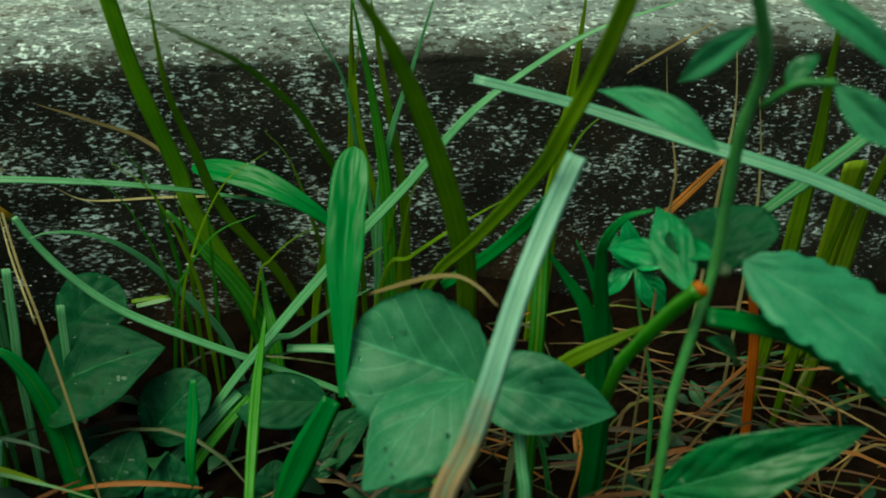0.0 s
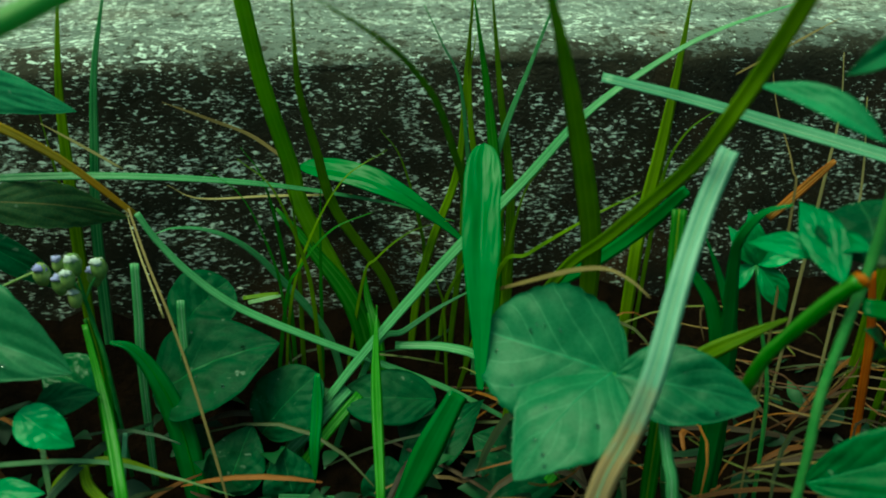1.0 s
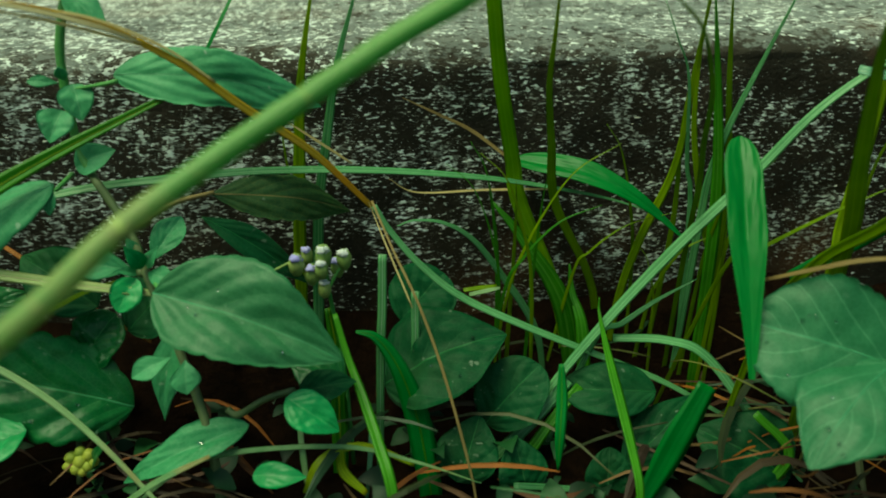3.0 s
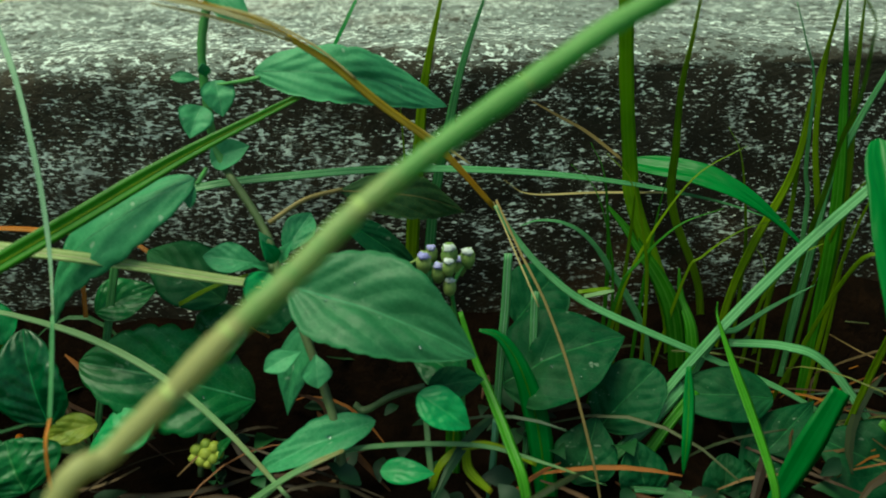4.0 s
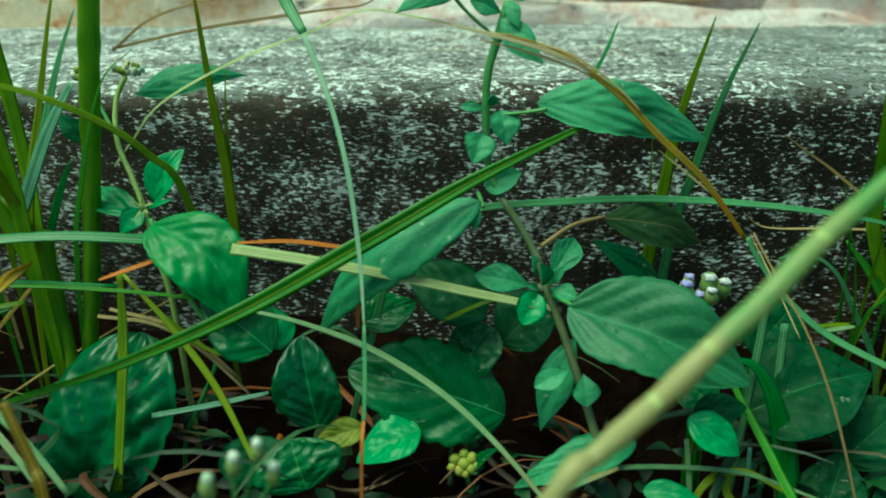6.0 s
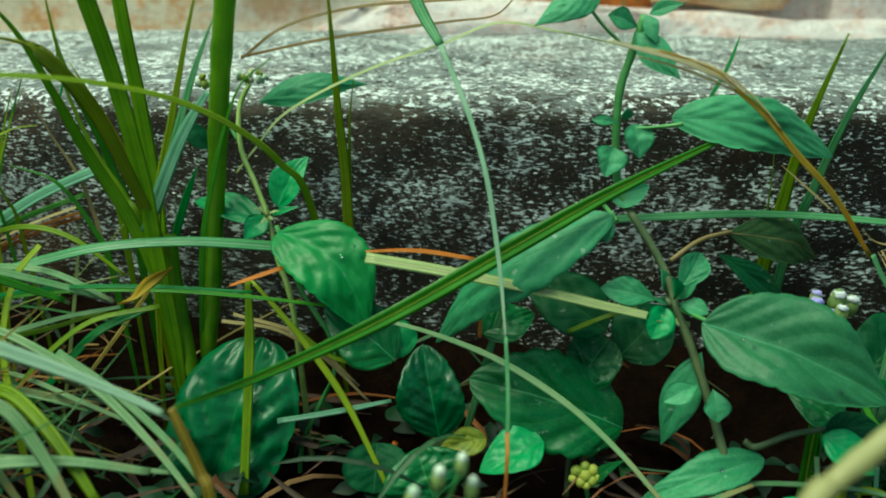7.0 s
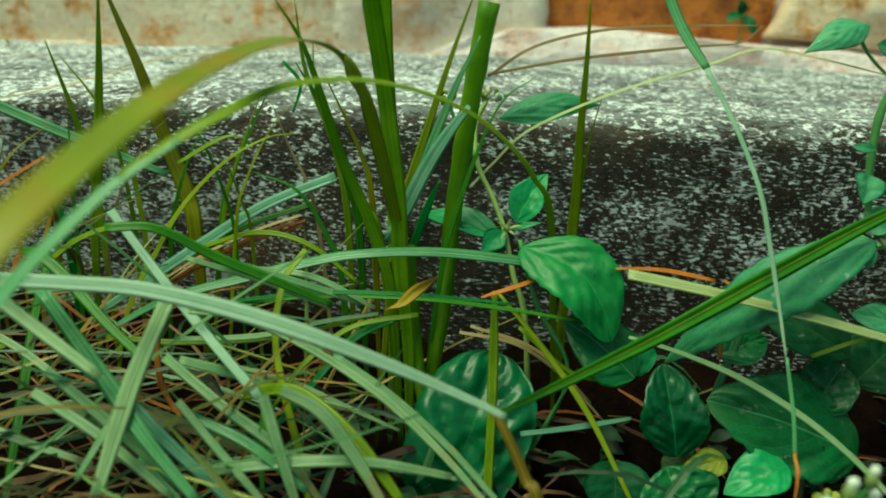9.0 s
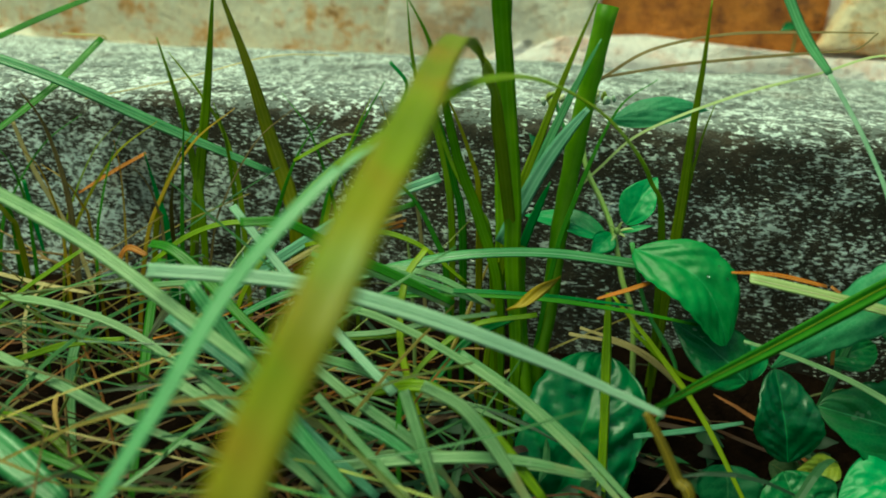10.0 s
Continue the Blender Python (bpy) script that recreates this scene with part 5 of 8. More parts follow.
leaf(herb_b, "leaf_sheen", (0.0337, -0.0800, 0.0815), (0.0972, -0.1000, 0.0622), 0.0365, (-0.14, -0.56, 0.82), "ovate", cup=(0.36, 0.04), arch=0.06, wave=0.16, teeth=0.03, wrinkle=0.015, quilt=1.1, drops=4)
stem(herb_b, "stem", 0.0010, 0.0008, ((0.0258, -0.0600, 0.0777), (0.0355, -0.0800, 0.0809)), name='petiole')
leaf(herb_b, "leaf_dark", (0.0443, -0.0500, 0.0948), (0.0855, -0.0420, 0.0640), 0.0116, (0.47, -0.77, 0.43), "lance", cup=0.1)
leaf(herb_b, "leaf_grey", (0.0361, -0.0800, 0.0546), (0.0232, -0.0860, 0.0491), 0.0088, (0.01, -0.69, 0.72), "spoon", cup=0.2)
leaf(herb_b, "leaf_grey", (0.0410, -0.0820, 0.0540), (0.0430, -0.0900, 0.0447), 0.0100, (0.06, -0.75, 0.66), "spoon", cup=0.2)
leaf(herb_b, "leaf_grey", (0.0625, -0.0880, 0.0300), (0.0169, -0.0960, 0.0119), 0.0156, (-0.24, -0.52, 0.82), "ovate", cup=0.2, teeth=0.04)
leaf(herb_b, "leaf_bright", (0.0784, -0.0960, 0.0468), (0.0963, -0.1030, 0.0357), 0.0147, (0.13, -0.73, 0.67), "ovate", cup=0.15)
stem(herb_b, "stem_brown", 0.0014, 0.0011, ((0.0551, -0.0860, 0.0348), (0.0593, -0.0880, 0.0338), (0.0694, -0.0900, 0.0414), (0.0803, -0.0920, 0.0465)), name='branch')
leaf(herb_b, "leaf_bright", (0.0647, -0.1000, 0.0165), (0.0841, -0.1040, 0.0174), 0.0098, (-0.16, -0.56, 0.81), "ovate", cup=0.15)
leaf(herb_b, "leaf_dark", (0.0816, -0.0900, 0.0452), (0.1023, -0.0880, 0.0466), 0.0126, (0.01, -0.63, 0.77), "ovate", cup=0.1)
leaf(herb_b, "leaf_grey", (-0.0097, -0.0360, 0.1895), (-0.0353, -0.0440, 0.1798), 0.0131, (-0.02, -0.74, 0.67), "lance", cup=-0.2, arch=0.15)
leaf(herb_b, "leaf_grey", (0.0031, -0.0360, 0.1776), (0.0212, -0.0460, 0.1633), 0.0115, (-0.16, -0.89, 0.42), "lance", cup=-0.15, arch=0.08)
leaf(herb_b, "leaf_grey", (0.0044, -0.0360, 0.1797), (-0.0075, -0.0400, 0.1835), 0.0083, (0.40, -0.84, 0.36), "spoon")
leaf(herb_b, "leaf_grey", (0.0062, -0.0360, 0.1839), (0.0110, -0.0420, 0.1746), 0.0060, (-0.22, -0.87, 0.44), "lance")
leaf(herb_b, "leaf_grey", (0.0083, -0.0340, 0.1839), (0.0197, -0.0380, 0.1892), 0.0056, (-0.46, -0.81, 0.36), "lance")
stem(herb_b, "stem", 0.0006, 0.0007, ((0.0004, -0.0360, 0.1722), (-0.0083, -0.0370, 0.1791), (-0.0168, -0.0400, 0.1880)), name='branch')
knob(herb_b, "water", (0.0460, -0.0940, 0.0267), 0.0009, 0.70, name='droplet', rough=0.02)
knob(herb_b, "water", (0.0506, -0.0940, 0.0230), 0.0011, 0.70, name='droplet', rough=0.02)
knob(herb_b, "water", (0.0485, -0.0940, 0.0204), 0.0006, 0.70, name='droplet', rough=0.02)
knob(herb_b, "water", (0.0439, -0.0940, 0.0217), 0.0006, 0.70, name='droplet', rough=0.02)
knob(herb_b, "water", (0.0538, -0.0940, 0.0261), 0.0006, 0.70, name='droplet', rough=0.02)
bud_herb = thing("budding_herb", (0.0007, -0.0850, -0.0120), "low herb with a head of yellow-green buds", "herb")
knob(bud_herb, "bud_yellow", (-0.0018, -0.0820, 0.0105), 0.0029, 1.00)
knob(bud_herb, "bud_yellow", (-0.0054, -0.0812, 0.0117), 0.0024, 1.00)
knob(bud_herb, "bud_yellow", (0.0012, -0.0811, 0.0126), 0.0024, 1.00)
knob(bud_herb, "bud_yellow", (-0.0034, -0.0832, 0.0080), 0.0024, 1.00)
knob(bud_herb, "bud_yellow", (0.0009, -0.0830, 0.0089), 0.0024, 1.00)
knob(bud_herb, "bud_yellow", (-0.0066, -0.0826, 0.0088), 0.0019, 1.00)
knob(bud_herb, "bud_yellow", (0.0031, -0.0824, 0.0103), 0.0019, 1.00)
knob(bud_herb, "bud_yellow", (-0.0020, -0.0804, 0.0136), 0.0022, 1.00)
knob(bud_herb, "bud_yellow", (-0.0012, -0.0838, 0.0071), 0.0019, 1.00)
stem(bud_herb, "stem", 0.0010, 0.0010, ((0.0039, -0.0780, -0.0138), (-0.0010, -0.0810, 0.0057)))
leaf(bud_herb, "leaf", (0.0010, -0.0800, 0.0046), (0.0115, -0.0880, 0.0232), 0.0048, (-0.82, -0.51, 0.25), "lance")
broad_weed_a = thing("broad_leaf_weed", (0.1272, -0.0550, -0.0120), "low weed with dark rounded leaves near the soil", "weed", "broad weeds")
leaf(broad_weed_a, "leaf_dark", (0.1128, -0.0620, 0.0266), (0.1624, -0.0580, 0.0472), 0.0439, (-0.28, -0.55, 0.79), "ovate", cup=0.1, quilt=0.7, drops=5)
leaf(broad_weed_a, "leaf_dark", (0.1205, -0.0380, 0.0428), (0.1400, -0.0260, 0.0592), 0.0293, (-0.09, -0.75, 0.65), "round", cup=0.1)
leaf(broad_weed_a, "leaf_dark", (0.1552, -0.0660, 0.0083), (0.1764, -0.0580, 0.0328), 0.0286, (-0.34, -0.76, 0.55), "round", cup=0.1)
leaf(broad_weed_a, "leaf_dark", (0.2261, -0.0640, 0.0212), (0.1860, -0.0580, 0.0213), 0.0243, (-0.09, -0.62, 0.78), "oval", cup=0.1)
leaf(broad_weed_a, "leaf_dark", (0.2046, -0.0840, -0.0171), (0.2047, -0.0760, 0.0025), 0.0196, (-0.20, -0.91, 0.37), "oval", cup=0.1)
leaf(broad_weed_a, "leaf_dark", (0.2732, -0.0950, -0.0021), (0.2408, -0.0750, 0.0116), 0.0397, (-0.10, -0.67, 0.74), "ovate", cup=0.1, quilt=0.7)
leaf(broad_weed_a, "leaf_dark", (0.1406, -0.0840, -0.0049), (0.1513, -0.0700, 0.0171), 0.0258, (-0.17, -0.79, 0.59), "ovate", cup=0.1)
leaf(broad_weed_a, "leaf_dark", (0.1694, -0.0900, -0.0068), (0.1631, -0.0800, 0.0132), 0.0209, (0.06, -0.89, 0.46), "ovate", cup=0.1)
leaf(broad_weed_a, "leaf", (0.0967, -0.0740, 0.0383), (0.0755, -0.0660, 0.0465), 0.0210, (0.09, -0.59, 0.80), "ovate", cup=0.1)
leaf(broad_weed_a, "leaf_dark", (0.2081, -0.0800, -0.0060), (0.2474, -0.0600, 0.0176), 0.0224, (-0.20, -0.56, 0.80), "lance", cup=0.1)
stem(broad_weed_a, "stem_brown", 0.0011, 0.0009, ((0.1315, -0.0720, -0.0217), (0.1294, -0.0650, -0.0030), (0.1227, -0.0600, 0.0165)))
broad_weed_b = thing("broad_leaf_weed", (-0.0082, -0.0700, -0.0120), "low weed with large toothed oval leaves", "weed", "broad weeds")
leaf(broad_weed_b, "leaf", (0.0143, -0.0640, 0.0214), (-0.0502, -0.0680, 0.0413), 0.0400, (0.10, -0.80, 0.58), "oval", cup=0.08, wave=0.2, teeth=0.07, quilt=0.9, drops=4)
leaf(broad_weed_b, "leaf", (-0.0042, -0.0560, 0.0369), (0.0075, -0.0480, 0.0545), 0.0236, (-0.30, -0.78, 0.55), "round", cup=0.1)
leaf(broad_weed_b, "leaf_glossy", (-0.0618, -0.0760, 0.0191), (-0.0687, -0.0640, 0.0545), 0.0270, (0.08, -0.94, 0.33), "oval", cup=0.24, wave=0.1, quilt=1.2, teeth=0.03)
leaf(broad_weed_b, "leaf", (-0.0460, -0.0540, 0.0560), (-0.0249, -0.0440, 0.0634), 0.0183, (0.04, -0.65, 0.76), "ovate", cup=0.15)
leaf(broad_weed_b, "leaf_dark", (0.0037, -0.0560, 0.0615), (-0.0302, -0.0360, 0.0751), 0.0267, (-0.15, -0.71, 0.68), "ovate", cup=0.1)
leaf(broad_weed_b, "leaf_bright", (-0.0196, -0.0800, 0.0241), (-0.0446, -0.0880, 0.0139), 0.0211, (-0.23, -0.41, 0.88), "ovate", cup=0.15, quilt=0.7)
leaf(broad_weed_b, "leaf_dull", (-0.0638, -0.0660, 0.0125), (-0.0479, -0.0740, 0.0058), 0.0137, (0.00, -0.64, 0.77), "ovate", cup=0.1)
leaf(broad_weed_b, "leaf_yellow", (-0.0419, -0.0780, 0.0213), (-0.0613, -0.0840, 0.0178), 0.0118, (0.1, -0.7, 0.7), "ovate", cup=0.2, wave=0.2, label="withering yellow leaf")
leaf(broad_weed_b, "leaf_dark", (-0.0868, -0.0780, 0.0157), (-0.0849, -0.0920, 0.0018), 0.0260, (0.05, -0.70, 0.71), "round", cup=0.15)
leaf(broad_weed_b, "leaf", (-0.0607, -0.1000, 0.0082), (-0.0685, -0.0920, 0.0248), 0.0340, (0.17, -0.86, 0.49), "oval", cup=0.1, quilt=0.7)
leaf(broad_weed_b, "leaf_grey", (0.0397, -0.0700, 0.0622), (0.0264, -0.0740, 0.0220), 0.0146, (-0.51, -0.83, 0.25), "lance", cup=0.1)
leaf(broad_weed_b, "leaf_dark", (0.0115, -0.0500, 0.0485), (0.0349, -0.0380, 0.0657), 0.0279, (-0.19, -0.67, 0.72), "ovate", cup=0.1)
stem(broad_weed_b, "stem_brown", 0.0013, 0.0010, ((-0.0071, -0.0750, -0.0060), (-0.0070, -0.0700, 0.0073), (-0.0060, -0.0660, 0.0212)))
stem(broad_weed_b, "rust", 0.0018, 0.0013, ((-0.0872, -0.0700, -0.0190), (-0.0844, -0.0660, -0.0070), (-0.0804, -0.0620, 0.0051)))
broad_weed_c = thing("broad_leaf_weed", (-0.1468, -0.0750, -0.0120), "weed with glossy crinkled broad leaves", "weed", "broad weeds")
leaf(broad_weed_c, "leaf_glossy", (-0.1527, -0.0880, -0.0147), (-0.1402, -0.0580, 0.0496), 0.0490, (0.02, -0.91, 0.42), "oblong", cup=0.06, arch=0.1, wave=0.1, teeth=0.02, wrinkle=0.04, quilt=1.9)
leaf(broad_weed_c, "leaf_crinkle", (-0.1307, -0.0500, 0.0946), (-0.0926, -0.0700, 0.0650), 0.0310, (-0.05, -0.75, 0.66), "oval", cup=(0.02, 0.22), arch=0.14, wave=0.1, teeth=0.03, wrinkle=0.03, quilt=0.9, bend=-0.16, drops=3)
leaf(broad_weed_c, "leaf", (-0.0804, -0.0660, 0.0486), (-0.1125, -0.0580, 0.0666), 0.0270, (0.20, -0.75, 0.63), "ovate", cup=0.1)
leaf(broad_weed_c, "leaf_bright", (-0.0779, -0.0640, 0.0479), (-0.0863, -0.0560, 0.0638), 0.0163, (0.15, -0.85, 0.51), "ovate", cup=0.1)
stem(broad_weed_c, "stem", 0.0011, 0.0010, ((-0.1214, -0.0675, -0.0140), (-0.1191, -0.0660, 0.0068), (-0.1065, -0.0580, 0.0419), (-0.1226, -0.0500, 0.0683), (-0.1327, -0.0480, 0.0958)))
herb_c = thing("budding_herb", (-0.1214, -0.0550, -0.0120), "slender herb with small paired leaves and a pale bud head", "herb")
stem(herb_c, "joint", 0.0014, 0.0011, ((-0.1181, -0.0566, -0.0140), (-0.1262, -0.0500, 0.0575), (-0.1335, -0.0440, 0.0778), (-0.1391, -0.0380, 0.0956), (-0.1457, -0.0320, 0.1083), (-0.1536, -0.0240, 0.1206), (-0.1564, -0.0150, 0.1357), (-0.1527, -0.0110, 0.1463)))
leaf(herb_c, "leaf_bright", (-0.1417, -0.0370, 0.0938), (-0.1776, -0.0200, 0.0960), 0.0146, (-0.15, -0.43, 0.89), "ovate", cup=0.15)
leaf(herb_c, "leaf_bright", (-0.1347, -0.0380, 0.1004), (-0.1232, -0.0300, 0.1207), 0.0149, (-0.23, -0.85, 0.47), "ovate", cup=0.25)
leaf(herb_c, "leaf_bright", (-0.1401, -0.0380, 0.0960), (-0.1479, -0.0440, 0.0874), 0.0101, (0.07, -0.85, 0.53), "ovate", cup=0.15)
leaf(herb_c, "leaf_bright", (-0.1367, -0.0400, 0.0977), (-0.1241, -0.0440, 0.1031), 0.0028, (-0.45, -0.74, 0.50), "lance")
knob(herb_c, "bud", (-0.1384, -0.0410, 0.0981), 0.0015, 1.20, name='node')
for dx, dz in ((-0.0040, 0.0034), (0.0012, 0.0052), (0.0058, 0.0028), (-0.0022, -0.0036), (0.0034, -0.0012)):
    blade(herb_c, "cream", 0.0013, ((-0.1384, -0.0410, 0.0978), (-0.1384 + dx * 0.6, -0.0430, 0.0981 + dz * 0.7), (-0.1384 + dx, -0.0445, 0.0981 + dz)), name="bract")
head_rng = random.Random(31)
for hx, hz, count in ((-0.1530, 0.1490, 15), (-0.1706, 0.1468, 9)):
    for _ in range(count):
        knob(herb_c, ("bud_white", "bud_yellow", "bud_pale")[head_rng.randrange(3)], (hx + head_rng.gauss(0, 0.0026), -0.0110 + head_rng.gauss(0, 0.0015), hz + head_rng.gauss(0, 0.0018)), head_rng.uniform(0.0009, 0.0015), 1.5, rough=0.2, seg=6, axis=(head_rng.gauss(0, 0.4), -0.2, 1))
leaf(herb_c, "leaf_grey", (-0.1472, -0.0160, 0.1409), (-0.1015, -0.0080, 0.1477), 0.0134, (0.07, -0.85, 0.52), "lance", cup=-0.2, arch=0.18)
leaf(herb_c, "leaf_grey", (-0.1709, -0.0160, 0.1175), (-0.1792, -0.0220, 0.1327), 0.0092, (0.67, -0.74, 0.07), "lance")
stem(herb_c, "stem", 0.0009, 0.0008, ((-0.1546, -0.0220, 0.1220), (-0.1646, -0.0140, 0.1350), (-0.1699, -0.0120, 0.1461)), name='branch')
bud_cluster = thing("budding_herb", (-0.0664, -0.1720, -0.0120), "cluster of pale unopened buds on thin green stalks", "herb")
knob(bud_cluster, "bud_white", (-0.0556, -0.1940, 0.0931), 0.0014, 1.20)
knob(bud_cluster, "bud", (-0.0558, -0.1940, 0.0905), 0.0017, 1.75, name='calyx')
stem(bud_cluster, "stem", 0.0004, 0.0004, ((-0.0583, -0.1900, 0.0634), (-0.0561, -0.1940, 0.0797), (-0.0561, -0.1940, 0.0894)), name='flower_stalk')
knob(bud_cluster, "bud_white", (-0.0506, -0.1920, 0.0958), 0.0012, 1.20)
knob(bud_cluster, "bud", (-0.0507, -0.1920, 0.0933), 0.0015, 1.75, name='calyx')
stem(bud_cluster, "stem", 0.0004, 0.0004, ((-0.0583, -0.1900, 0.0634), (-0.0537, -0.1920, 0.0824), (-0.0509, -0.1920, 0.0922)), name='flower_stalk')
knob(bud_cluster, "bud_white", (-0.0478, -0.1900, 0.0880), 0.0013, 1.20)
knob(bud_cluster, "bud", (-0.0479, -0.1900, 0.0854), 0.0016, 1.75, name='calyx')
stem(bud_cluster, "stem", 0.0004, 0.0005, ((-0.0583, -0.1900, 0.0634), (-0.0531, -0.1900, 0.0739), (-0.0481, -0.1900, 0.0843)), name='flower_stalk')
knob(bud_cluster, "bud_white", (-0.0612, -0.1960, 0.0884), 0.0015, 1.20)
knob(bud_cluster, "bud", (-0.0614, -0.1960, 0.0859), 0.0019, 1.75, name='calyx')
stem(bud_cluster, "stem", 0.0004, 0.0004, ((-0.0583, -0.1900, 0.0634), (-0.0589, -0.1960, 0.0750), (-0.0616, -0.1960, 0.0847)), name='flower_stalk')
stem(bud_cluster, "stem", 0.0007, 0.0007, ((-0.0638, -0.1836, -0.0140), (-0.0617, -0.1860, 0.0382), (-0.0582, -0.1900, 0.0643)))
culm = thing("grass_stalk", (-0.0215, -0.2288, -0.0120), "thick green grass stalk with pale joints crossing in front", "grass")
stem(culm, "near", 0.0021, 0.0025, ((-0.0215, -0.2288, -0.0140), (-0.0102, -0.2261, 0.0542), (0.0129, -0.2180, 0.1065), (0.0209, -0.2125, 0.1122), (0.0319, -0.2090, 0.1225), (0.0418, -0.2050, 0.1322), (0.0527, -0.1990, 0.1409), (0.0641, -0.1920, 0.1507), (0.0827, -0.1800, 0.1621), (0.0961, -0.1720, 0.1695), (0.1126, -0.1650, 0.1793), (0.1272, -0.1600, 0.1869), (0.1405, -0.1560, 0.1941)), name='stalk')
knob(culm, "joint", (0.0961, -0.1720, 0.1695), 0.0023, 0.90, name='joint', axis=(0.55, -0.05, 0.45), rough=0.05)
knob(culm, "joint", (0.0641, -0.1920, 0.1507), 0.0023, 0.90, name='joint', axis=(0.55, -0.05, 0.45), rough=0.05)
knob(culm, "joint", (0.0418, -0.2050, 0.1322), 0.0023, 0.90, name='joint', axis=(0.55, -0.05, 0.45), rough=0.05)
knob(culm, "joint", (0.0319, -0.2090, 0.1225), 0.0023, 0.90, name='joint', axis=(0.55, -0.05, 0.45), rough=0.05)
tagged(blade(None, "green", 0.0064, ((0.0393, -0.0480, 0.1420), (-0.0025, -0.0620, 0.1223), (-0.0430, -0.0780, 0.1005), (-0.0821, -0.0970, 0.0812), (-0.1169, -0.1240, 0.0723), (-0.1374, -0.1500, 0.0741)), root=0.3, tip=0.2, fold=0.5, face=(0, -1, 0.5), rib="lime", name='shoot'), "long folded green grass blade lying over the weeds", "grass", "long blades")
tagged(blade(None, "bronze", 0.0042, ((-0.1117, -0.1745, -0.0140), (-0.1221, -0.1630, 0.0503), (-0.1266, -0.1580, 0.0579), (-0.1322, -0.1540, 0.0673), (-0.1374, -0.1500, 0.0745)), tip=0.6, rib="amber", name='shoot'), "brown-green grass stalk bent over at a kink", "grass", "long blades")
hanging = thing("shoot", (-0.0305, -0.1000, -0.0120), "long pale grass blade kinked above the kerb, rusty foot", "grass", "long blades")
blade(hanging, "pale", 0.0048, ((-0.0888, -0.0250, 0.2029), (-0.0787, -0.0340, 0.1833), (-0.0691, -0.0430, 0.1701)), tip=0.7, root=1)
blade(hanging, "milky", 0.0020, ((-0.0691, -0.0430, 0.1701), (-0.0577, -0.0580, 0.1502), (-0.0495, -0.0720, 0.1311), (-0.0449, -0.0810, 0.1132), (-0.0413, -0.0910, 0.0959), (-0.0387, -0.1020, 0.0797)), tip=0.35, root=1)
blade(hanging, "pale", 0.0015, ((-0.0387, -0.1020, 0.0805), (-0.0369, -0.1140, 0.0647), (-0.0364, -0.1210, 0.0538)), tip=0.9)
blade(hanging, "rust", 0.0013, ((-0.0358, -0.1320, -0.0140), (-0.0361, -0.1280, 0.0432), (-0.0365, -0.1205, 0.0546)), tip=1)
tagged(blade(None, "cream", 0.0044, ((-0.0917, -0.0750, 0.0952), (-0.0629, -0.0740, 0.0914), (-0.0306, -0.0730, 0.0863), (0.0021, -0.0720, 0.0799), (0.0329, -0.0680, 0.0732)), tip=0.5, root=1, rib="dry_pale", name='shoot'), "pale yellow-green grass blade lying flat", "grass", "long blades")
tagged(blade(None, "pale", 0.0047, ((-0.1232, -0.0480, 0.0863), (-0.1645, -0.0600, 0.0910), (-0.1969, -0.0660, 0.0888), (-0.2195, -0.0680, 0.0829), (-0.2414, -0.0720, 0.0760), (-0.2719, -0.0780, 0.0657), (-0.2991, -0.0840, 0.0488)), tip=0.5, root=1, rib="milky", name='shoot'), "pale striped grass blade arching low", "grass", "long blades")
tagged(blade(None, "cut", 0.0026, ((-0.0862, -0.0680, 0.0664), (-0.0655, -0.0700, 0.0628), (-0.0392, -0.0740, 0.0552), (-0.0126, -0.0820, 0.0430), (0.0096, -0.0920, 0.0279), (0.0324, -0.1040, 0.0072)), tip=0.6, root=0.5, name='shoot'), "thin pale grass stalk among the leaves", "grass", "long blades")
tagged(blade(None, "rust", 0.0021, ((-0.0508, -0.0460, 0.0858), (-0.0742, -0.0520, 0.0902), (-0.0941, -0.0600, 0.0918)), tip=0.4, name='withered_stalk'), "orange withered grass blade", "withered grass", "withered blades")
tagged(blade(None, "rust", 0.0020, ((-0.1244, -0.0600, 0.0837), (-0.1334, -0.0660, 0.0818), (-0.1461, -0.0700, 0.0777)), tip=0.4, name='withered_stalk'), "orange withered grass blade", "withered grass", "withered blades")
tagged(blade(None, "amber", 0.0049, ((-0.1813, -0.0900, 0.0766), (-0.1755, -0.0880, 0.0785), (-0.1694, -0.0860, 0.0850), (-0.1627, -0.0830, 0.0900)), tip=0.15, root=0.3, fold=0.5, twist=2.5, name='withered_stalk'), "short orange withered leaf tip", "withered grass", "withered blades")
tagged(blade(None, "cut", 0.0020, ((0.0169, -0.1000, -0.0009), (0.0358, -0.0970, 0.0150), (0.0564, -0.0950, 0.0221), (0.0977, -0.0960, 0.0238), (0.1250, -0.0980, 0.0167), (0.1479, -0.1020, 0.0094)), name='shoot'), "thin pale green stalk arching near the soil", "grass", "long blades")
tagged(blade(None, "tan", 0.0015, ((-0.1528, -0.0200, 0.1577), (-0.1338, -0.0200, 0.1717), (-0.1044, -0.0160, 0.1804), (-0.0702, -0.0120, 0.1842), (-0.0427, -0.0100, 0.1864)), root=0.9, tip=0.4, name='dry_straw'), "thin dry grass stalk leaning over the kerb top", "straw", "dry straws")
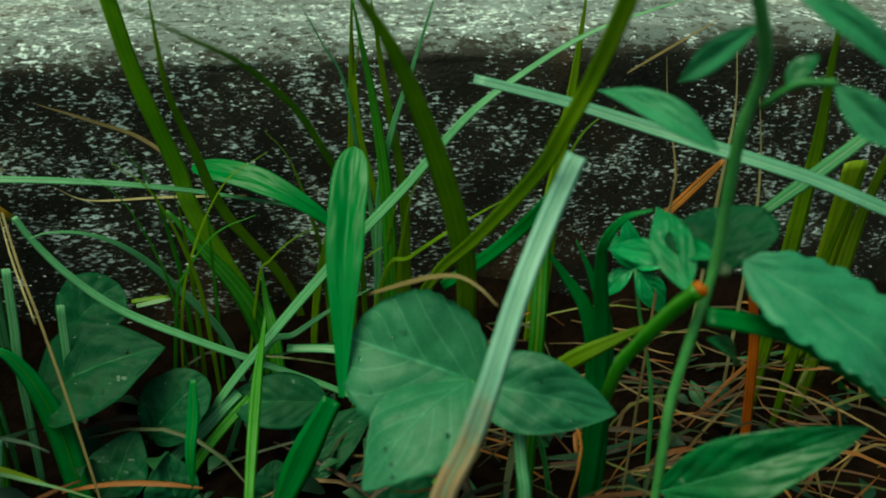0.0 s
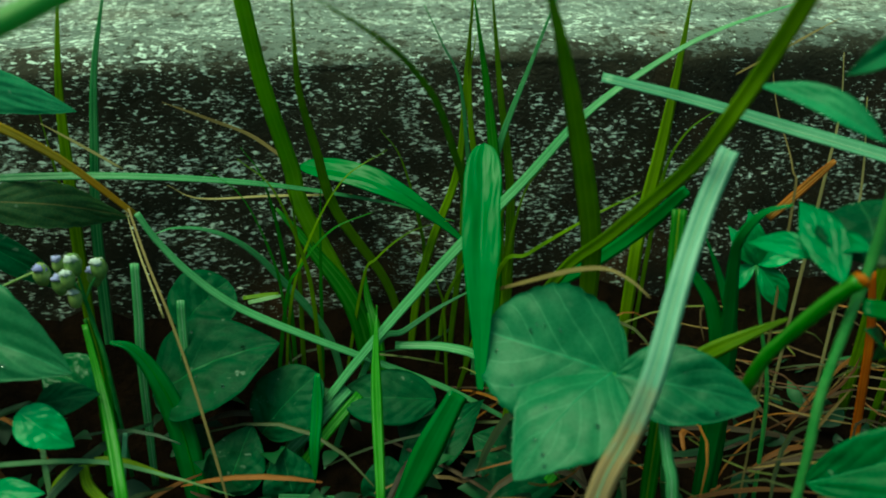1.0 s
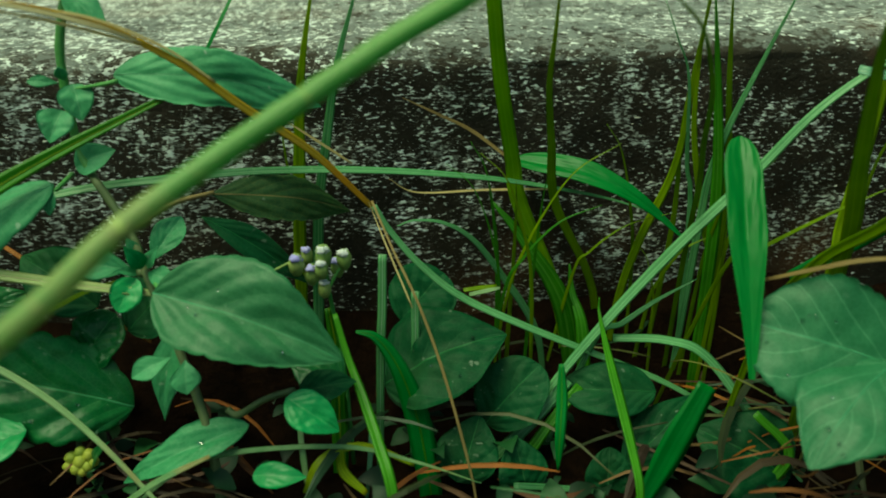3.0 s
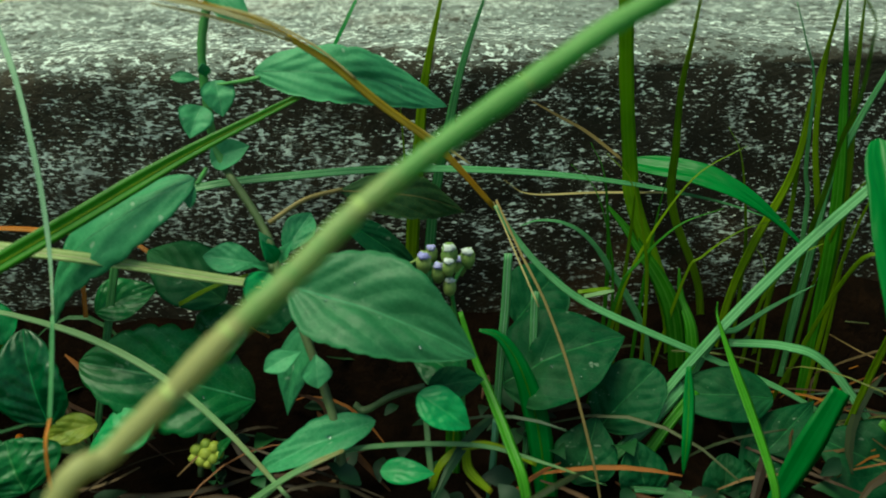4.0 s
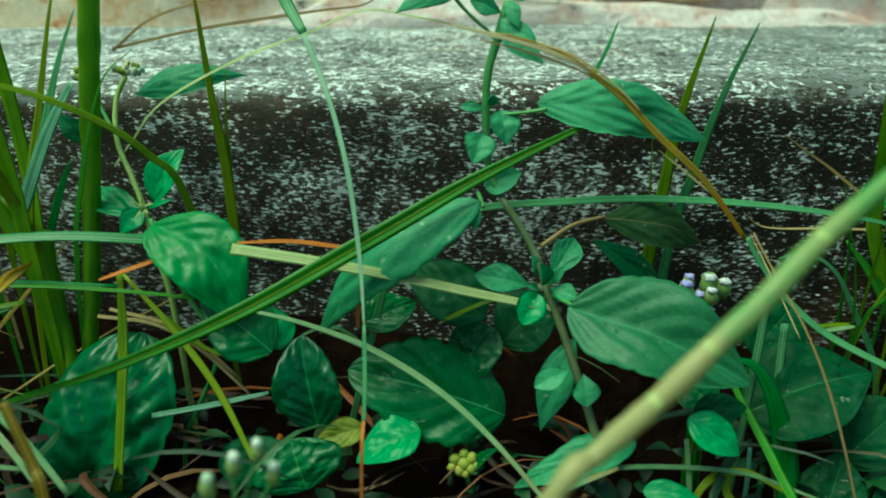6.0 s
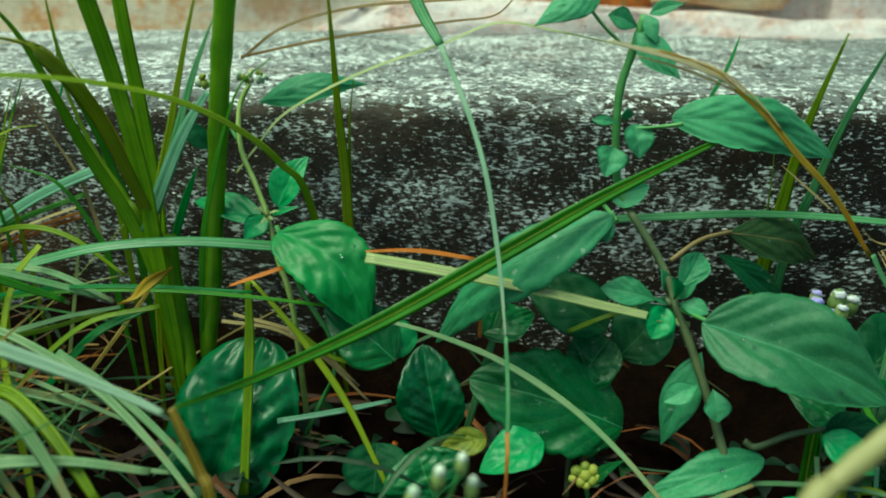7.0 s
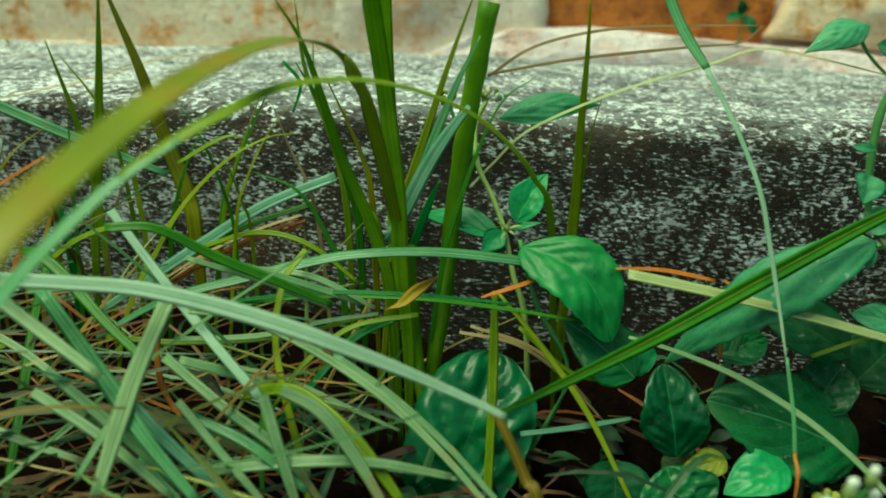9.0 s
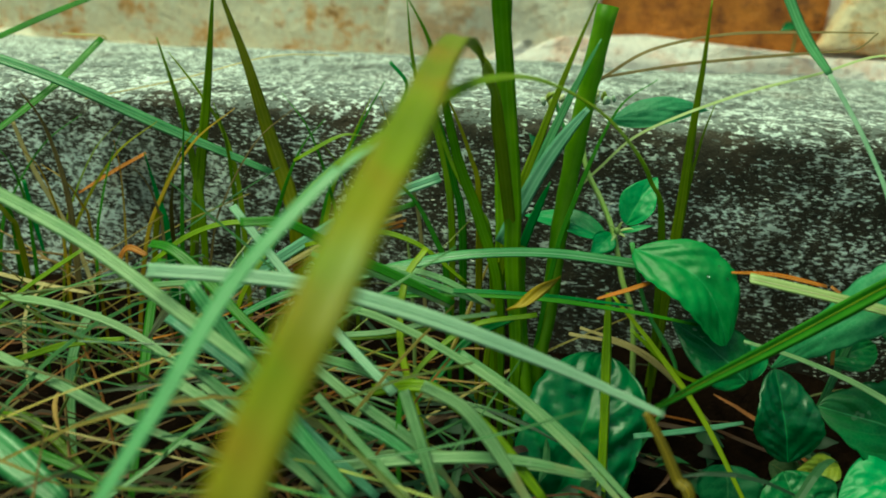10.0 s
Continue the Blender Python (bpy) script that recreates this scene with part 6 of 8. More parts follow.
tagged(blade(None, "tan", 0.0015, ((-0.1528, -0.0200, 0.1586), (-0.1157, -0.0160, 0.1676), (-0.0695, -0.0140, 0.1759), (-0.0501, -0.0120, 0.1791), (-0.0416, -0.0100, 0.1865)), root=0.9, tip=0.4, name='dry_straw'), "thin dry grass stalk leaning over the kerb top", "straw", "dry straws")
tagged(blade(None, "cream", 0.0014, ((-0.1563, -0.0240, 0.1098), (-0.1475, -0.0240, 0.1210), (-0.1325, -0.0260, 0.1381), (-0.0997, -0.0300, 0.1569), (-0.0690, -0.0320, 0.1693), (-0.0481, -0.0340, 0.1783), (-0.0268, -0.0360, 0.1767), (0.0031, -0.0380, 0.1720)), root=0.9, tip=0.4, name='dry_straw'), "thin dry grass stalk leaning over the kerb top", "straw", "dry straws")
tuft_d = thing("grass_tuft", (-0.1084, -0.0220, -0.0120), "two narrow upright green grass blades against the kerb", "grass", "grass tufts")
blade(tuft_d, "lime", 0.0048, ((-0.1066, -0.0134, -0.0140), (-0.1088, -0.0180, 0.0939), (-0.1117, -0.0240, 0.1403), (-0.1131, -0.0280, 0.1681), (-0.1149, -0.0300, 0.1936)), root=1)
blade(tuft_d, "lime", 0.0022, ((-0.1085, -0.0142, -0.0140), (-0.1079, -0.0180, 0.0952), (-0.1072, -0.0220, 0.1330), (-0.1047, -0.0260, 0.1549)))
tuft_e = thing("grass_tuft", (-0.1758, -0.0550, -0.0120), "large grass tuft with thick stems and arching blades", "grass", "grass tufts")
blade(tuft_e, "spring", 0.0071, ((-0.1716, -0.0597, -0.0140), (-0.1744, -0.0580, 0.0411), (-0.1809, -0.0540, 0.0830), (-0.1838, -0.0530, 0.1116), (-0.1907, -0.0530, 0.1515), (-0.1963, -0.0570, 0.1823), (-0.1976, -0.0600, 0.1938)), fold=0.35, tip=0.9, root=0.3, swell=0.5)
blade(tuft_e, "spring", 0.0060, ((-0.1826, -0.0427, -0.0140), (-0.1857, -0.0380, 0.0765), (-0.1890, -0.0330, 0.1080), (-0.1917, -0.0320, 0.1367), (-0.1943, -0.0330, 0.1640), (-0.1960, -0.0340, 0.1896)), tip=0.9, root=0.3, swell=0.5)
blade(tuft_e, "lime", 0.0043, ((-0.1887, -0.0480, -0.0140), (-0.1853, -0.0460, 0.0770), (-0.1820, -0.0440, 0.1067), (-0.1753, -0.0420, 0.1350), (-0.1671, -0.0420, 0.1664), (-0.1597, -0.0420, 0.1916)), root=0.3, swell=0.5)
stem(tuft_e, "spring", 0.0029, 0.0046, ((-0.1652, -0.0547, -0.0140), (-0.1643, -0.0500, 0.0368), (-0.1627, -0.0460, 0.0569), (-0.1622, -0.0380, 0.0908), (-0.1606, -0.0330, 0.1222), (-0.1581, -0.0300, 0.1551), (-0.1546, -0.0280, 0.1878)), name="thick_stem", sides=9)
blade(tuft_e, "teal", 0.0066, ((-0.1867, -0.0500, 0.0898), (-0.1744, -0.0470, 0.1200), (-0.1659, -0.0460, 0.1364), (-0.1581, -0.0460, 0.1485)), tip=0.4)
blade(tuft_e, "pale", 0.0038, ((-0.1800, -0.0460, 0.1074), (-0.1725, -0.0440, 0.1310), (-0.1642, -0.0420, 0.1558), (-0.1564, -0.0400, 0.1753)))
blade(tuft_e, "spring", 0.0053, ((-0.1757, -0.0495, -0.0140), (-0.1842, -0.0480, 0.0622), (-0.1952, -0.0460, 0.0940), (-0.2078, -0.0500, 0.1231), (-0.2151, -0.0560, 0.1483), (-0.2217, -0.0620, 0.1693), (-0.2299, -0.0700, 0.1848)), root=0.3, swell=0.5)
blade(tuft_e, "olive", 0.0031, ((-0.1760, -0.0506, -0.0140), (-0.1906, -0.0440, 0.0836), (-0.1994, -0.0400, 0.1018), (-0.2119, -0.0360, 0.1195), (-0.2233, -0.0320, 0.1463), (-0.2258, -0.0300, 0.1663)), root=0.3, swell=0.5)
stem(tuft_e, "spring", 0.0026, 0.0036, ((-0.1630, -0.0651, -0.0140), (-0.1655, -0.0620, 0.0165), (-0.1704, -0.0560, 0.0349), (-0.1760, -0.0500, 0.0638), (-0.1799, -0.0460, 0.0877)), name='thick_stem')
blade(tuft_e, "deep", 0.0039, ((-0.1784, -0.0440, 0.0820), (-0.1741, -0.0400, 0.0987), (-0.1686, -0.0360, 0.1152)))
blade(tuft_e, "olive", 0.0032, ((-0.1056, -0.0229, -0.0140), (-0.1193, -0.0380, 0.0967), (-0.1302, -0.0500, 0.1231), (-0.1438, -0.0660, 0.1406), (-0.1603, -0.0900, 0.1549), (-0.1795, -0.1300, 0.1658), (-0.1940, -0.1680, 0.1687), (-0.2053, -0.1850, 0.1633), (-0.2136, -0.1940, 0.1576), (-0.2215, -0.2020, 0.1509)), tip=0.9, root=0.5, fold=0.2)
blade(tuft_e, "pale", 0.0040, ((-0.2126, -0.1930, 0.1585), (-0.2215, -0.2020, 0.1509), (-0.2304, -0.2120, 0.1403), (-0.2385, -0.2220, 0.1282), (-0.2454, -0.2380, 0.1108), (-0.2506, -0.2500, 0.0985), (-0.2516, -0.2540, 0.0956)), tip=0.7, root=0.7, fold=0.2)
blade(tuft_e, "olive", 0.0021, ((-0.2749, -0.0550, 0.1165), (-0.2571, -0.0520, 0.1280), (-0.2482, -0.0500, 0.1290)))
blade(tuft_e, "yellowing", 0.0078, ((-0.1716, -0.0479, -0.0140), (-0.1772, -0.0500, 0.0680), (-0.1825, -0.0520, 0.0935), (-0.1871, -0.0580, 0.1163), (-0.1923, -0.0660, 0.1398), (-0.1961, -0.0800, 0.1580), (-0.2022, -0.0950, 0.1704), (-0.2028, -0.1450, 0.1769), (-0.2017, -0.2000, 0.1754), (-0.2007, -0.2360, 0.1708), (-0.2027, -0.2660, 0.1619), (-0.2054, -0.2790, 0.1523), (-0.2086, -0.2850, 0.1434), (-0.2111, -0.2920, 0.1333)), tip=0.85, root=0.32, swell=0.72, fold=0.15)
tuft_f = thing("grass_tuft", (-0.3319, -0.0200, -0.0120), "upright olive-green grass blades against the kerb", "grass", "grass tufts")
blade(tuft_f, "olive", 0.0056, ((-0.3358, -0.0201, -0.0140), (-0.3342, -0.0180, 0.0618), (-0.3320, -0.0150, 0.0980), (-0.3274, -0.0160, 0.1383), (-0.3233, -0.0180, 0.1850)), root=0.3, swell=0.5)
blade(tuft_f, "gold", 0.0074, ((-0.2763, -0.0236, -0.0140), (-0.2837, -0.0180, 0.0707), (-0.2889, -0.0140, 0.0901), (-0.2987, -0.0120, 0.1145), (-0.3094, -0.0130, 0.1473), (-0.3207, -0.0140, 0.1758), (-0.3232, -0.0140, 0.1851)), root=0.3, swell=0.5)
blade(tuft_f, "olive", 0.0040, ((-0.3246, -0.0211, -0.0140), (-0.3298, -0.0180, 0.0710), (-0.3348, -0.0150, 0.0977), (-0.3411, -0.0160, 0.1266), (-0.3506, -0.0170, 0.1572)), root=0.3, swell=0.5)
blade(tuft_f, "lime", 0.0028, ((-0.3033, -0.0177, -0.0140), (-0.3109, -0.0160, 0.0783), (-0.3198, -0.0140, 0.1140), (-0.3331, -0.0140, 0.1350), (-0.3467, -0.0140, 0.1510)))
blade(tuft_f, "green", 0.0034, ((-0.2773, -0.0200, -0.0140), (-0.2708, -0.0200, 0.0769), (-0.2653, -0.0200, 0.1016), (-0.2554, -0.0220, 0.1258), (-0.2445, -0.0240, 0.1486)), root=0.3, swell=0.5)
blade(tuft_f, "straw", 0.0019, ((-0.2133, -0.0163, -0.0140), (-0.2253, -0.0180, 0.0851), (-0.2391, -0.0200, 0.1214), (-0.2461, -0.0240, 0.1414)))
blade(tuft_f, "lime", 0.0028, ((-0.3041, -0.0696, -0.0140), (-0.2959, -0.0660, 0.0484), (-0.2821, -0.0600, 0.0812), (-0.2714, -0.0560, 0.1008), (-0.2550, -0.0520, 0.1192), (-0.2394, -0.0480, 0.1290), (-0.2286, -0.0460, 0.1314)), root=0.3, swell=0.5)
blade(tuft_f, "olive", 0.0027, ((-0.2763, -0.0240, -0.0140), (-0.2680, -0.0240, 0.0836), (-0.2596, -0.0240, 0.1162), (-0.2499, -0.0260, 0.1411)), root=0.3, swell=0.5)
blade(tuft_f, "green", 0.0041, ((-0.1964, -0.0240, -0.0140), (-0.2041, -0.0240, 0.0812), (-0.2106, -0.0240, 0.1073), (-0.2199, -0.0260, 0.1348), (-0.2336, -0.0280, 0.1580)), root=0.3, swell=0.5)
blade(tuft_f, "gold", 0.0033, ((-0.1885, -0.0326, -0.0140), (-0.1975, -0.0300, 0.0945), (-0.2045, -0.0280, 0.1215), (-0.2209, -0.0300, 0.1544)), root=0.3, swell=0.5)
blade(tuft_f, "deep", 0.0041, ((-0.3373, -0.0266, -0.0140), (-0.3452, -0.0220, 0.0617), (-0.3521, -0.0180, 0.0825), (-0.3592, -0.0160, 0.1034)))
blade(tuft_f, "olive", 0.0036, ((-0.2019, -0.0287, -0.0140), (-0.2091, -0.0240, 0.0816), (-0.2184, -0.0180, 0.1215), (-0.2328, -0.0140, 0.1522), (-0.2394, -0.0100, 0.1827)), root=0.3, swell=0.5)
blade(tuft_f, "tan", 0.0013, ((-0.3256, -0.0342, -0.0140), (-0.3179, -0.0362, 0.0676), (-0.3103, -0.0382, 0.0936), (-0.2950, -0.0422, 0.1206), (-0.2764, -0.0486, 0.1378)))
blade(tuft_f, "green", 0.0019, ((-0.2552, -0.0259, -0.0140), (-0.2606, -0.0281, 0.0732), (-0.2655, -0.0301, 0.0997), (-0.2748, -0.0341, 0.1260), (-0.2870, -0.0339, 0.1405)), root=0.3, swell=0.5)
blade(tuft_f, "amber", 0.0017, ((-0.3863, -0.0373, -0.0140), (-0.3876, -0.0400, 0.0606), (-0.3886, -0.0420, 0.0790), (-0.3923, -0.0460, 0.0977), (-0.3927, -0.0584, 0.1110)))
blade(tuft_f, "gold", 0.0029, ((-0.4027, -0.0365, -0.0140), (-0.4091, -0.0401, 0.0596), (-0.4126, -0.0421, 0.0727), (-0.4218, -0.0461, 0.0860), (-0.4256, -0.0614, 0.0970)), root=0.3, swell=0.5)
blade(tuft_f, "green", 0.0018, ((-0.4022, -0.0371, -0.0140), (-0.4031, -0.0403, 0.0666), (-0.4036, -0.0423, 0.0832), (-0.4067, -0.0463, 0.1002), (-0.4040, -0.0612, 0.1130)))
blade(tuft_f, "olive", 0.0029, ((-0.3083, -0.0230, -0.0140), (-0.3094, -0.0248, 0.0618), (-0.3107, -0.0268, 0.0894), (-0.3134, -0.0308, 0.1172), (-0.3176, -0.0336, 0.1332)), root=0.3, swell=0.5)
blade(tuft_f, "green", 0.0019, ((-0.3793, -0.0331, -0.0140), (-0.3744, -0.0352, 0.0594), (-0.3699, -0.0372, 0.0819), (-0.3620, -0.0412, 0.1051), (-0.3491, -0.0540, 0.1214)), root=0.3, swell=0.5)
blade(tuft_f, "gold", 0.0030, ((-0.3611, -0.0134, -0.0140), (-0.3549, -0.0157, 0.0627), (-0.3495, -0.0177, 0.0841), (-0.3392, -0.0217, 0.1065), (-0.3274, -0.0261, 0.1206)), root=0.3, swell=0.5)
blade(tuft_f, "amber", 0.0014, ((-0.3594, -0.0364, -0.0140), (-0.3579, -0.0392, 0.0664), (-0.3569, -0.0412, 0.0850), (-0.3559, -0.0452, 0.1042), (-0.3573, -0.0465, 0.1152)))
blade(tuft_f, "lime", 0.0019, ((-0.2627, -0.0395, -0.0140), (-0.2555, -0.0423, 0.0844), (-0.2501, -0.0443, 0.1081), (-0.2380, -0.0483, 0.1328), (-0.2217, -0.0623, 0.1495)))
blade(tuft_f, "lime", 0.0015, ((-0.4041, -0.0230, -0.0140), (-0.3965, -0.0250, 0.0585), (-0.3888, -0.0270, 0.0819), (-0.3748, -0.0310, 0.1065), (-0.3535, -0.0460, 0.1241)))
blade(tuft_f, "green", 0.0025, ((-0.4394, -0.0224, -0.0140), (-0.4298, -0.0242, 0.0560), (-0.4192, -0.0262, 0.0804), (-0.3998, -0.0302, 0.1060), (-0.3787, -0.0338, 0.1222)))
blade(tuft_f, "amber", 0.0017, ((-0.3724, -0.0303, -0.0140), (-0.3771, -0.0347, 0.0678), (-0.3793, -0.0367, 0.0802), (-0.3849, -0.0407, 0.0928), (-0.3964, -0.0395, 0.0988)))
blade(tuft_f, "lime", 0.0019, ((-0.2465, -0.0284, -0.0140), (-0.2518, -0.0318, 0.0771), (-0.2550, -0.0338, 0.0947), (-0.2607, -0.0378, 0.1128), (-0.2671, -0.0434, 0.1238)))
blade(tuft_f, "olive", 0.0033, ((-0.4328, -0.0357, -0.0140), (-0.4269, -0.0392, 0.0529), (-0.4234, -0.0412, 0.0653), (-0.4178, -0.0452, 0.0788), (-0.4093, -0.0533, 0.0889)), root=0.3, swell=0.5)
blade(tuft_f, "green", 0.0031, ((-0.4205, -0.0231, -0.0140), (-0.4213, -0.0252, 0.0492), (-0.4221, -0.0272, 0.0688), (-0.4260, -0.0312, 0.0888), (-0.4332, -0.0345, 0.1003)), root=0.3, swell=0.5)
blade(tuft_f, "amber", 0.0025, ((-0.3623, -0.0260, -0.0140), (-0.3548, -0.0276, 0.0566), (-0.3454, -0.0296, 0.0850), (-0.3274, -0.0336, 0.1143), (-0.3068, -0.0373, 0.1326)))
blade(tuft_f, "tan", 0.0030, ((-0.3820, -0.0367, -0.0140), (-0.3833, -0.0387, 0.0643), (-0.3847, -0.0407, 0.0913), (-0.3898, -0.0447, 0.1181), (-0.3942, -0.0539, 0.1344)))
blade(tuft_f, "tan", 0.0019, ((-0.3383, -0.0330, -0.0140), (-0.3406, -0.0375, 0.0708), (-0.3416, -0.0395, 0.0833), (-0.3443, -0.0435, 0.0963), (-0.3440, -0.0556, 0.1064)))
blade(tuft_f, "green", 0.0023, ((-0.2982, -0.0227, -0.0140), (-0.2932, -0.0249, 0.0676), (-0.2887, -0.0269, 0.0915), (-0.2791, -0.0309, 0.1163), (-0.2652, -0.0439, 0.1333)))
blade(tuft_f, "gold", 0.0025, ((-0.4028, -0.0226, -0.0140), (-0.3948, -0.0242, 0.0509), (-0.3844, -0.0262, 0.0774), (-0.3651, -0.0302, 0.1051), (-0.3463, -0.0284, 0.1214)), root=0.3, swell=0.5)
blade(tuft_f, "green", 0.0024, ((-0.3332, -0.0360, -0.0140), (-0.3310, -0.0385, 0.0735), (-0.3294, -0.0405, 0.0963), (-0.3267, -0.0445, 0.1195), (-0.3239, -0.0489, 0.1336)))
blade(tuft_e, "green", 0.0031, ((-0.1995, -0.0418, -0.0140), (-0.2083, -0.0392, 0.0641), (-0.2150, -0.0372, 0.0832), (-0.2301, -0.0352, 0.1039), (-0.2497, -0.0352, 0.1107)), root=0.3, swell=0.5)
blade(tuft_e, "green", 0.0024, ((-0.1693, -0.0520, -0.0140), (-0.1644, -0.0503, 0.0755), (-0.1586, -0.0483, 0.1106), (-0.1471, -0.0463, 0.1484), (-0.1332, -0.0463, 0.1624)), root=0.3, swell=0.5)
blade(tuft_b, "olive", 0.0014, ((0.1864, -0.0200, -0.0140), (0.1969, -0.0234, 0.0556), (0.2031, -0.0254, 0.0683), (0.2168, -0.0284, 0.0816), (0.2342, -0.0314, 0.0884)))
blade(tuft_b, "green", 0.0020, ((0.1664, -0.0159, -0.0140), (0.1650, -0.0170, 0.0391), (0.1625, -0.0190, 0.0715), (0.1566, -0.0220, 0.1031), (0.1489, -0.0250, 0.1179)))
blade(tuft_b, "green", 0.0016, ((0.1564, -0.0323, -0.0140), (0.1644, -0.0348, 0.0529), (0.1709, -0.0368, 0.0702), (0.1842, -0.0398, 0.0879), (0.2005, -0.0428, 0.0967)))
blade(tuft_b, "olive", 0.0018, ((0.2598, -0.0376, -0.0140), (0.2577, -0.0398, 0.0467), (0.2557, -0.0418, 0.0651), (0.2536, -0.0448, 0.0839), (0.2525, -0.0478, 0.0932)))
blade(tuft_b, "olive", 0.0020, ((0.2301, -0.0210, -0.0140), (0.2333, -0.0232, 0.0376), (0.2362, -0.0252, 0.0532), (0.2436, -0.0282, 0.0693), (0.2537, -0.0312, 0.0775)))
blade(tuft_b, "olive", 0.0013, ((0.2367, -0.0296, -0.0140), (0.2325, -0.0324, 0.0431), (0.2296, -0.0344, 0.0565), (0.2243, -0.0374, 0.0706), (0.2186, -0.0404, 0.0779)))
blade(tuft_b, "green", 0.0012, ((0.1667, -0.0308, -0.0140), (0.1631, -0.0325, 0.0511), (0.1589, -0.0345, 0.0765), (0.1495, -0.0375, 0.1017), (0.1377, -0.0405, 0.1137)))
blade(tuft_b, "olive", 0.0020, ((0.2507, -0.0293, -0.0140), (0.2515, -0.0312, 0.0522), (0.2524, -0.0332, 0.0762), (0.2565, -0.0362, 0.1002), (0.2634, -0.0392, 0.1118)))
blade(tuft_b, "olive", 0.0020, ((0.2568, -0.0358, -0.0140), (0.2572, -0.0376, 0.0538), (0.2578, -0.0396, 0.0795), (0.2617, -0.0426, 0.1050), (0.2686, -0.0456, 0.1173)))
blade(tuft_b, "olive", 0.0021, ((0.1700, -0.0216, -0.0140), (0.1699, -0.0229, 0.0361), (0.1697, -0.0249, 0.0631), (0.1688, -0.0279, 0.0900), (0.1674, -0.0309, 0.1029)))
blade(tuft_b, "green", 0.0016, ((0.1785, -0.0222, -0.0140), (0.1788, -0.0239, 0.0487), (0.1791, -0.0259, 0.0721), (0.1797, -0.0289, 0.0956), (0.1804, -0.0319, 0.1069)))
blade(tuft_b, "olive", 0.0019, ((0.2296, -0.0163, -0.0140), (0.2254, -0.0180, 0.0592), (0.2208, -0.0200, 0.0862), (0.2128, -0.0230, 0.1129), (0.2042, -0.0260, 0.1255)))
blade(tuft_b, "olive", 0.0013, ((0.1608, -0.0316, -0.0140), (0.1655, -0.0328, 0.0456), (0.1731, -0.0348, 0.0767), (0.1881, -0.0378, 0.1073), (0.2061, -0.0408, 0.1218)))
blade(tuft_b, "olive", 0.0018, ((0.1798, -0.0359, -0.0140), (0.1762, -0.0375, 0.0514), (0.1716, -0.0395, 0.0792), (0.1620, -0.0425, 0.1066), (0.1501, -0.0455, 0.1195)))
tagged(blade(None, "milky", 0.0052, ((-0.2915, -0.1500, 0.1004), (-0.2697, -0.1500, 0.1017), (-0.2431, -0.1500, 0.1022), (-0.2082, -0.1510, 0.0974), (-0.1731, -0.1550, 0.0903), (-0.1475, -0.1580, 0.0834), (-0.1347, -0.1610, 0.0802)), rib="milky", name='clipping', tip=0.35, root=0.9), "long milky green grass blade lying across the heap of cut grass", "grass", "lying cut blades")
tagged(blade(None, "milky", 0.0038, ((-0.2924, -0.0780, 0.1013), (-0.2666, -0.0940, 0.0835), (-0.2404, -0.1120, 0.0687), (-0.2161, -0.1300, 0.0580)), rib="milky", name='clipping', tip=1, root=0.9), "pale dry grass blade lying across the heap of cut grass", "grass", "lying cut blades")
tagged(blade(None, "cut", 0.0057, ((-0.2429, -0.1380, 0.0936), (-0.2468, -0.1550, 0.0743), (-0.2498, -0.1760, 0.0465)), rib="cut", name='clipping', tip=0.6, root=0.9), "pale green grass blade lying across the heap of cut grass", "grass", "lying cut blades")
tagged(blade(None, "pale", 0.0051, ((-0.2832, -0.1400, 0.0942), (-0.2594, -0.1520, 0.0751), (-0.2396, -0.1640, 0.0610), (-0.2199, -0.1740, 0.0487)), rib="pale", name='clipping', tip=0.6, root=0.9), "pale green grass blade lying across the heap of cut grass", "grass", "lying cut blades")
tagged(blade(None, "green", 0.0038, ((-0.2774, -0.1100, 0.1057), (-0.2611, -0.1060, 0.1059), (-0.2420, -0.1000, 0.0953), (-0.2207, -0.0960, 0.0864), (-0.2014, -0.0900, 0.0767)), rib="green", name='clipping', tip=0.6, root=0.9), "green grass blade lying across the heap of cut grass", "grass", "lying cut blades")
tagged(blade(None, "cut", 0.0031, ((-0.2437, -0.0920, 0.0912), (-0.2194, -0.0880, 0.0845), (-0.1904, -0.0820, 0.0752)), name='clipping', tip=0.9, root=0.9), "pale green grass blade lying across the heap of cut grass", "grass", "lying cut blades")
tagged(blade(None, "cut", 0.0023, ((-0.2559, -0.0940, 0.0913), (-0.2283, -0.0880, 0.0824), (-0.2032, -0.0840, 0.0726)), name='clipping', tip=0.6, root=0.9), "pale straw-green grass blade lying across the heap of cut grass", "grass", "lying cut blades")
tagged(blade(None, "olive", 0.0048, ((-0.2254, -0.1200, 0.0523), (-0.2113, -0.1240, 0.0585), (-0.1999, -0.1280, 0.0589), (-0.1809, -0.1400, 0.0524), (-0.1631, -0.1520, 0.0397)), rib="olive", name='clipping', tip=0.6, root=0.9), "olive grass blade lying across the heap of cut grass", "grass", "lying cut blades")
tagged(blade(None, "cut", 0.0030, ((-0.1961, -0.1080, 0.0655), (-0.1736, -0.1150, 0.0554), (-0.1513, -0.1250, 0.0438), (-0.1318, -0.1360, 0.0310)), name='clipping', tip=0.6, root=0.9), "pale straw-green grass blade lying across the heap of cut grass", "grass", "lying cut blades")
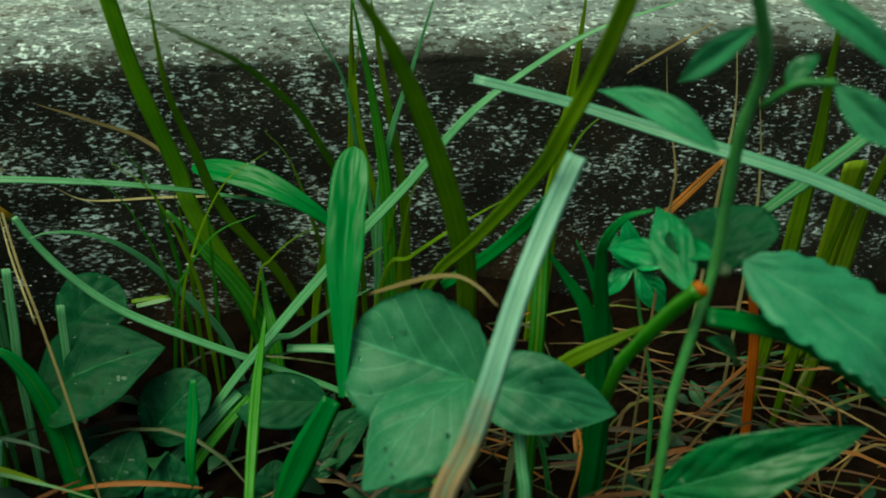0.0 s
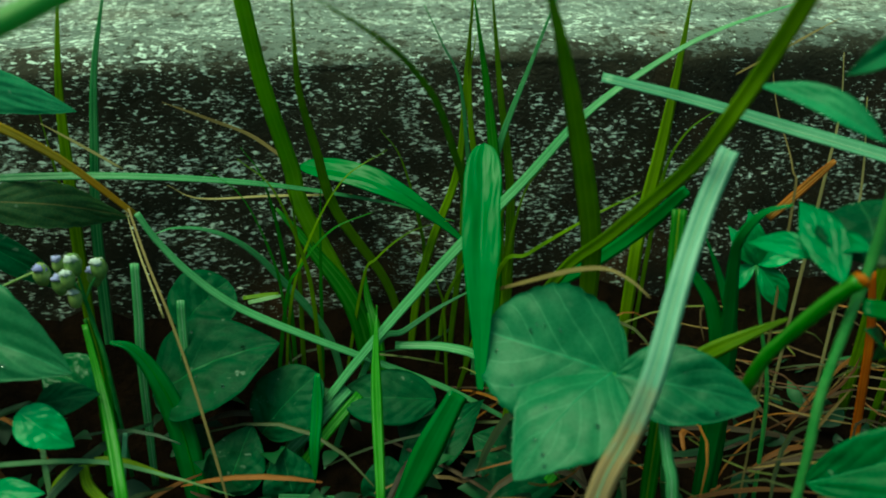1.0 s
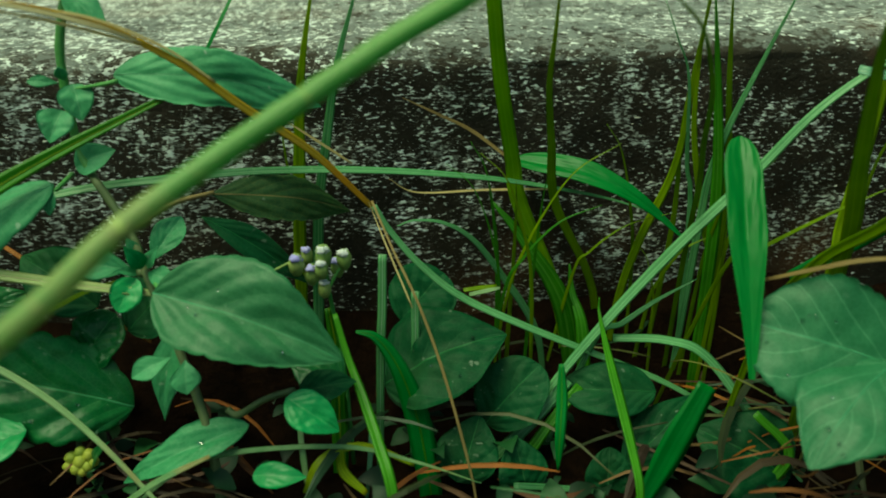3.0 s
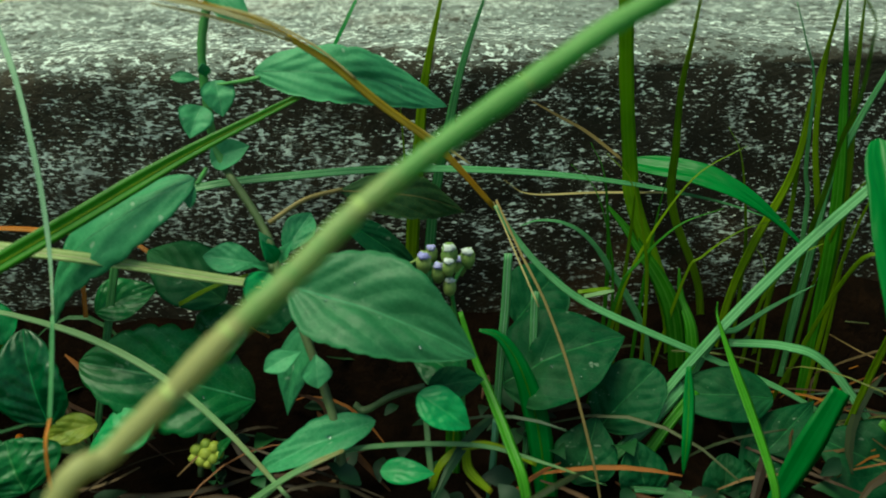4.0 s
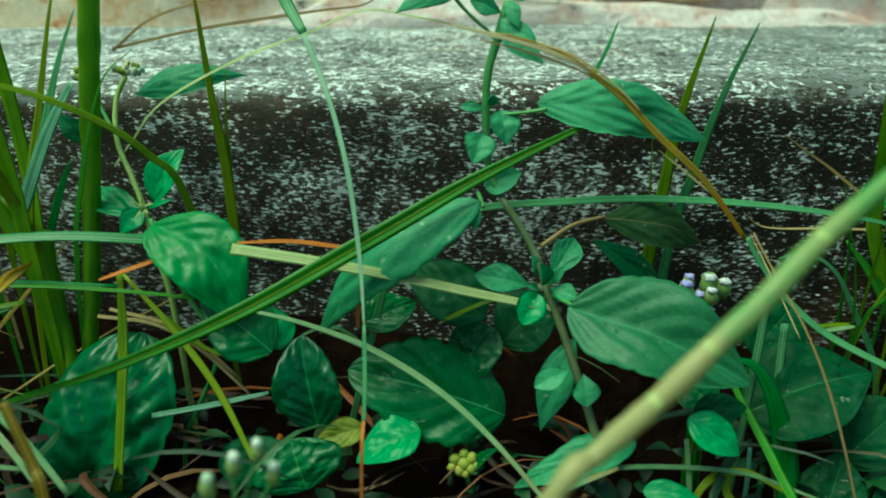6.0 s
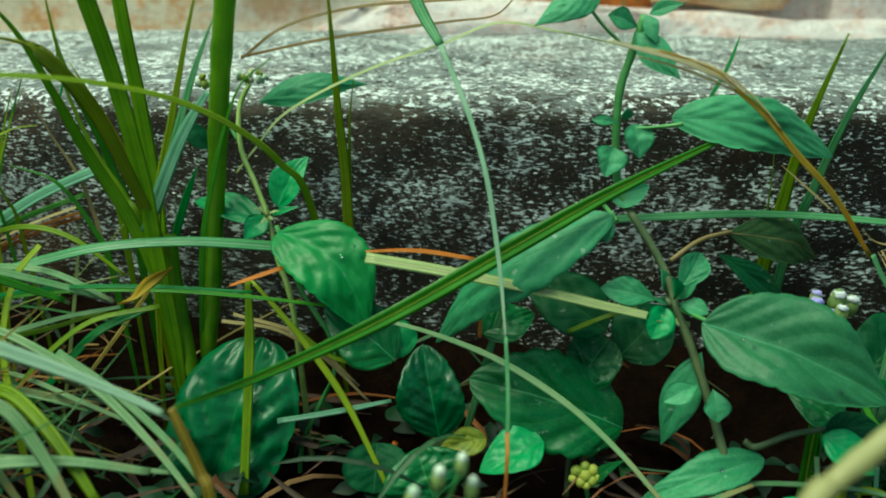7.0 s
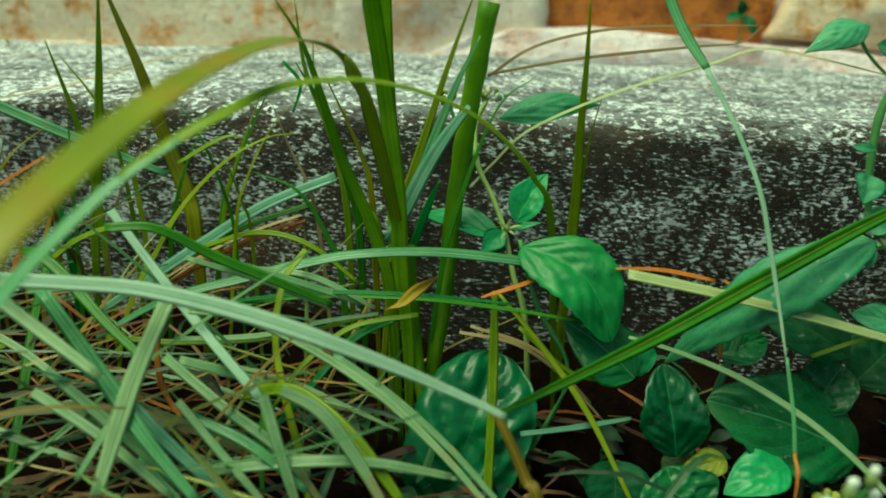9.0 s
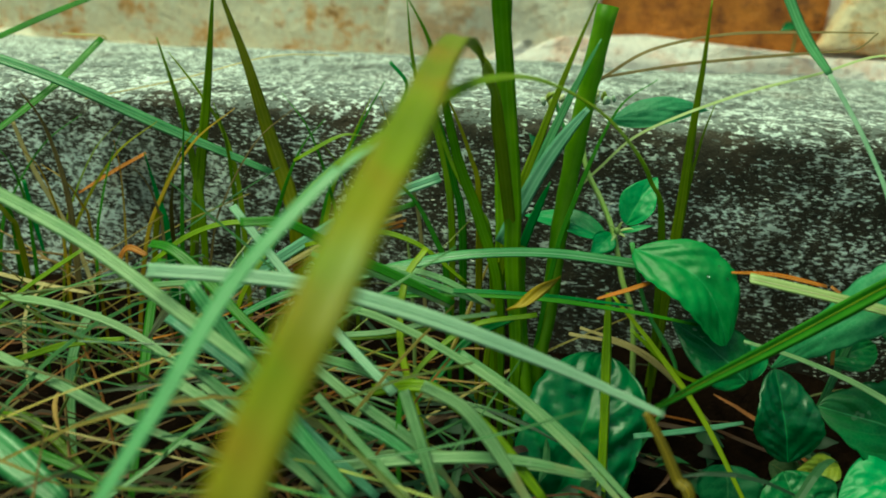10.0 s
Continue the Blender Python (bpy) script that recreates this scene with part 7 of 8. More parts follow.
tagged(blade(None, "lime", 0.0028, ((-0.2145, -0.0790, 0.0936), (-0.2205, -0.0880, 0.0832), (-0.2193, -0.1020, 0.0664), (-0.2122, -0.1140, 0.0503), (-0.2040, -0.1240, 0.0341), (-0.1980, -0.1320, 0.0193)), name='clipping', tip=0.9, root=0.9), "yellow-green grass blade lying across the heap of cut grass", "grass", "lying cut blades")
tagged(blade(None, "teal", 0.0057, ((-0.2175, -0.0180, 0.1073), (-0.2475, -0.0240, 0.0930), (-0.2755, -0.0300, 0.0733), (-0.3000, -0.0380, 0.0550), (-0.3217, -0.0460, 0.0392)), rib="teal", name='clipping', tip=0.6, root=0.9), "blue-green grass blade lying across the heap of cut grass", "grass", "lying cut blades")
tagged(blade(None, "green", 0.0033, ((-0.2283, -0.0180, 0.0935), (-0.2532, -0.0240, 0.0836), (-0.2783, -0.0300, 0.0709)), rib="green", name='clipping', tip=0.6, root=0.9), "green grass blade lying across the heap of cut grass", "grass", "lying cut blades")
tagged(blade(None, "straw", 0.0016, ((-0.2343, -0.0150, 0.0866), (-0.2523, -0.0200, 0.0796), (-0.2749, -0.0260, 0.0678), (-0.2954, -0.0340, 0.0538)), name='clipping', tip=0.6, root=0.9), "dry tan grass blade lying across the heap of cut grass", "grass", "lying cut blades")
tagged(blade(None, "rust", 0.0017, ((-0.2321, -0.0150, 0.0843), (-0.2524, -0.0200, 0.0771), (-0.2729, -0.0260, 0.0654), (-0.2957, -0.0340, 0.0513)), name='clipping', tip=0.6, root=0.9), "rust-brown grass blade lying across the heap of cut grass", "grass", "lying cut blades")
tagged(blade(None, "straw", 0.0017, ((-0.2371, -0.0150, 0.0830), (-0.2524, -0.0200, 0.0762), (-0.2779, -0.0260, 0.0641), (-0.2957, -0.0340, 0.0504)), name='clipping', tip=0.6, root=0.9), "dry tan grass blade lying across the heap of cut grass", "grass", "lying cut blades")
tagged(blade(None, "rust", 0.0017, ((-0.2333, -0.0150, 0.0817), (-0.2525, -0.0200, 0.0745), (-0.2742, -0.0260, 0.0628), (-0.2959, -0.0340, 0.0486)), name='clipping', tip=0.6, root=0.9), "rust-brown grass blade lying across the heap of cut grass", "grass", "lying cut blades")
tagged(blade(None, "olive", 0.0024, ((-0.2734, -0.0400, 0.0749), (-0.2461, -0.0420, 0.0855), (-0.2227, -0.0440, 0.0831), (-0.1992, -0.0480, 0.0691)), name='clipping', tip=0.6, root=0.9), "olive grass blade lying across the heap of cut grass", "grass", "lying cut blades")
tagged(blade(None, "olive", 0.0028, ((-0.3357, -0.0600, 0.0657), (-0.3184, -0.0600, 0.0803), (-0.3000, -0.0600, 0.0883), (-0.2791, -0.0620, 0.0897)), name='clipping', tip=0.6, root=0.9), "olive grass blade lying across the heap of cut grass", "grass", "lying cut blades")
tagged(blade(None, "deep", 0.0017, ((-0.2640, -0.0820, 0.0642), (-0.2143, -0.0840, 0.0775), (-0.1723, -0.0840, 0.0817), (-0.1337, -0.0800, 0.0804)), name='clipping', tip=0.6, root=0.9), "deep green grass blade lying across the heap of cut grass", "grass", "lying cut blades")
tagged(blade(None, "cut", 0.0024, ((-0.2359, -0.1400, 0.0343), (-0.2059, -0.1400, 0.0431), (-0.1681, -0.1380, 0.0421), (-0.1458, -0.1340, 0.0381)), name='clipping', tip=0.6, root=0.9), "pale green grass blade lying across the heap of cut grass", "grass", "lying cut blades")
tagged(blade(None, "cut", 0.0039, ((-0.2536, -0.1200, 0.0638), (-0.2282, -0.1320, 0.0542), (-0.2050, -0.1420, 0.0464), (-0.1894, -0.1500, 0.0345)), rib="cut", name='clipping', tip=0.6, root=0.9), "pale straw-green grass blade lying across the heap of cut grass", "grass", "lying cut blades")
tagged(blade(None, "teal", 0.0046, ((-0.2950, -0.1300, 0.0763), (-0.2613, -0.1420, 0.0631), (-0.2380, -0.1520, 0.0511), (-0.2149, -0.1600, 0.0384)), rib="teal", name='clipping', tip=0.6, root=0.9), "blue-green grass blade lying across the heap of cut grass", "grass", "lying cut blades")
tagged(blade(None, "cut", 0.0035, ((-0.2829, -0.1500, 0.0632), (-0.2564, -0.1580, 0.0549), (-0.2314, -0.1660, 0.0429)), rib="cut", name='clipping', tip=0.6, root=0.9), "pale straw-green grass blade lying across the heap of cut grass", "grass", "lying cut blades")
tagged(blade(None, "rust", 0.0022, ((-0.2611, -0.1100, 0.0670), (-0.2592, -0.1120, 0.0484), (-0.2496, -0.1160, 0.0356)), name='clipping', tip=0.6, root=0.9), "rust-brown grass blade lying across the heap of cut grass", "grass", "lying cut blades")
tagged(blade(None, "green", 0.0019, ((-0.2137, -0.1320, 0.0607), (-0.2123, -0.1400, 0.0463), (-0.2095, -0.1480, 0.0302)), name='clipping', tip=0.6, root=0.9), "green grass blade lying across the heap of cut grass", "grass", "lying cut blades")
tagged(blade(None, "cut", 0.0019, ((-0.2361, -0.1000, 0.0516), (-0.2163, -0.1000, 0.0490), (-0.1933, -0.1040, 0.0430), (-0.1708, -0.1080, 0.0373)), name='clipping', tip=0.6, root=0.9), "pale straw-green grass blade lying across the heap of cut grass", "grass", "lying cut blades")
tagged(blade(None, "olive", 0.0025, ((-0.2914, -0.0900, 0.0527), (-0.2597, -0.0880, 0.0531), (-0.2210, -0.0860, 0.0593), (-0.1909, -0.0800, 0.0685)), name='clipping', tip=0.6, root=0.9), "olive green grass blade lying across the heap of cut grass", "grass", "lying cut blades")
tagged(blade(None, "deep", 0.0035, ((-0.1782, -0.0760, 0.0679), (-0.1938, -0.0860, 0.0612), (-0.2076, -0.1000, 0.0451), (-0.2184, -0.1080, 0.0314)), rib="deep", name='clipping', tip=0.6, root=0.9), "deep green grass blade lying across the heap of cut grass", "grass", "lying cut blades")
tagged(blade(None, "cut", 0.0040, ((-0.2483, -0.1200, 0.0632), (-0.2313, -0.1160, 0.0580), (-0.2141, -0.1080, 0.0480), (-0.1897, -0.0980, 0.0374)), rib="cut", name='clipping', tip=0.6, root=0.9), "pale straw-green grass blade lying across the heap of cut grass", "grass", "lying cut blades")
tagged(blade(None, "cut", 0.0032, ((-0.2484, -0.1100, 0.0779), (-0.2306, -0.1060, 0.0753), (-0.2056, -0.1080, 0.0673), (-0.1775, -0.1180, 0.0575), (-0.1540, -0.1300, 0.0452), (-0.1354, -0.1420, 0.0338)), rib="cut", name='clipping', tip=0.6, root=0.9), "pale straw-green grass blade lying across the heap of cut grass", "grass", "lying cut blades")
tagged(blade(None, "cut", 0.0044, ((-0.2058, -0.1400, 0.0680), (-0.1913, -0.1440, 0.0637), (-0.1787, -0.1500, 0.0525), (-0.1672, -0.1580, 0.0410)), rib="cut", name='clipping', tip=0.6, root=0.9), "pale straw-green grass blade lying across the heap of cut grass", "grass", "lying cut blades")
tagged(blade(None, "cut", 0.0039, ((-0.2280, -0.1500, 0.0408), (-0.1985, -0.1480, 0.0473), (-0.1736, -0.1460, 0.0491), (-0.1490, -0.1440, 0.0460)), rib="cut", name='clipping', tip=0.6, root=0.9), "pale green grass blade lying across the heap of cut grass", "grass", "lying cut blades")
tagged(blade(None, "pale", 0.0036, ((-0.2361, -0.1400, 0.0545), (-0.2141, -0.1460, 0.0502), (-0.1937, -0.1520, 0.0397)), rib="pale", name='clipping', tip=0.6, root=0.9), "pale green grass blade lying across the heap of cut grass", "grass", "lying cut blades")
tagged(blade(None, "cut", 0.0039, ((-0.2117, -0.1400, 0.0654), (-0.2043, -0.1480, 0.0526), (-0.1956, -0.1560, 0.0362)), rib="cut", name='clipping', tip=0.6, root=0.9), "pale straw-green grass blade lying across the heap of cut grass", "grass", "lying cut blades")
tagged(blade(None, "cut", 0.0028, ((-0.2476, -0.0760, 0.0815), (-0.2135, -0.0800, 0.0835), (-0.1860, -0.0840, 0.0746)), name='clipping', tip=0.6, root=0.9), "pale straw-green grass blade lying across the heap of cut grass", "grass", "lying cut blades")
tagged(blade(None, "cut", 0.0025, ((-0.2611, -0.0900, 0.0553), (-0.2301, -0.0880, 0.0595), (-0.2044, -0.0840, 0.0670), (-0.1848, -0.0820, 0.0714)), name='clipping', tip=0.6, root=0.9), "pale green grass blade lying across the heap of cut grass", "grass", "lying cut blades")
tagged(blade(None, "olive", 0.0024, ((-0.1693, -0.0820, 0.0727), (-0.1937, -0.0880, 0.0675), (-0.2099, -0.0980, 0.0545), (-0.2181, -0.1100, 0.0416)), name='clipping', tip=0.6, root=0.9), "olive grass blade lying across the heap of cut grass", "grass", "lying cut blades")
tagged(blade(None, "green", 0.0020, ((-0.2577, -0.0860, 0.0646), (-0.2180, -0.0820, 0.0745), (-0.1741, -0.0800, 0.0785), (-0.1357, -0.0760, 0.0764), (-0.1057, -0.0700, 0.0718)), name='clipping', tip=0.6, root=0.9), "green grass blade lying across the heap of cut grass", "grass", "lying cut blades")
tagged(blade(None, "olive", 0.0040, ((-0.1410, -0.0630, 0.0782), (-0.1391, -0.0700, 0.0559), (-0.1374, -0.0820, 0.0319), (-0.1357, -0.0980, 0.0009)), rib="olive", name='clipping', root=0.6, tip=0.9), "olive green grass blade lying across the heap of cut grass", "grass", "lying cut blades")
tagged(blade(None, "lime", 0.0028, ((-0.1396, -0.0630, 0.0776), (-0.1189, -0.0700, 0.0577), (-0.0988, -0.0800, 0.0358), (-0.0781, -0.0960, 0.0057)), name='clipping', root=0.5, tip=0.6), "yellow-green grass blade lying across the heap of cut grass", "grass", "lying cut blades")
tagged(blade(None, "straw", 0.0016, ((-0.1539, -0.0600, 0.0568), (-0.1301, -0.0600, 0.0542), (-0.1107, -0.0620, 0.0438), (-0.0907, -0.0660, 0.0264)), name='clipping', tip=0.6, root=0.9), "dry tan grass blade lying across the heap of cut grass", "grass", "lying cut blades")
tagged(blade(None, "straw", 0.0016, ((-0.1496, -0.0580, 0.0593), (-0.1210, -0.0580, 0.0513), (-0.0961, -0.0620, 0.0317)), name='clipping', tip=0.6, root=0.9), "dry tan grass blade lying across the heap of cut grass", "grass", "lying cut blades")
tagged(blade(None, "olive", 0.0020, ((-0.1297, -0.0620, 0.0629), (-0.1055, -0.0660, 0.0465), (-0.0823, -0.0660, 0.0460)), name='clipping', tip=0.6, root=0.9), "olive grass blade lying across the heap of cut grass", "grass", "lying cut blades")
tagged(blade(None, "teal", 0.0024, ((-0.1252, -0.0840, 0.0266), (-0.1032, -0.0800, 0.0301), (-0.0811, -0.0740, 0.0335)), name='clipping', tip=0.6, root=0.9), "blue-green grass blade lying across the heap of cut grass", "grass", "lying cut blades")
tagged(blade(None, "rust", 0.0018, ((-0.0472, -0.0600, 0.0573), (-0.0479, -0.0560, 0.0699), (-0.0486, -0.0540, 0.0762)), name='clipping', tip=0.6, root=0.9), "rust-brown grass blade lying across the heap of cut grass", "grass", "lying cut blades")
tagged(blade(None, "rust", 0.0019, ((-0.0426, -0.0300, 0.0808), (-0.0258, -0.0360, 0.0710), (-0.0031, -0.0400, 0.0526), (0.0180, -0.0440, 0.0391)), name='clipping', tip=0.6, root=0.9), "rust-brown grass blade lying across the heap of cut grass", "grass", "lying cut blades")
tagged(blade(None, "olive", 0.0019, ((-0.0120, -0.0600, 0.0627), (0.0015, -0.0600, 0.0702), (0.0143, -0.0580, 0.0742)), name='clipping', tip=0.6, root=0.9), "olive green grass blade lying across the heap of cut grass", "grass", "lying cut blades")
tagged(blade(None, "cut", 0.0022, ((0.0191, -0.1120, 0.0123), (0.0351, -0.1120, 0.0247), (0.0525, -0.1080, 0.0314)), name='clipping', tip=0.6, root=0.9), "pale straw-green grass blade lying across the heap of cut grass", "grass", "lying cut blades")
tagged(blade(None, "lime", 0.0038, ((0.0957, -0.0960, 0.0225), (0.0971, -0.0980, 0.0139), (0.1054, -0.1020, 0.0069)), rib="lime", name='clipping', tip=0.6, root=0.9), "yellow-green grass blade lying across the heap of cut grass", "grass", "lying cut blades")
tagged(blade(None, "cut", 0.0022, ((0.0811, -0.0900, 0.0329), (0.0827, -0.0960, 0.0173), (0.0844, -0.1000, 0.0024)), name='clipping', tip=0.6, root=0.9), "pale green grass blade lying across the heap of cut grass", "grass", "lying cut blades")
tagged(blade(None, "teal", 0.0020, ((0.1076, -0.0840, 0.0264), (0.1067, -0.0900, 0.0127), (0.1052, -0.0940, -0.0027)), name='clipping', tip=0.6, root=0.9), "blue-green grass blade lying across the heap of cut grass", "grass", "lying cut blades")
tagged(blade(None, "olive", 0.0021, ((0.1469, -0.0360, 0.0560), (0.1614, -0.0340, 0.0569)), name='clipping', tip=0.6, root=0.9), "olive green grass blade lying across the heap of cut grass", "grass", "lying cut blades")
tagged(blade(None, "cut", 0.0019, ((0.1492, -0.0380, 0.0549), (0.1625, -0.0360, 0.0568)), name='clipping', tip=0.6, root=0.9), "pale green grass blade lying across the heap of cut grass", "grass", "lying cut blades")
tagged(blade(None, "lime", 0.0030, ((0.0832, -0.1000, 0.0064), (0.0868, -0.0980, 0.0168), (0.0947, -0.0940, 0.0208), (0.1068, -0.0920, 0.0200), (0.1233, -0.0920, 0.0112)), name='clipping', tip=0.6, root=0.9), "yellow-green grass blade lying across the heap of cut grass", "grass", "lying cut blades")
tagged(blade(None, "pale", 0.0028, ((0.1623, -0.0920, -0.0012), (0.1802, -0.0920, -0.0033), (0.1979, -0.0940, -0.0047)), name='clipping', tip=0.6, root=0.9), "pale green grass blade lying across the heap of cut grass", "grass", "lying cut blades")
tagged(blade(None, "cut", 0.0048, ((-0.3705, -0.1200, 0.1147), (-0.3544, -0.1260, 0.1110), (-0.3182, -0.1380, 0.1022), (-0.2848, -0.1500, 0.0899), (-0.2544, -0.1600, 0.0776)), rib="cut", name='clipping', tip=0.6, root=0.9), "pale green grass blade lying across the heap of cut grass", "grass", "lying cut blades")
tagged(blade(None, "pale", 0.0052, ((-0.4284, -0.0260, 0.1435), (-0.3928, -0.0240, 0.1341), (-0.3444, -0.0200, 0.1164), (-0.2972, -0.0160, 0.1006)), rib="pale", name='clipping', tip=0.6, root=0.9), "pale green grass blade lying across the heap of cut grass", "grass", "lying cut blades")
tagged(blade(None, "green", 0.0048, ((-0.3856, 0.0000, 0.1527), (-0.3981, -0.0200, 0.1319), (-0.4139, -0.0400, 0.1131), (-0.4237, -0.0500, 0.1032)), rib="green", name='clipping', tip=0.6, root=0.9), "green grass blade lying across the heap of cut grass", "grass", "lying cut blades")
tagged(blade(None, "green", 0.0039, ((-0.3458, -0.0700, 0.1759), (-0.3619, -0.0740, 0.1681), (-0.3813, -0.0800, 0.1576), (-0.3974, -0.0840, 0.1493)), rib="green", name='clipping', tip=0.6, root=0.9), "green grass blade lying across the heap of cut grass", "grass", "lying cut blades")
tagged(blade(None, "cut", 0.0042, ((-0.3493, -0.0780, 0.0465), (-0.3548, -0.0800, 0.0448), (-0.3538, -0.0940, 0.0327), (-0.3463, -0.1100, 0.0118), (-0.3330, -0.1300, -0.0057)), rib="cut", name='clipping', tip=0.6, root=0.9), "pale straw-green grass blade lying across the heap of cut grass", "grass", "lying cut blades")
tagged(blade(None, "green", 0.0047, ((-0.3255, -0.0700, 0.0725), (-0.3243, -0.0840, 0.0550), (-0.3161, -0.1100, 0.0315), (-0.3064, -0.1400, 0.0062)), rib="green", name='clipping', tip=0.6, root=0.9), "green grass blade lying across the heap of cut grass", "grass", "lying cut blades")
tagged(blade(None, "green", 0.0042, ((-0.3157, -0.1000, 0.0899), (-0.3052, -0.1060, 0.0914), (-0.2921, -0.1120, 0.0864), (-0.2738, -0.1220, 0.0766), (-0.2571, -0.1300, 0.0687)), rib="green", name='clipping', tip=0.6, root=0.9), "green grass blade lying across the heap of cut grass", "grass", "lying cut blades")
tagged(blade(None, "cut", 0.0026, ((-0.3226, -0.0900, 0.0686), (-0.2896, -0.0920, 0.0753), (-0.2574, -0.0960, 0.0800)), name='clipping', tip=0.6, root=0.9), "pale green grass blade lying across the heap of cut grass", "grass", "lying cut blades")
tagged(blade(None, "rust", 0.0034, ((-0.3632, -0.0400, 0.0514), (-0.3550, -0.0440, 0.0649), (-0.3436, -0.0480, 0.0644)), name='clipping', tip=0.6, root=0.9), "rust-brown grass blade lying across the heap of cut grass", "grass", "lying cut blades")
tagged(blade(None, "pale", 0.0105, ((-0.3451, -0.1650, 0.0499), (-0.3310, -0.1700, 0.0441), (-0.3055, -0.1800, 0.0361)), rib="pale", name='clipping', tip=0.6, root=0.9), "pale green grass blade lying across the heap of cut grass", "grass", "lying cut blades")
tagged(blade(None, "cut", 0.0037, ((-0.3740, -0.1200, 0.0499), (-0.3333, -0.1300, 0.0424), (-0.3074, -0.1360, 0.0365), (-0.2704, -0.1420, 0.0321)), rib="cut", name='clipping', tip=0.6, root=0.9), "pale straw-green grass blade lying across the heap of cut grass", "grass", "lying cut blades")
tagged(blade(None, "olive", 0.0022, ((-0.3657, -0.0600, 0.0689), (-0.3839, -0.0700, 0.0544), (-0.3989, -0.0800, 0.0408)), name='clipping', tip=0.6, root=0.9), "olive green grass blade lying across the heap of cut grass", "grass", "lying cut blades")
tagged(blade(None, "cut", 0.0033, ((-0.3872, -0.1000, 0.0606), (-0.3520, -0.1040, 0.0621), (-0.3144, -0.1120, 0.0567), (-0.2689, -0.1300, 0.0406)), rib="cut", name='clipping', tip=0.6, root=0.9), "pale straw-green grass blade lying across the heap of cut grass", "grass", "lying cut blades")
tagged(blade(None, "green", 0.0034, ((-0.3542, -0.1500, 0.0330), (-0.3315, -0.1540, 0.0325), (-0.3010, -0.1600, 0.0285)), rib="green", name='clipping', tip=0.6, root=0.9), "green grass blade lying across the heap of cut grass", "grass", "lying cut blades")
tagged(blade(None, "cut", 0.0039, ((-0.2844, -0.1400, 0.0656), (-0.2597, -0.1500, 0.0560), (-0.2345, -0.1600, 0.0457), (-0.2221, -0.1660, 0.0398)), rib="cut", name='clipping', tip=0.6, root=0.9), "pale green grass blade lying across the heap of cut grass", "grass", "lying cut blades")
tagged(blade(None, "pale", 0.0032, ((-0.2459, -0.1580, 0.0487), (-0.2314, -0.1640, 0.0408), (-0.2250, -0.1680, 0.0367)), rib="pale", name='clipping', tip=0.6, root=0.9), "pale green grass blade lying across the heap of cut grass", "grass", "lying cut blades")
tagged(blade(None, "cut", 0.0029, ((-0.2403, -0.1400, 0.0594), (-0.2226, -0.1500, 0.0492), (-0.2039, -0.1600, 0.0384)), name='clipping', tip=0.6, root=0.9), "pale straw-green grass blade lying across the heap of cut grass", "grass", "lying cut blades")
tagged(blade(None, "olive", 0.0037, ((-0.3682, -0.1200, 0.0208), (-0.3539, -0.1240, 0.0241), (-0.3340, -0.1320, 0.0177), (-0.3161, -0.1420, 0.0084)), rib="olive", name='clipping', tip=0.6, root=0.9), "olive grass blade lying across the heap of cut grass", "grass", "lying cut blades")
tagged(blade(None, "olive", 0.0030, ((-0.3760, -0.1000, 0.0326), (-0.3526, -0.0980, 0.0424), (-0.3299, -0.0960, 0.0471)), name='clipping', tip=0.6, root=0.9), "olive grass blade lying across the heap of cut grass", "grass", "lying cut blades")
tagged(blade(None, "straw", 0.0020, ((-0.3921, -0.0500, 0.0458), (-0.3964, -0.0600, 0.0325), (-0.3843, -0.0800, 0.0075)), name='clipping', tip=0.6, root=0.9), "dry tan grass blade lying across the heap of cut grass", "grass", "lying cut blades")
tagged(blade(None, "straw", 0.0021, ((-0.4270, -0.0400, 0.0434), (-0.4018, -0.0440, 0.0423), (-0.3705, -0.0500, 0.0430)), name='clipping', tip=0.6, root=0.9), "dry tan grass blade lying across the heap of cut grass", "grass", "lying cut blades")
tagged(blade(None, "straw", 0.0021, ((-0.4220, -0.0200, 0.1137), (-0.4103, -0.0240, 0.0914), (-0.3892, -0.0300, 0.0618), (-0.3761, -0.0380, 0.0404)), name='clipping', tip=0.6, root=0.9), "dry tan grass blade lying across the heap of cut grass", "grass", "lying cut blades")
tagged(blade(None, "straw", 0.0021, ((-0.3843, -0.0340, 0.0580), (-0.3761, -0.0380, 0.0404), (-0.3790, -0.0400, 0.0437)), name='clipping', tip=0.6, root=0.9), "dry tan grass blade lying across the heap of cut grass", "grass", "lying cut blades")
tagged(blade(None, "deep", 0.0025, ((-0.4228, -0.0140, 0.0827), (-0.4175, -0.0160, 0.0629), (-0.4106, -0.0200, 0.0442)), name='clipping', tip=0.6, root=0.9), "deep green grass blade lying across the heap of cut grass", "grass", "lying cut blades")
tagged(blade(None, "rust", 0.0029, ((-0.3650, -0.0030, 0.0997), (-0.3820, -0.0040, 0.0887), (-0.3994, -0.0060, 0.0764)), name='clipping', tip=0.6, root=0.9), "rust-brown grass blade lying across the heap of cut grass", "grass", "lying cut blades")
tagged(blade(None, "cut", 0.0031, ((-0.2522, -0.1250, 0.0831), (-0.2535, -0.1400, 0.0715), (-0.2541, -0.1550, 0.0608), (-0.2587, -0.1700, 0.0480)), name='clipping', tip=0.5, root=0.9), "pale straw-green grass blade lying across the heap of cut grass", "grass", "lying cut blades")
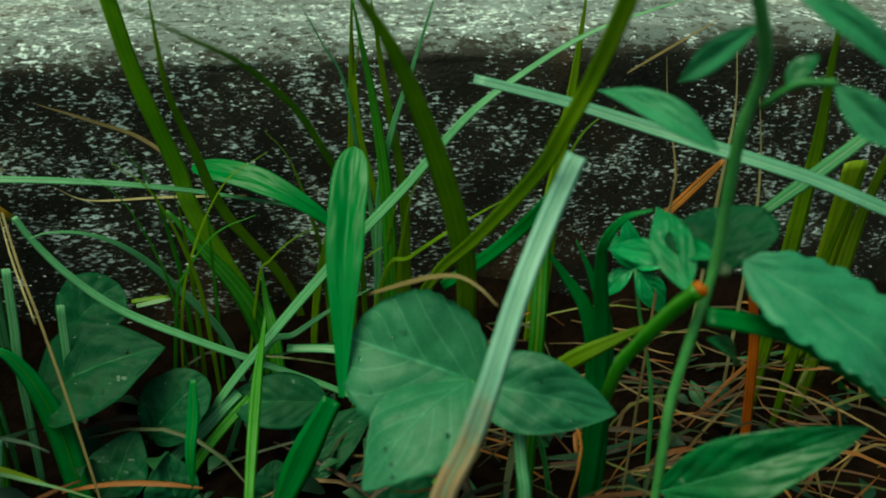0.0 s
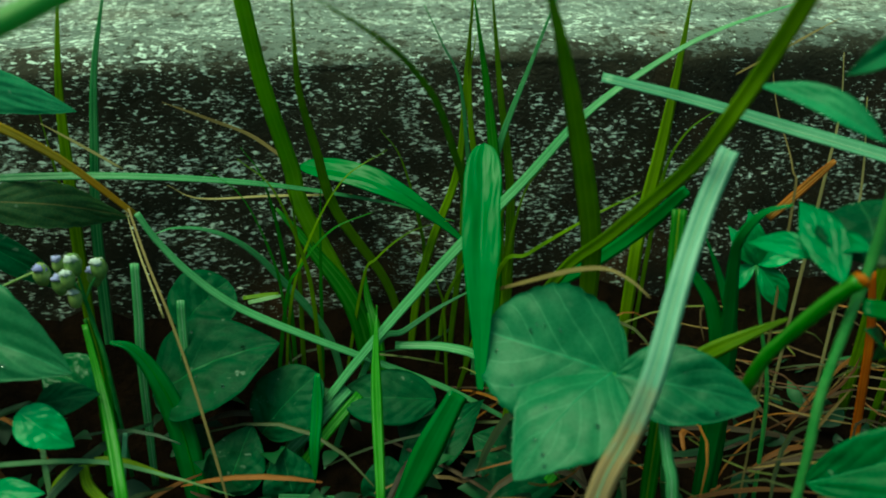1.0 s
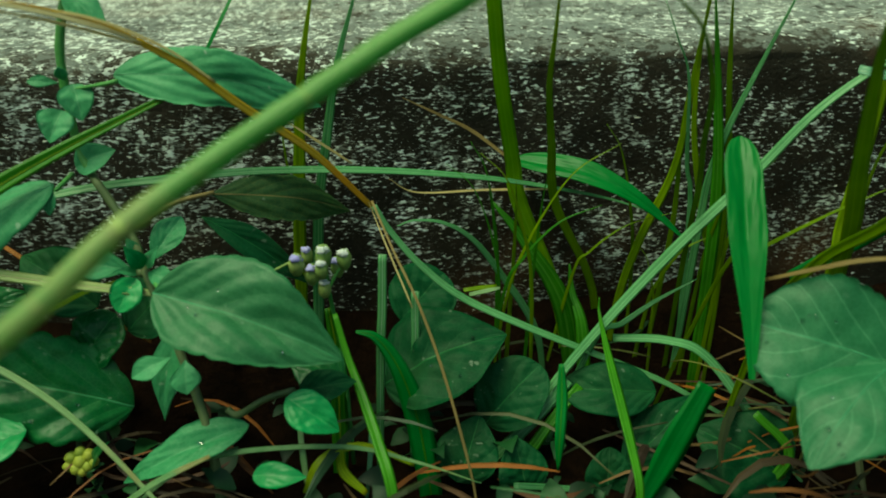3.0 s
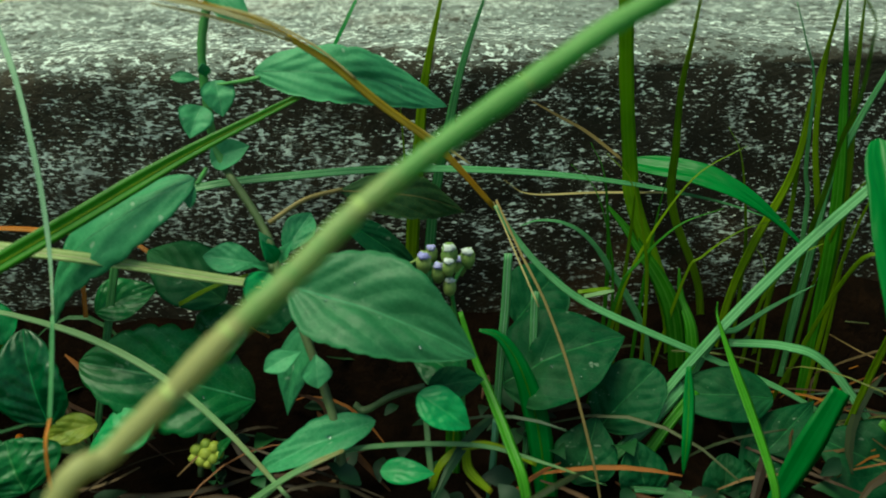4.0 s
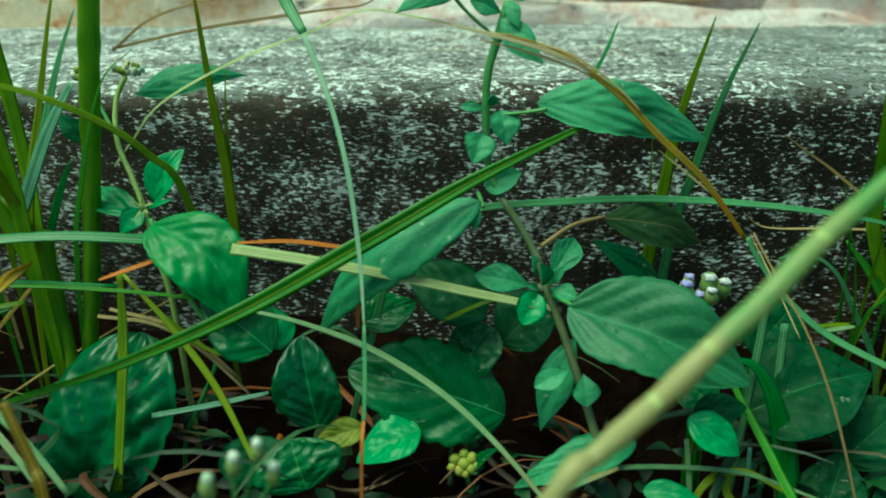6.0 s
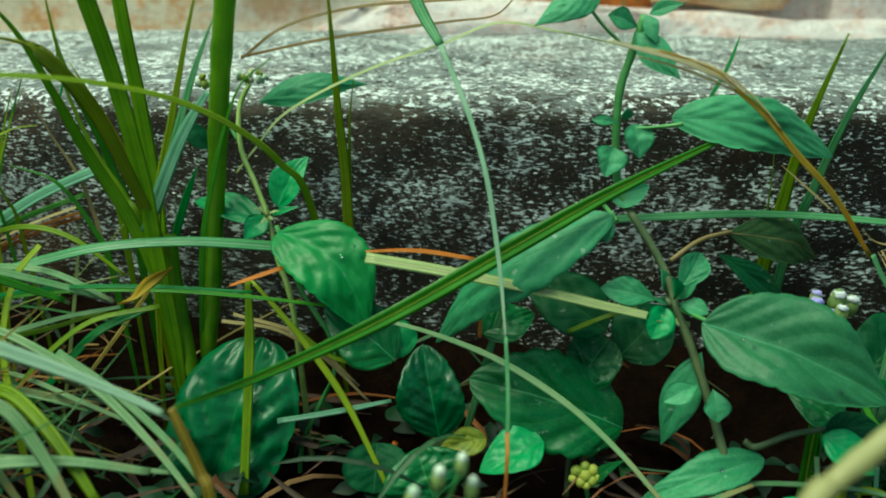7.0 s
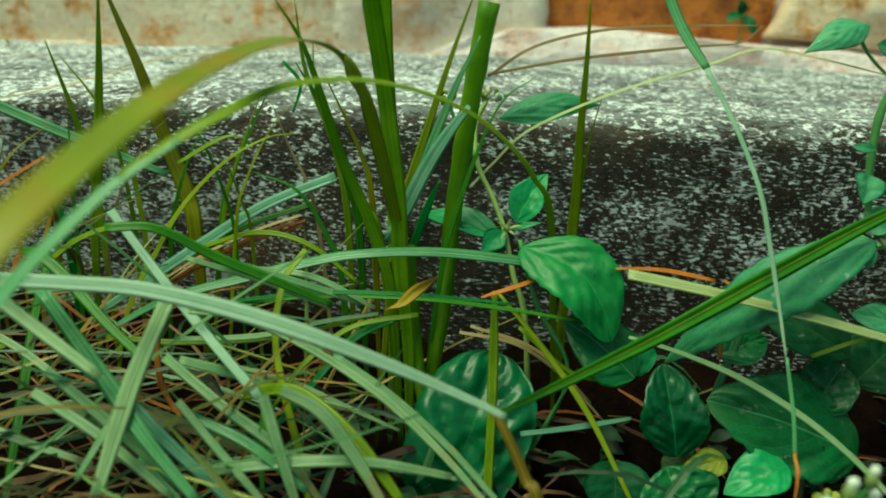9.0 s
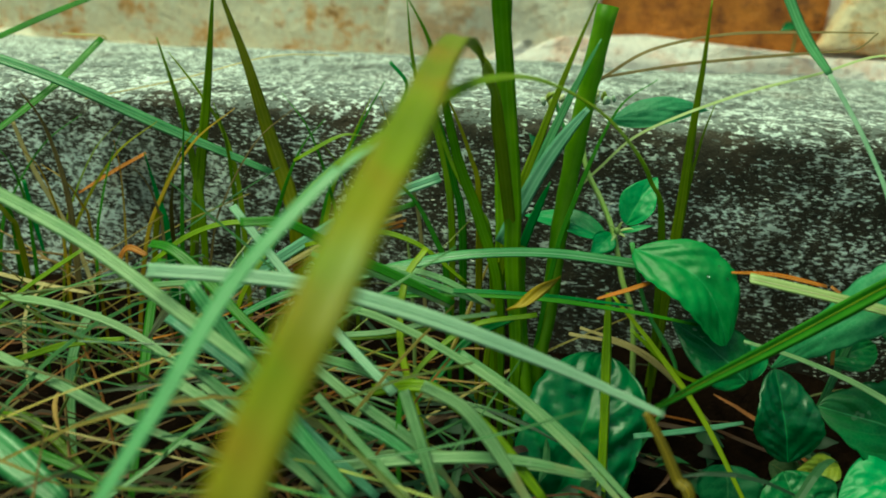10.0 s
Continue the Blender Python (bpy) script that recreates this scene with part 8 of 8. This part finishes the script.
tagged(blade(None, "straw", 0.0010, ((-0.3931, -0.0060, 0.1241), (-0.3565, 0.0200, 0.1344), (-0.3164, 0.0400, 0.1479), (-0.2829, 0.0500, 0.1508)), name='clipping', tip=0.6, root=0.9), "dry tan grass blade lying across the heap of cut grass", "grass", "lying cut blades")
tagged(blade(None, "straw", 0.0015, ((-0.4244, 0.0300, 0.1500), (-0.4145, 0.0340, 0.1501), (-0.4046, 0.0340, 0.1504), (-0.4022, 0.0340, 0.1484)), name='clipping', tip=0.6, root=0.9), "dry tan grass blade lying across the heap of cut grass", "grass", "lying cut blades")
tagged(blade(None, "deep", 0.0018, ((-0.2463, -0.0040, 0.1551), (-0.2375, -0.0060, 0.1460), (-0.2402, -0.0080, 0.1331)), name='clipping', tip=0.6, root=0.9), "deep green grass blade lying across the heap of cut grass", "grass", "lying cut blades")

# ---- undergrowth ----
def litter(name, count, xr, yr, seed, mats, label, length=(0.02, 0.07), width=(0.0008, 0.0022), zr=(-0.008, 0.012), tilt=0.25):
    """Dead grass scraps strewn on the soil, joined."""
    rng = random.Random(seed)
    verts, faces, which = [], [], []
    for _ in range(count):
        c = Vector((rng.uniform(*xr), rng.uniform(*yr), rng.uniform(*zr)))
        ang, size, w = rng.gauss(0, 0.8), rng.uniform(*length), rng.uniform(*width)
        d = Vector((math.cos(ang), math.sin(ang) * 0.8, rng.uniform(-tilt, tilt)))
        side = Vector((-d.y, d.x, rng.uniform(-0.5, 0.5))).normalized() * w
        bend = Vector((0, 0, rng.uniform(-0.006, 0.012))) + Vector((-d.y, d.x, 0)) * rng.uniform(-0.01, 0.01)
        k, mi = len(verts), rng.randrange(len(mats))
        steps = 5
        for i in range(steps + 1):
            s = i / steps
            p = c + d * (size * (s - 0.5)) + bend * (4 * s * (1 - s))
            t = side * (1 - 0.75 * abs(2 * s - 1) ** 3)
            p.y = min(p.y, -0.004)
            verts += [p - t, p + t, p + Vector((0, 0, 0.0006))]
        for i in range(steps):
            a = k + 3 * i
            for q in ((a, a + 2, a + 5, a + 3), (a + 2, a + 1, a + 4, a + 5), (a + 1, a, a + 3, a + 4)):
                faces.append(q)
                which.append(mi)
    me = bpy.data.meshes.new(name)
    me.from_pydata(verts, [], faces)
    for mt in mats:
        me.materials.append(mt)
    me.polygons.foreach_set("material_index", which)
    return tagged(new(name, me), label, "litter", kind="stuff")


def flat_mat(name, a, b, rough=0.7):
    """Dead grass: tone by piece."""
    m = Mat(name)
    isl = m.node("ShaderNodeNewGeometry").outputs["Random Per Island"]
    col = m.mix(m.math("POWER", isl, 2.0), tuple(c * 0.6 for c in a), b)
    m.set(Base_Color=m.mix(m.math("MULTIPLY", m.noise(300, 3), 0.5), col, tuple(c * 0.5 for c in a)), Roughness=rough)
    return m.mat


DEAD = [flat_mat("litter_tan", (0.05, 0.028, 0.010), (0.30, 0.16, 0.06)), flat_mat("litter_rust", (0.07, 0.020, 0.003), (0.36, 0.11, 0.012)), flat_mat("litter_dark", (0.024, 0.010, 0.004), (0.09, 0.04, 0.016))]
GREENS = [flat_mat("scrap_green", (0.008, 0.045, 0.010), (0.04, 0.14, 0.04), 0.6), flat_mat("scrap_olive", (0.022, 0.038, 0.006), (0.10, 0.11, 0.02), 0.6)]
litter("dead_grass", 420, (-0.62, 0.75), (-0.24, -0.004), 3, DEAD, "brown dead grass scraps strewn on the soil")
HAY = [flat_mat("hay_tan", (0.09, 0.048, 0.010), (0.44, 0.26, 0.07)), flat_mat("hay_rust", (0.12, 0.035, 0.004), (0.60, 0.21, 0.020)), flat_mat("hay_olive", (0.05, 0.06, 0.008), (0.20, 0.21, 0.035))]
litter("dead_grass", 280, (-0.62, -0.2), (-0.26, -0.01), 4, HAY, "tan and rust dead grass under the cut heap", (0.03, 0.09), (0.0004, 0.0010), (0.0, 0.05), 0.7)
litter("dead_grass", 220, (0.24, 0.60), (-0.16, -0.01), 5, HAY, "rust dead grass stems beside the tall herb", (0.03, 0.08), (0.0004, 0.0010), (-0.004, 0.035))
litter("green_scraps", 90, (-0.64, -0.21), (-0.26, -0.02), 6, GREENS, "green grass scraps in the cut heap", (0.04, 0.11), (0.0010, 0.0026), (0.0, 0.05))
litter("green_scraps", 110, (-0.2, 0.75), (-0.22, -0.01), 7, GREENS, "green grass scraps low among the weeds", (0.03, 0.08), (0.0008, 0.0020), (-0.004, 0.03))

FINE = [flat_mat("strand_olive", (0.10, 0.15, 0.012), (0.30, 0.34, 0.05), 0.5), flat_mat("strand_gold", (0.18, 0.13, 0.012), (0.44, 0.33, 0.05), 0.5), flat_mat("strand_green", (0.04, 0.16, 0.03), (0.16, 0.36, 0.10), 0.45)]
litter("cut_grass", 150, (-0.60, -0.19), (-0.20, -0.03), 8, FINE, "fine olive and golden strands in the heap of cut grass", (0.07, 0.15), (0.0005, 0.0011), (0.012, 0.070), 0.9)


def ground_leaves(count, xr, yr, seed, zr, size, label):
    """Small low leaves crowding the soil between the weeds, joined."""
    rng = random.Random(seed)
    verts, faces = [], []
    for _ in range(count):
        c = Vector((rng.uniform(*xr), rng.uniform(*yr), rng.uniform(*zr)))
        ang, r = rng.uniform(0, 6.283), rng.uniform(*size)
        d = Vector((math.cos(ang), math.sin(ang), rng.uniform(-0.2, 0.5))).normalized()
        n = Vector((rng.gauss(0, 0.35), rng.gauss(-0.35, 0.3), 1)).normalized()
        n = (n - d * n.dot(d)).normalized()
        w = d.cross(n) * r * rng.uniform(0.28, 0.45)
        k = len(verts)
        prof = (0.12, 0.72, 1.0, 0.85, 0.45, 0.04)
        for i, h in enumerate(prof):
            s = i / 5
            p = c + d * (r * s * 1.3) + n * (r * 0.25 * math.sin(2.6 * s))
            if p.y > -0.004:
                p.y = -0.004
            verts += [p - w * h + n * (0.12 * r * h), p, p + w * h + n * (0.12 * r * h)]
        for i in range(5):
            a = k + 3 * i
            faces += [(a, a + 1, a + 4, a + 3), (a + 1, a + 2, a + 5, a + 4)]
    me = bpy.data.meshes.new("ground_leaves")
    me.from_pydata(verts, [], faces)
    m = Mat("ground_leaf_green")
    isl = m.node("ShaderNodeNewGeometry").outputs["Random Per Island"]
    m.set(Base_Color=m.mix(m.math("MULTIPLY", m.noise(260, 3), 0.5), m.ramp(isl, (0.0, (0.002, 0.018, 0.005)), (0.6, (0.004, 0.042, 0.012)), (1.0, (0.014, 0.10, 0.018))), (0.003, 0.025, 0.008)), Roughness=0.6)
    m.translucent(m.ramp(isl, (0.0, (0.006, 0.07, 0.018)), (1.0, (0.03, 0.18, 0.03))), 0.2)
    me.materials.append(m.mat)
    me.polygons.foreach_set("use_smooth", [True] * len(me.polygons))
    return tagged(new("ground_leaves", me), label, "ground cover", kind="stuff")


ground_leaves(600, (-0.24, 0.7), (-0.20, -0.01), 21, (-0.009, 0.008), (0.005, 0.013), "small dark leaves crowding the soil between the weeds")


# ---- grit on the kerb ----
def grit():
    rng = random.Random(11)
    m = Mat("grit_white")
    isl = m.node("ShaderNodeNewGeometry").outputs["Random Per Island"]
    m.set(Base_Color=m.ramp(isl, (0.0, (0.10, 0.10, 0.09)), (0.5, (0.28, 0.29, 0.27)), (1.0, (0.72, 0.74, 0.70))), Roughness=0.5)
    verts, faces = [], []
    for _ in range(4500):
        x = rng.uniform(-0.62, 0.62)
        if rng.random() < 0.72:
            p, n = Vector((x, 0.0, rng.uniform(-0.01, 0.124))), Vector((0, -1, 0))
        else:
            p, n = Vector((x, rng.uniform(0.012, 0.28), 0.1452)), Vector((0, 0, 1))
        dens = noise.noise(p * 22) + 0.6 * noise.noise(p * 55)
        if dens < rng.uniform(-0.45, 0.55):
            continue
        r = rng.uniform(0.0003, 0.0009) * (1.5 if rng.random() < 0.08 else 1)
        k = noise.noise(p * 9) * 0.0045 + noise.noise(p * 30) * 0.0022
        p = p + n * (k * 0.7 + 0.0002) + Vector((0, 0, SLOPE * x))
        a = Vector((1, 0, 0))
        b = n.cross(a)
        q = len(verts)
        turn = rng.uniform(0, 6)
        for j in range(5):
            ang = turn + j * 1.2566
            verts.append(p + (a * math.cos(ang) * 2.0 + b * math.sin(ang) * 0.8) * r * rng.uniform(0.5, 1.2) - n * 0.0004)
        verts.append(p + n * r * 0.35)
        faces += [(q + j, q + (j + 1) % 5, q + 5) for j in range(5)]
    me = bpy.data.meshes.new("kerb_grit")
    me.from_pydata(verts, [], faces)
    me.materials.append(m.mat)
    return tagged(new("kerb_grit", me), "white grit standing proud of the worn concrete", "grit", kind="stuff")


grit()


# ---- rough masonry behind the kerb ----
OCHRE = stone_material("stone_ochre", (0.90, 0.66, 0.38), (0.98, 0.90, 0.70), (0.80, 0.32, 0.04), 0.85)
CREAM = stone_material("mortar_cream", (0.86, 0.70, 0.50), (0.97, 0.91, 0.78), (0.76, 0.40, 0.16), 0.7)
TERRA = stone_material("stone_terracotta", (0.34, 0.075, 0.010), (0.66, 0.22, 0.035), (0.16, 0.04, 0.012), 0.6)
MORTAR = stone_material("mortar_white", (0.80, 0.66, 0.60), (0.96, 0.90, 0.86), (0.76, 0.44, 0.34), 0.75)
wall_bm = bmesh.new()
bmesh.ops.create_cube(wall_bm, size=1)
for v in wall_bm.verts:
    v.co = Vector((v.co.x * 5, 0.615 + v.co.y * 0.2, 0.30 + v.co.z * 0.72))
wall = mesh_object("wall_back", wall_bm, MORTAR, smooth=False)
tagged(wall, "low wall of rough ochre and terracotta stones in white mortar", "wall", kind="structure")
foot = rough_block("footing", -2.5, 2.5, -0.06, 0.088, 0.50, 0.60, MORTAR, wall, 9, 0.004)
# stones: left end, right end, foot, top, material, lean
COURSE = [(-1.9, -1.35, 0.04, 0.22, OCHRE, 0.01), (-1.33, -0.84, 0.05, 0.25, TERRA, 0.0), (-0.83, -0.31, 0.05, 0.26, OCHRE, -0.01), (-0.345, -0.115, 0.08, 0.20, CREAM, 0.0), (-0.40, -0.14, 0.21, 0.30, OCHRE, 0.0),
          (-0.125, 0.125, 0.148, 0.30, TERRA, 0.004), (0.135, 0.27, 0.157, 0.27, OCHRE, 0.03), (0.29, 0.52, 0.12, 0.26, MORTAR, 0.01), (0.54, 0.95, 0.15, 0.31, TERRA, 0.0), (0.97, 1.5, 0.13, 0.30, OCHRE, 0.0), (1.52, 2.1, 0.12, 0.3, TERRA, 0.0)]
for n, (x0, x1, z0, z1, mat, lean) in enumerate(COURSE):
    rough_block("stone", x0, x1, z0, z1, 0.49 if mat is not TERRA else 0.505, 0.62, mat, wall, n * 3.7, 0.008, lean)
for n in range(10):
    x0 = -2.2 + n * 0.44
    rough_block("stone", x0, x0 + 0.40, 0.33, 0.48, 0.51, 0.62, (OCHRE, TERRA)[n % 2], wall, 40 + n * 2.1, 0.008, 0.0)
rough_block("footing", -0.9, -0.26, 0.00, 0.098, 0.47, 0.58, CREAM, wall, 21, 0.02, 0.0, 0.05)
rough_block("footing", -0.30, 0.9, 0.02, 0.150, 0.478, 0.58, MORTAR, wall, 23, 0.026, 0.12, 0.05)


# ---- snail shell on the kerb ----
def snail_shell(at, r):
    """A small coiled white shell."""
    rings, uvs = [], []
    turns, per = 2.6, 14
    n = int(turns * per)
    for i in range(n + 1):
        s = i / n
        ang = 2 * math.pi * turns * s
        big = r * (0.12 + 0.88 * s)
        c = Vector((math.cos(ang) * big * 0.6, math.sin(ang) * big * 0.6, r * (0.9 - 0.75 * s)))
        out = Vector((math.cos(ang), math.sin(ang), 0))
        tube = big * 0.52
        rings.append([Vector(at) + c + (out * math.cos(q) + Vector((0, 0, 1)) * math.sin(q)) * tube for q in (2 * math.pi * j / 9 for j in range(9))])
        uvs.append([(j / 9, s) for j in range(9)])
    return mesh_object("snail_shell", ring_mesh(rings, uvs), MATS["shell"])


tagged(snail_shell((-0.4876, 0.1240, 0.1247), 0.0026), "small white snail shell lying on the kerb top", "snail shell", "shells")
tagged(snail_shell((-0.4911, 0.1467, 0.1246), 0.0028), "small white snail shell lying on the kerb top", "snail shell", "shells")
tagged(snail_shell((-0.4651, 0.0742, 0.1257), 0.0016), "small white snail shell lying on the kerb top", "snail shell", "shells")


# ---- seedling at the foot of the wall ----
wall_seedling = thing("seedling", (0.0760, 0.4700, 0.1500), "small dark blue-green seedling at the foot of the stone wall", "seedling")
stem(wall_seedling, "stem", 0.0010, 0.0008, ((0.0760, 0.4700, 0.1400), (0.0770, 0.4640, 0.1620), (0.0750, 0.4600, 0.1840)))
leaf(wall_seedling, "leaf", (0.0750, 0.4610, 0.1820), (0.0900, 0.4520, 0.1640), 0.0130, (0.2, -0.8, 0.5), "ovate", cup=0.2)
leaf(wall_seedling, "leaf", (0.0750, 0.4610, 0.1830), (0.0580, 0.4540, 0.1760), 0.0120, (-0.2, -0.7, 0.6), "ovate", cup=0.2)
leaf(wall_seedling, "leaf", (0.0750, 0.4610, 0.1830), (0.0700, 0.4560, 0.1990), 0.0110, (0.0, -0.9, 0.3), "lance", cup=0.2)
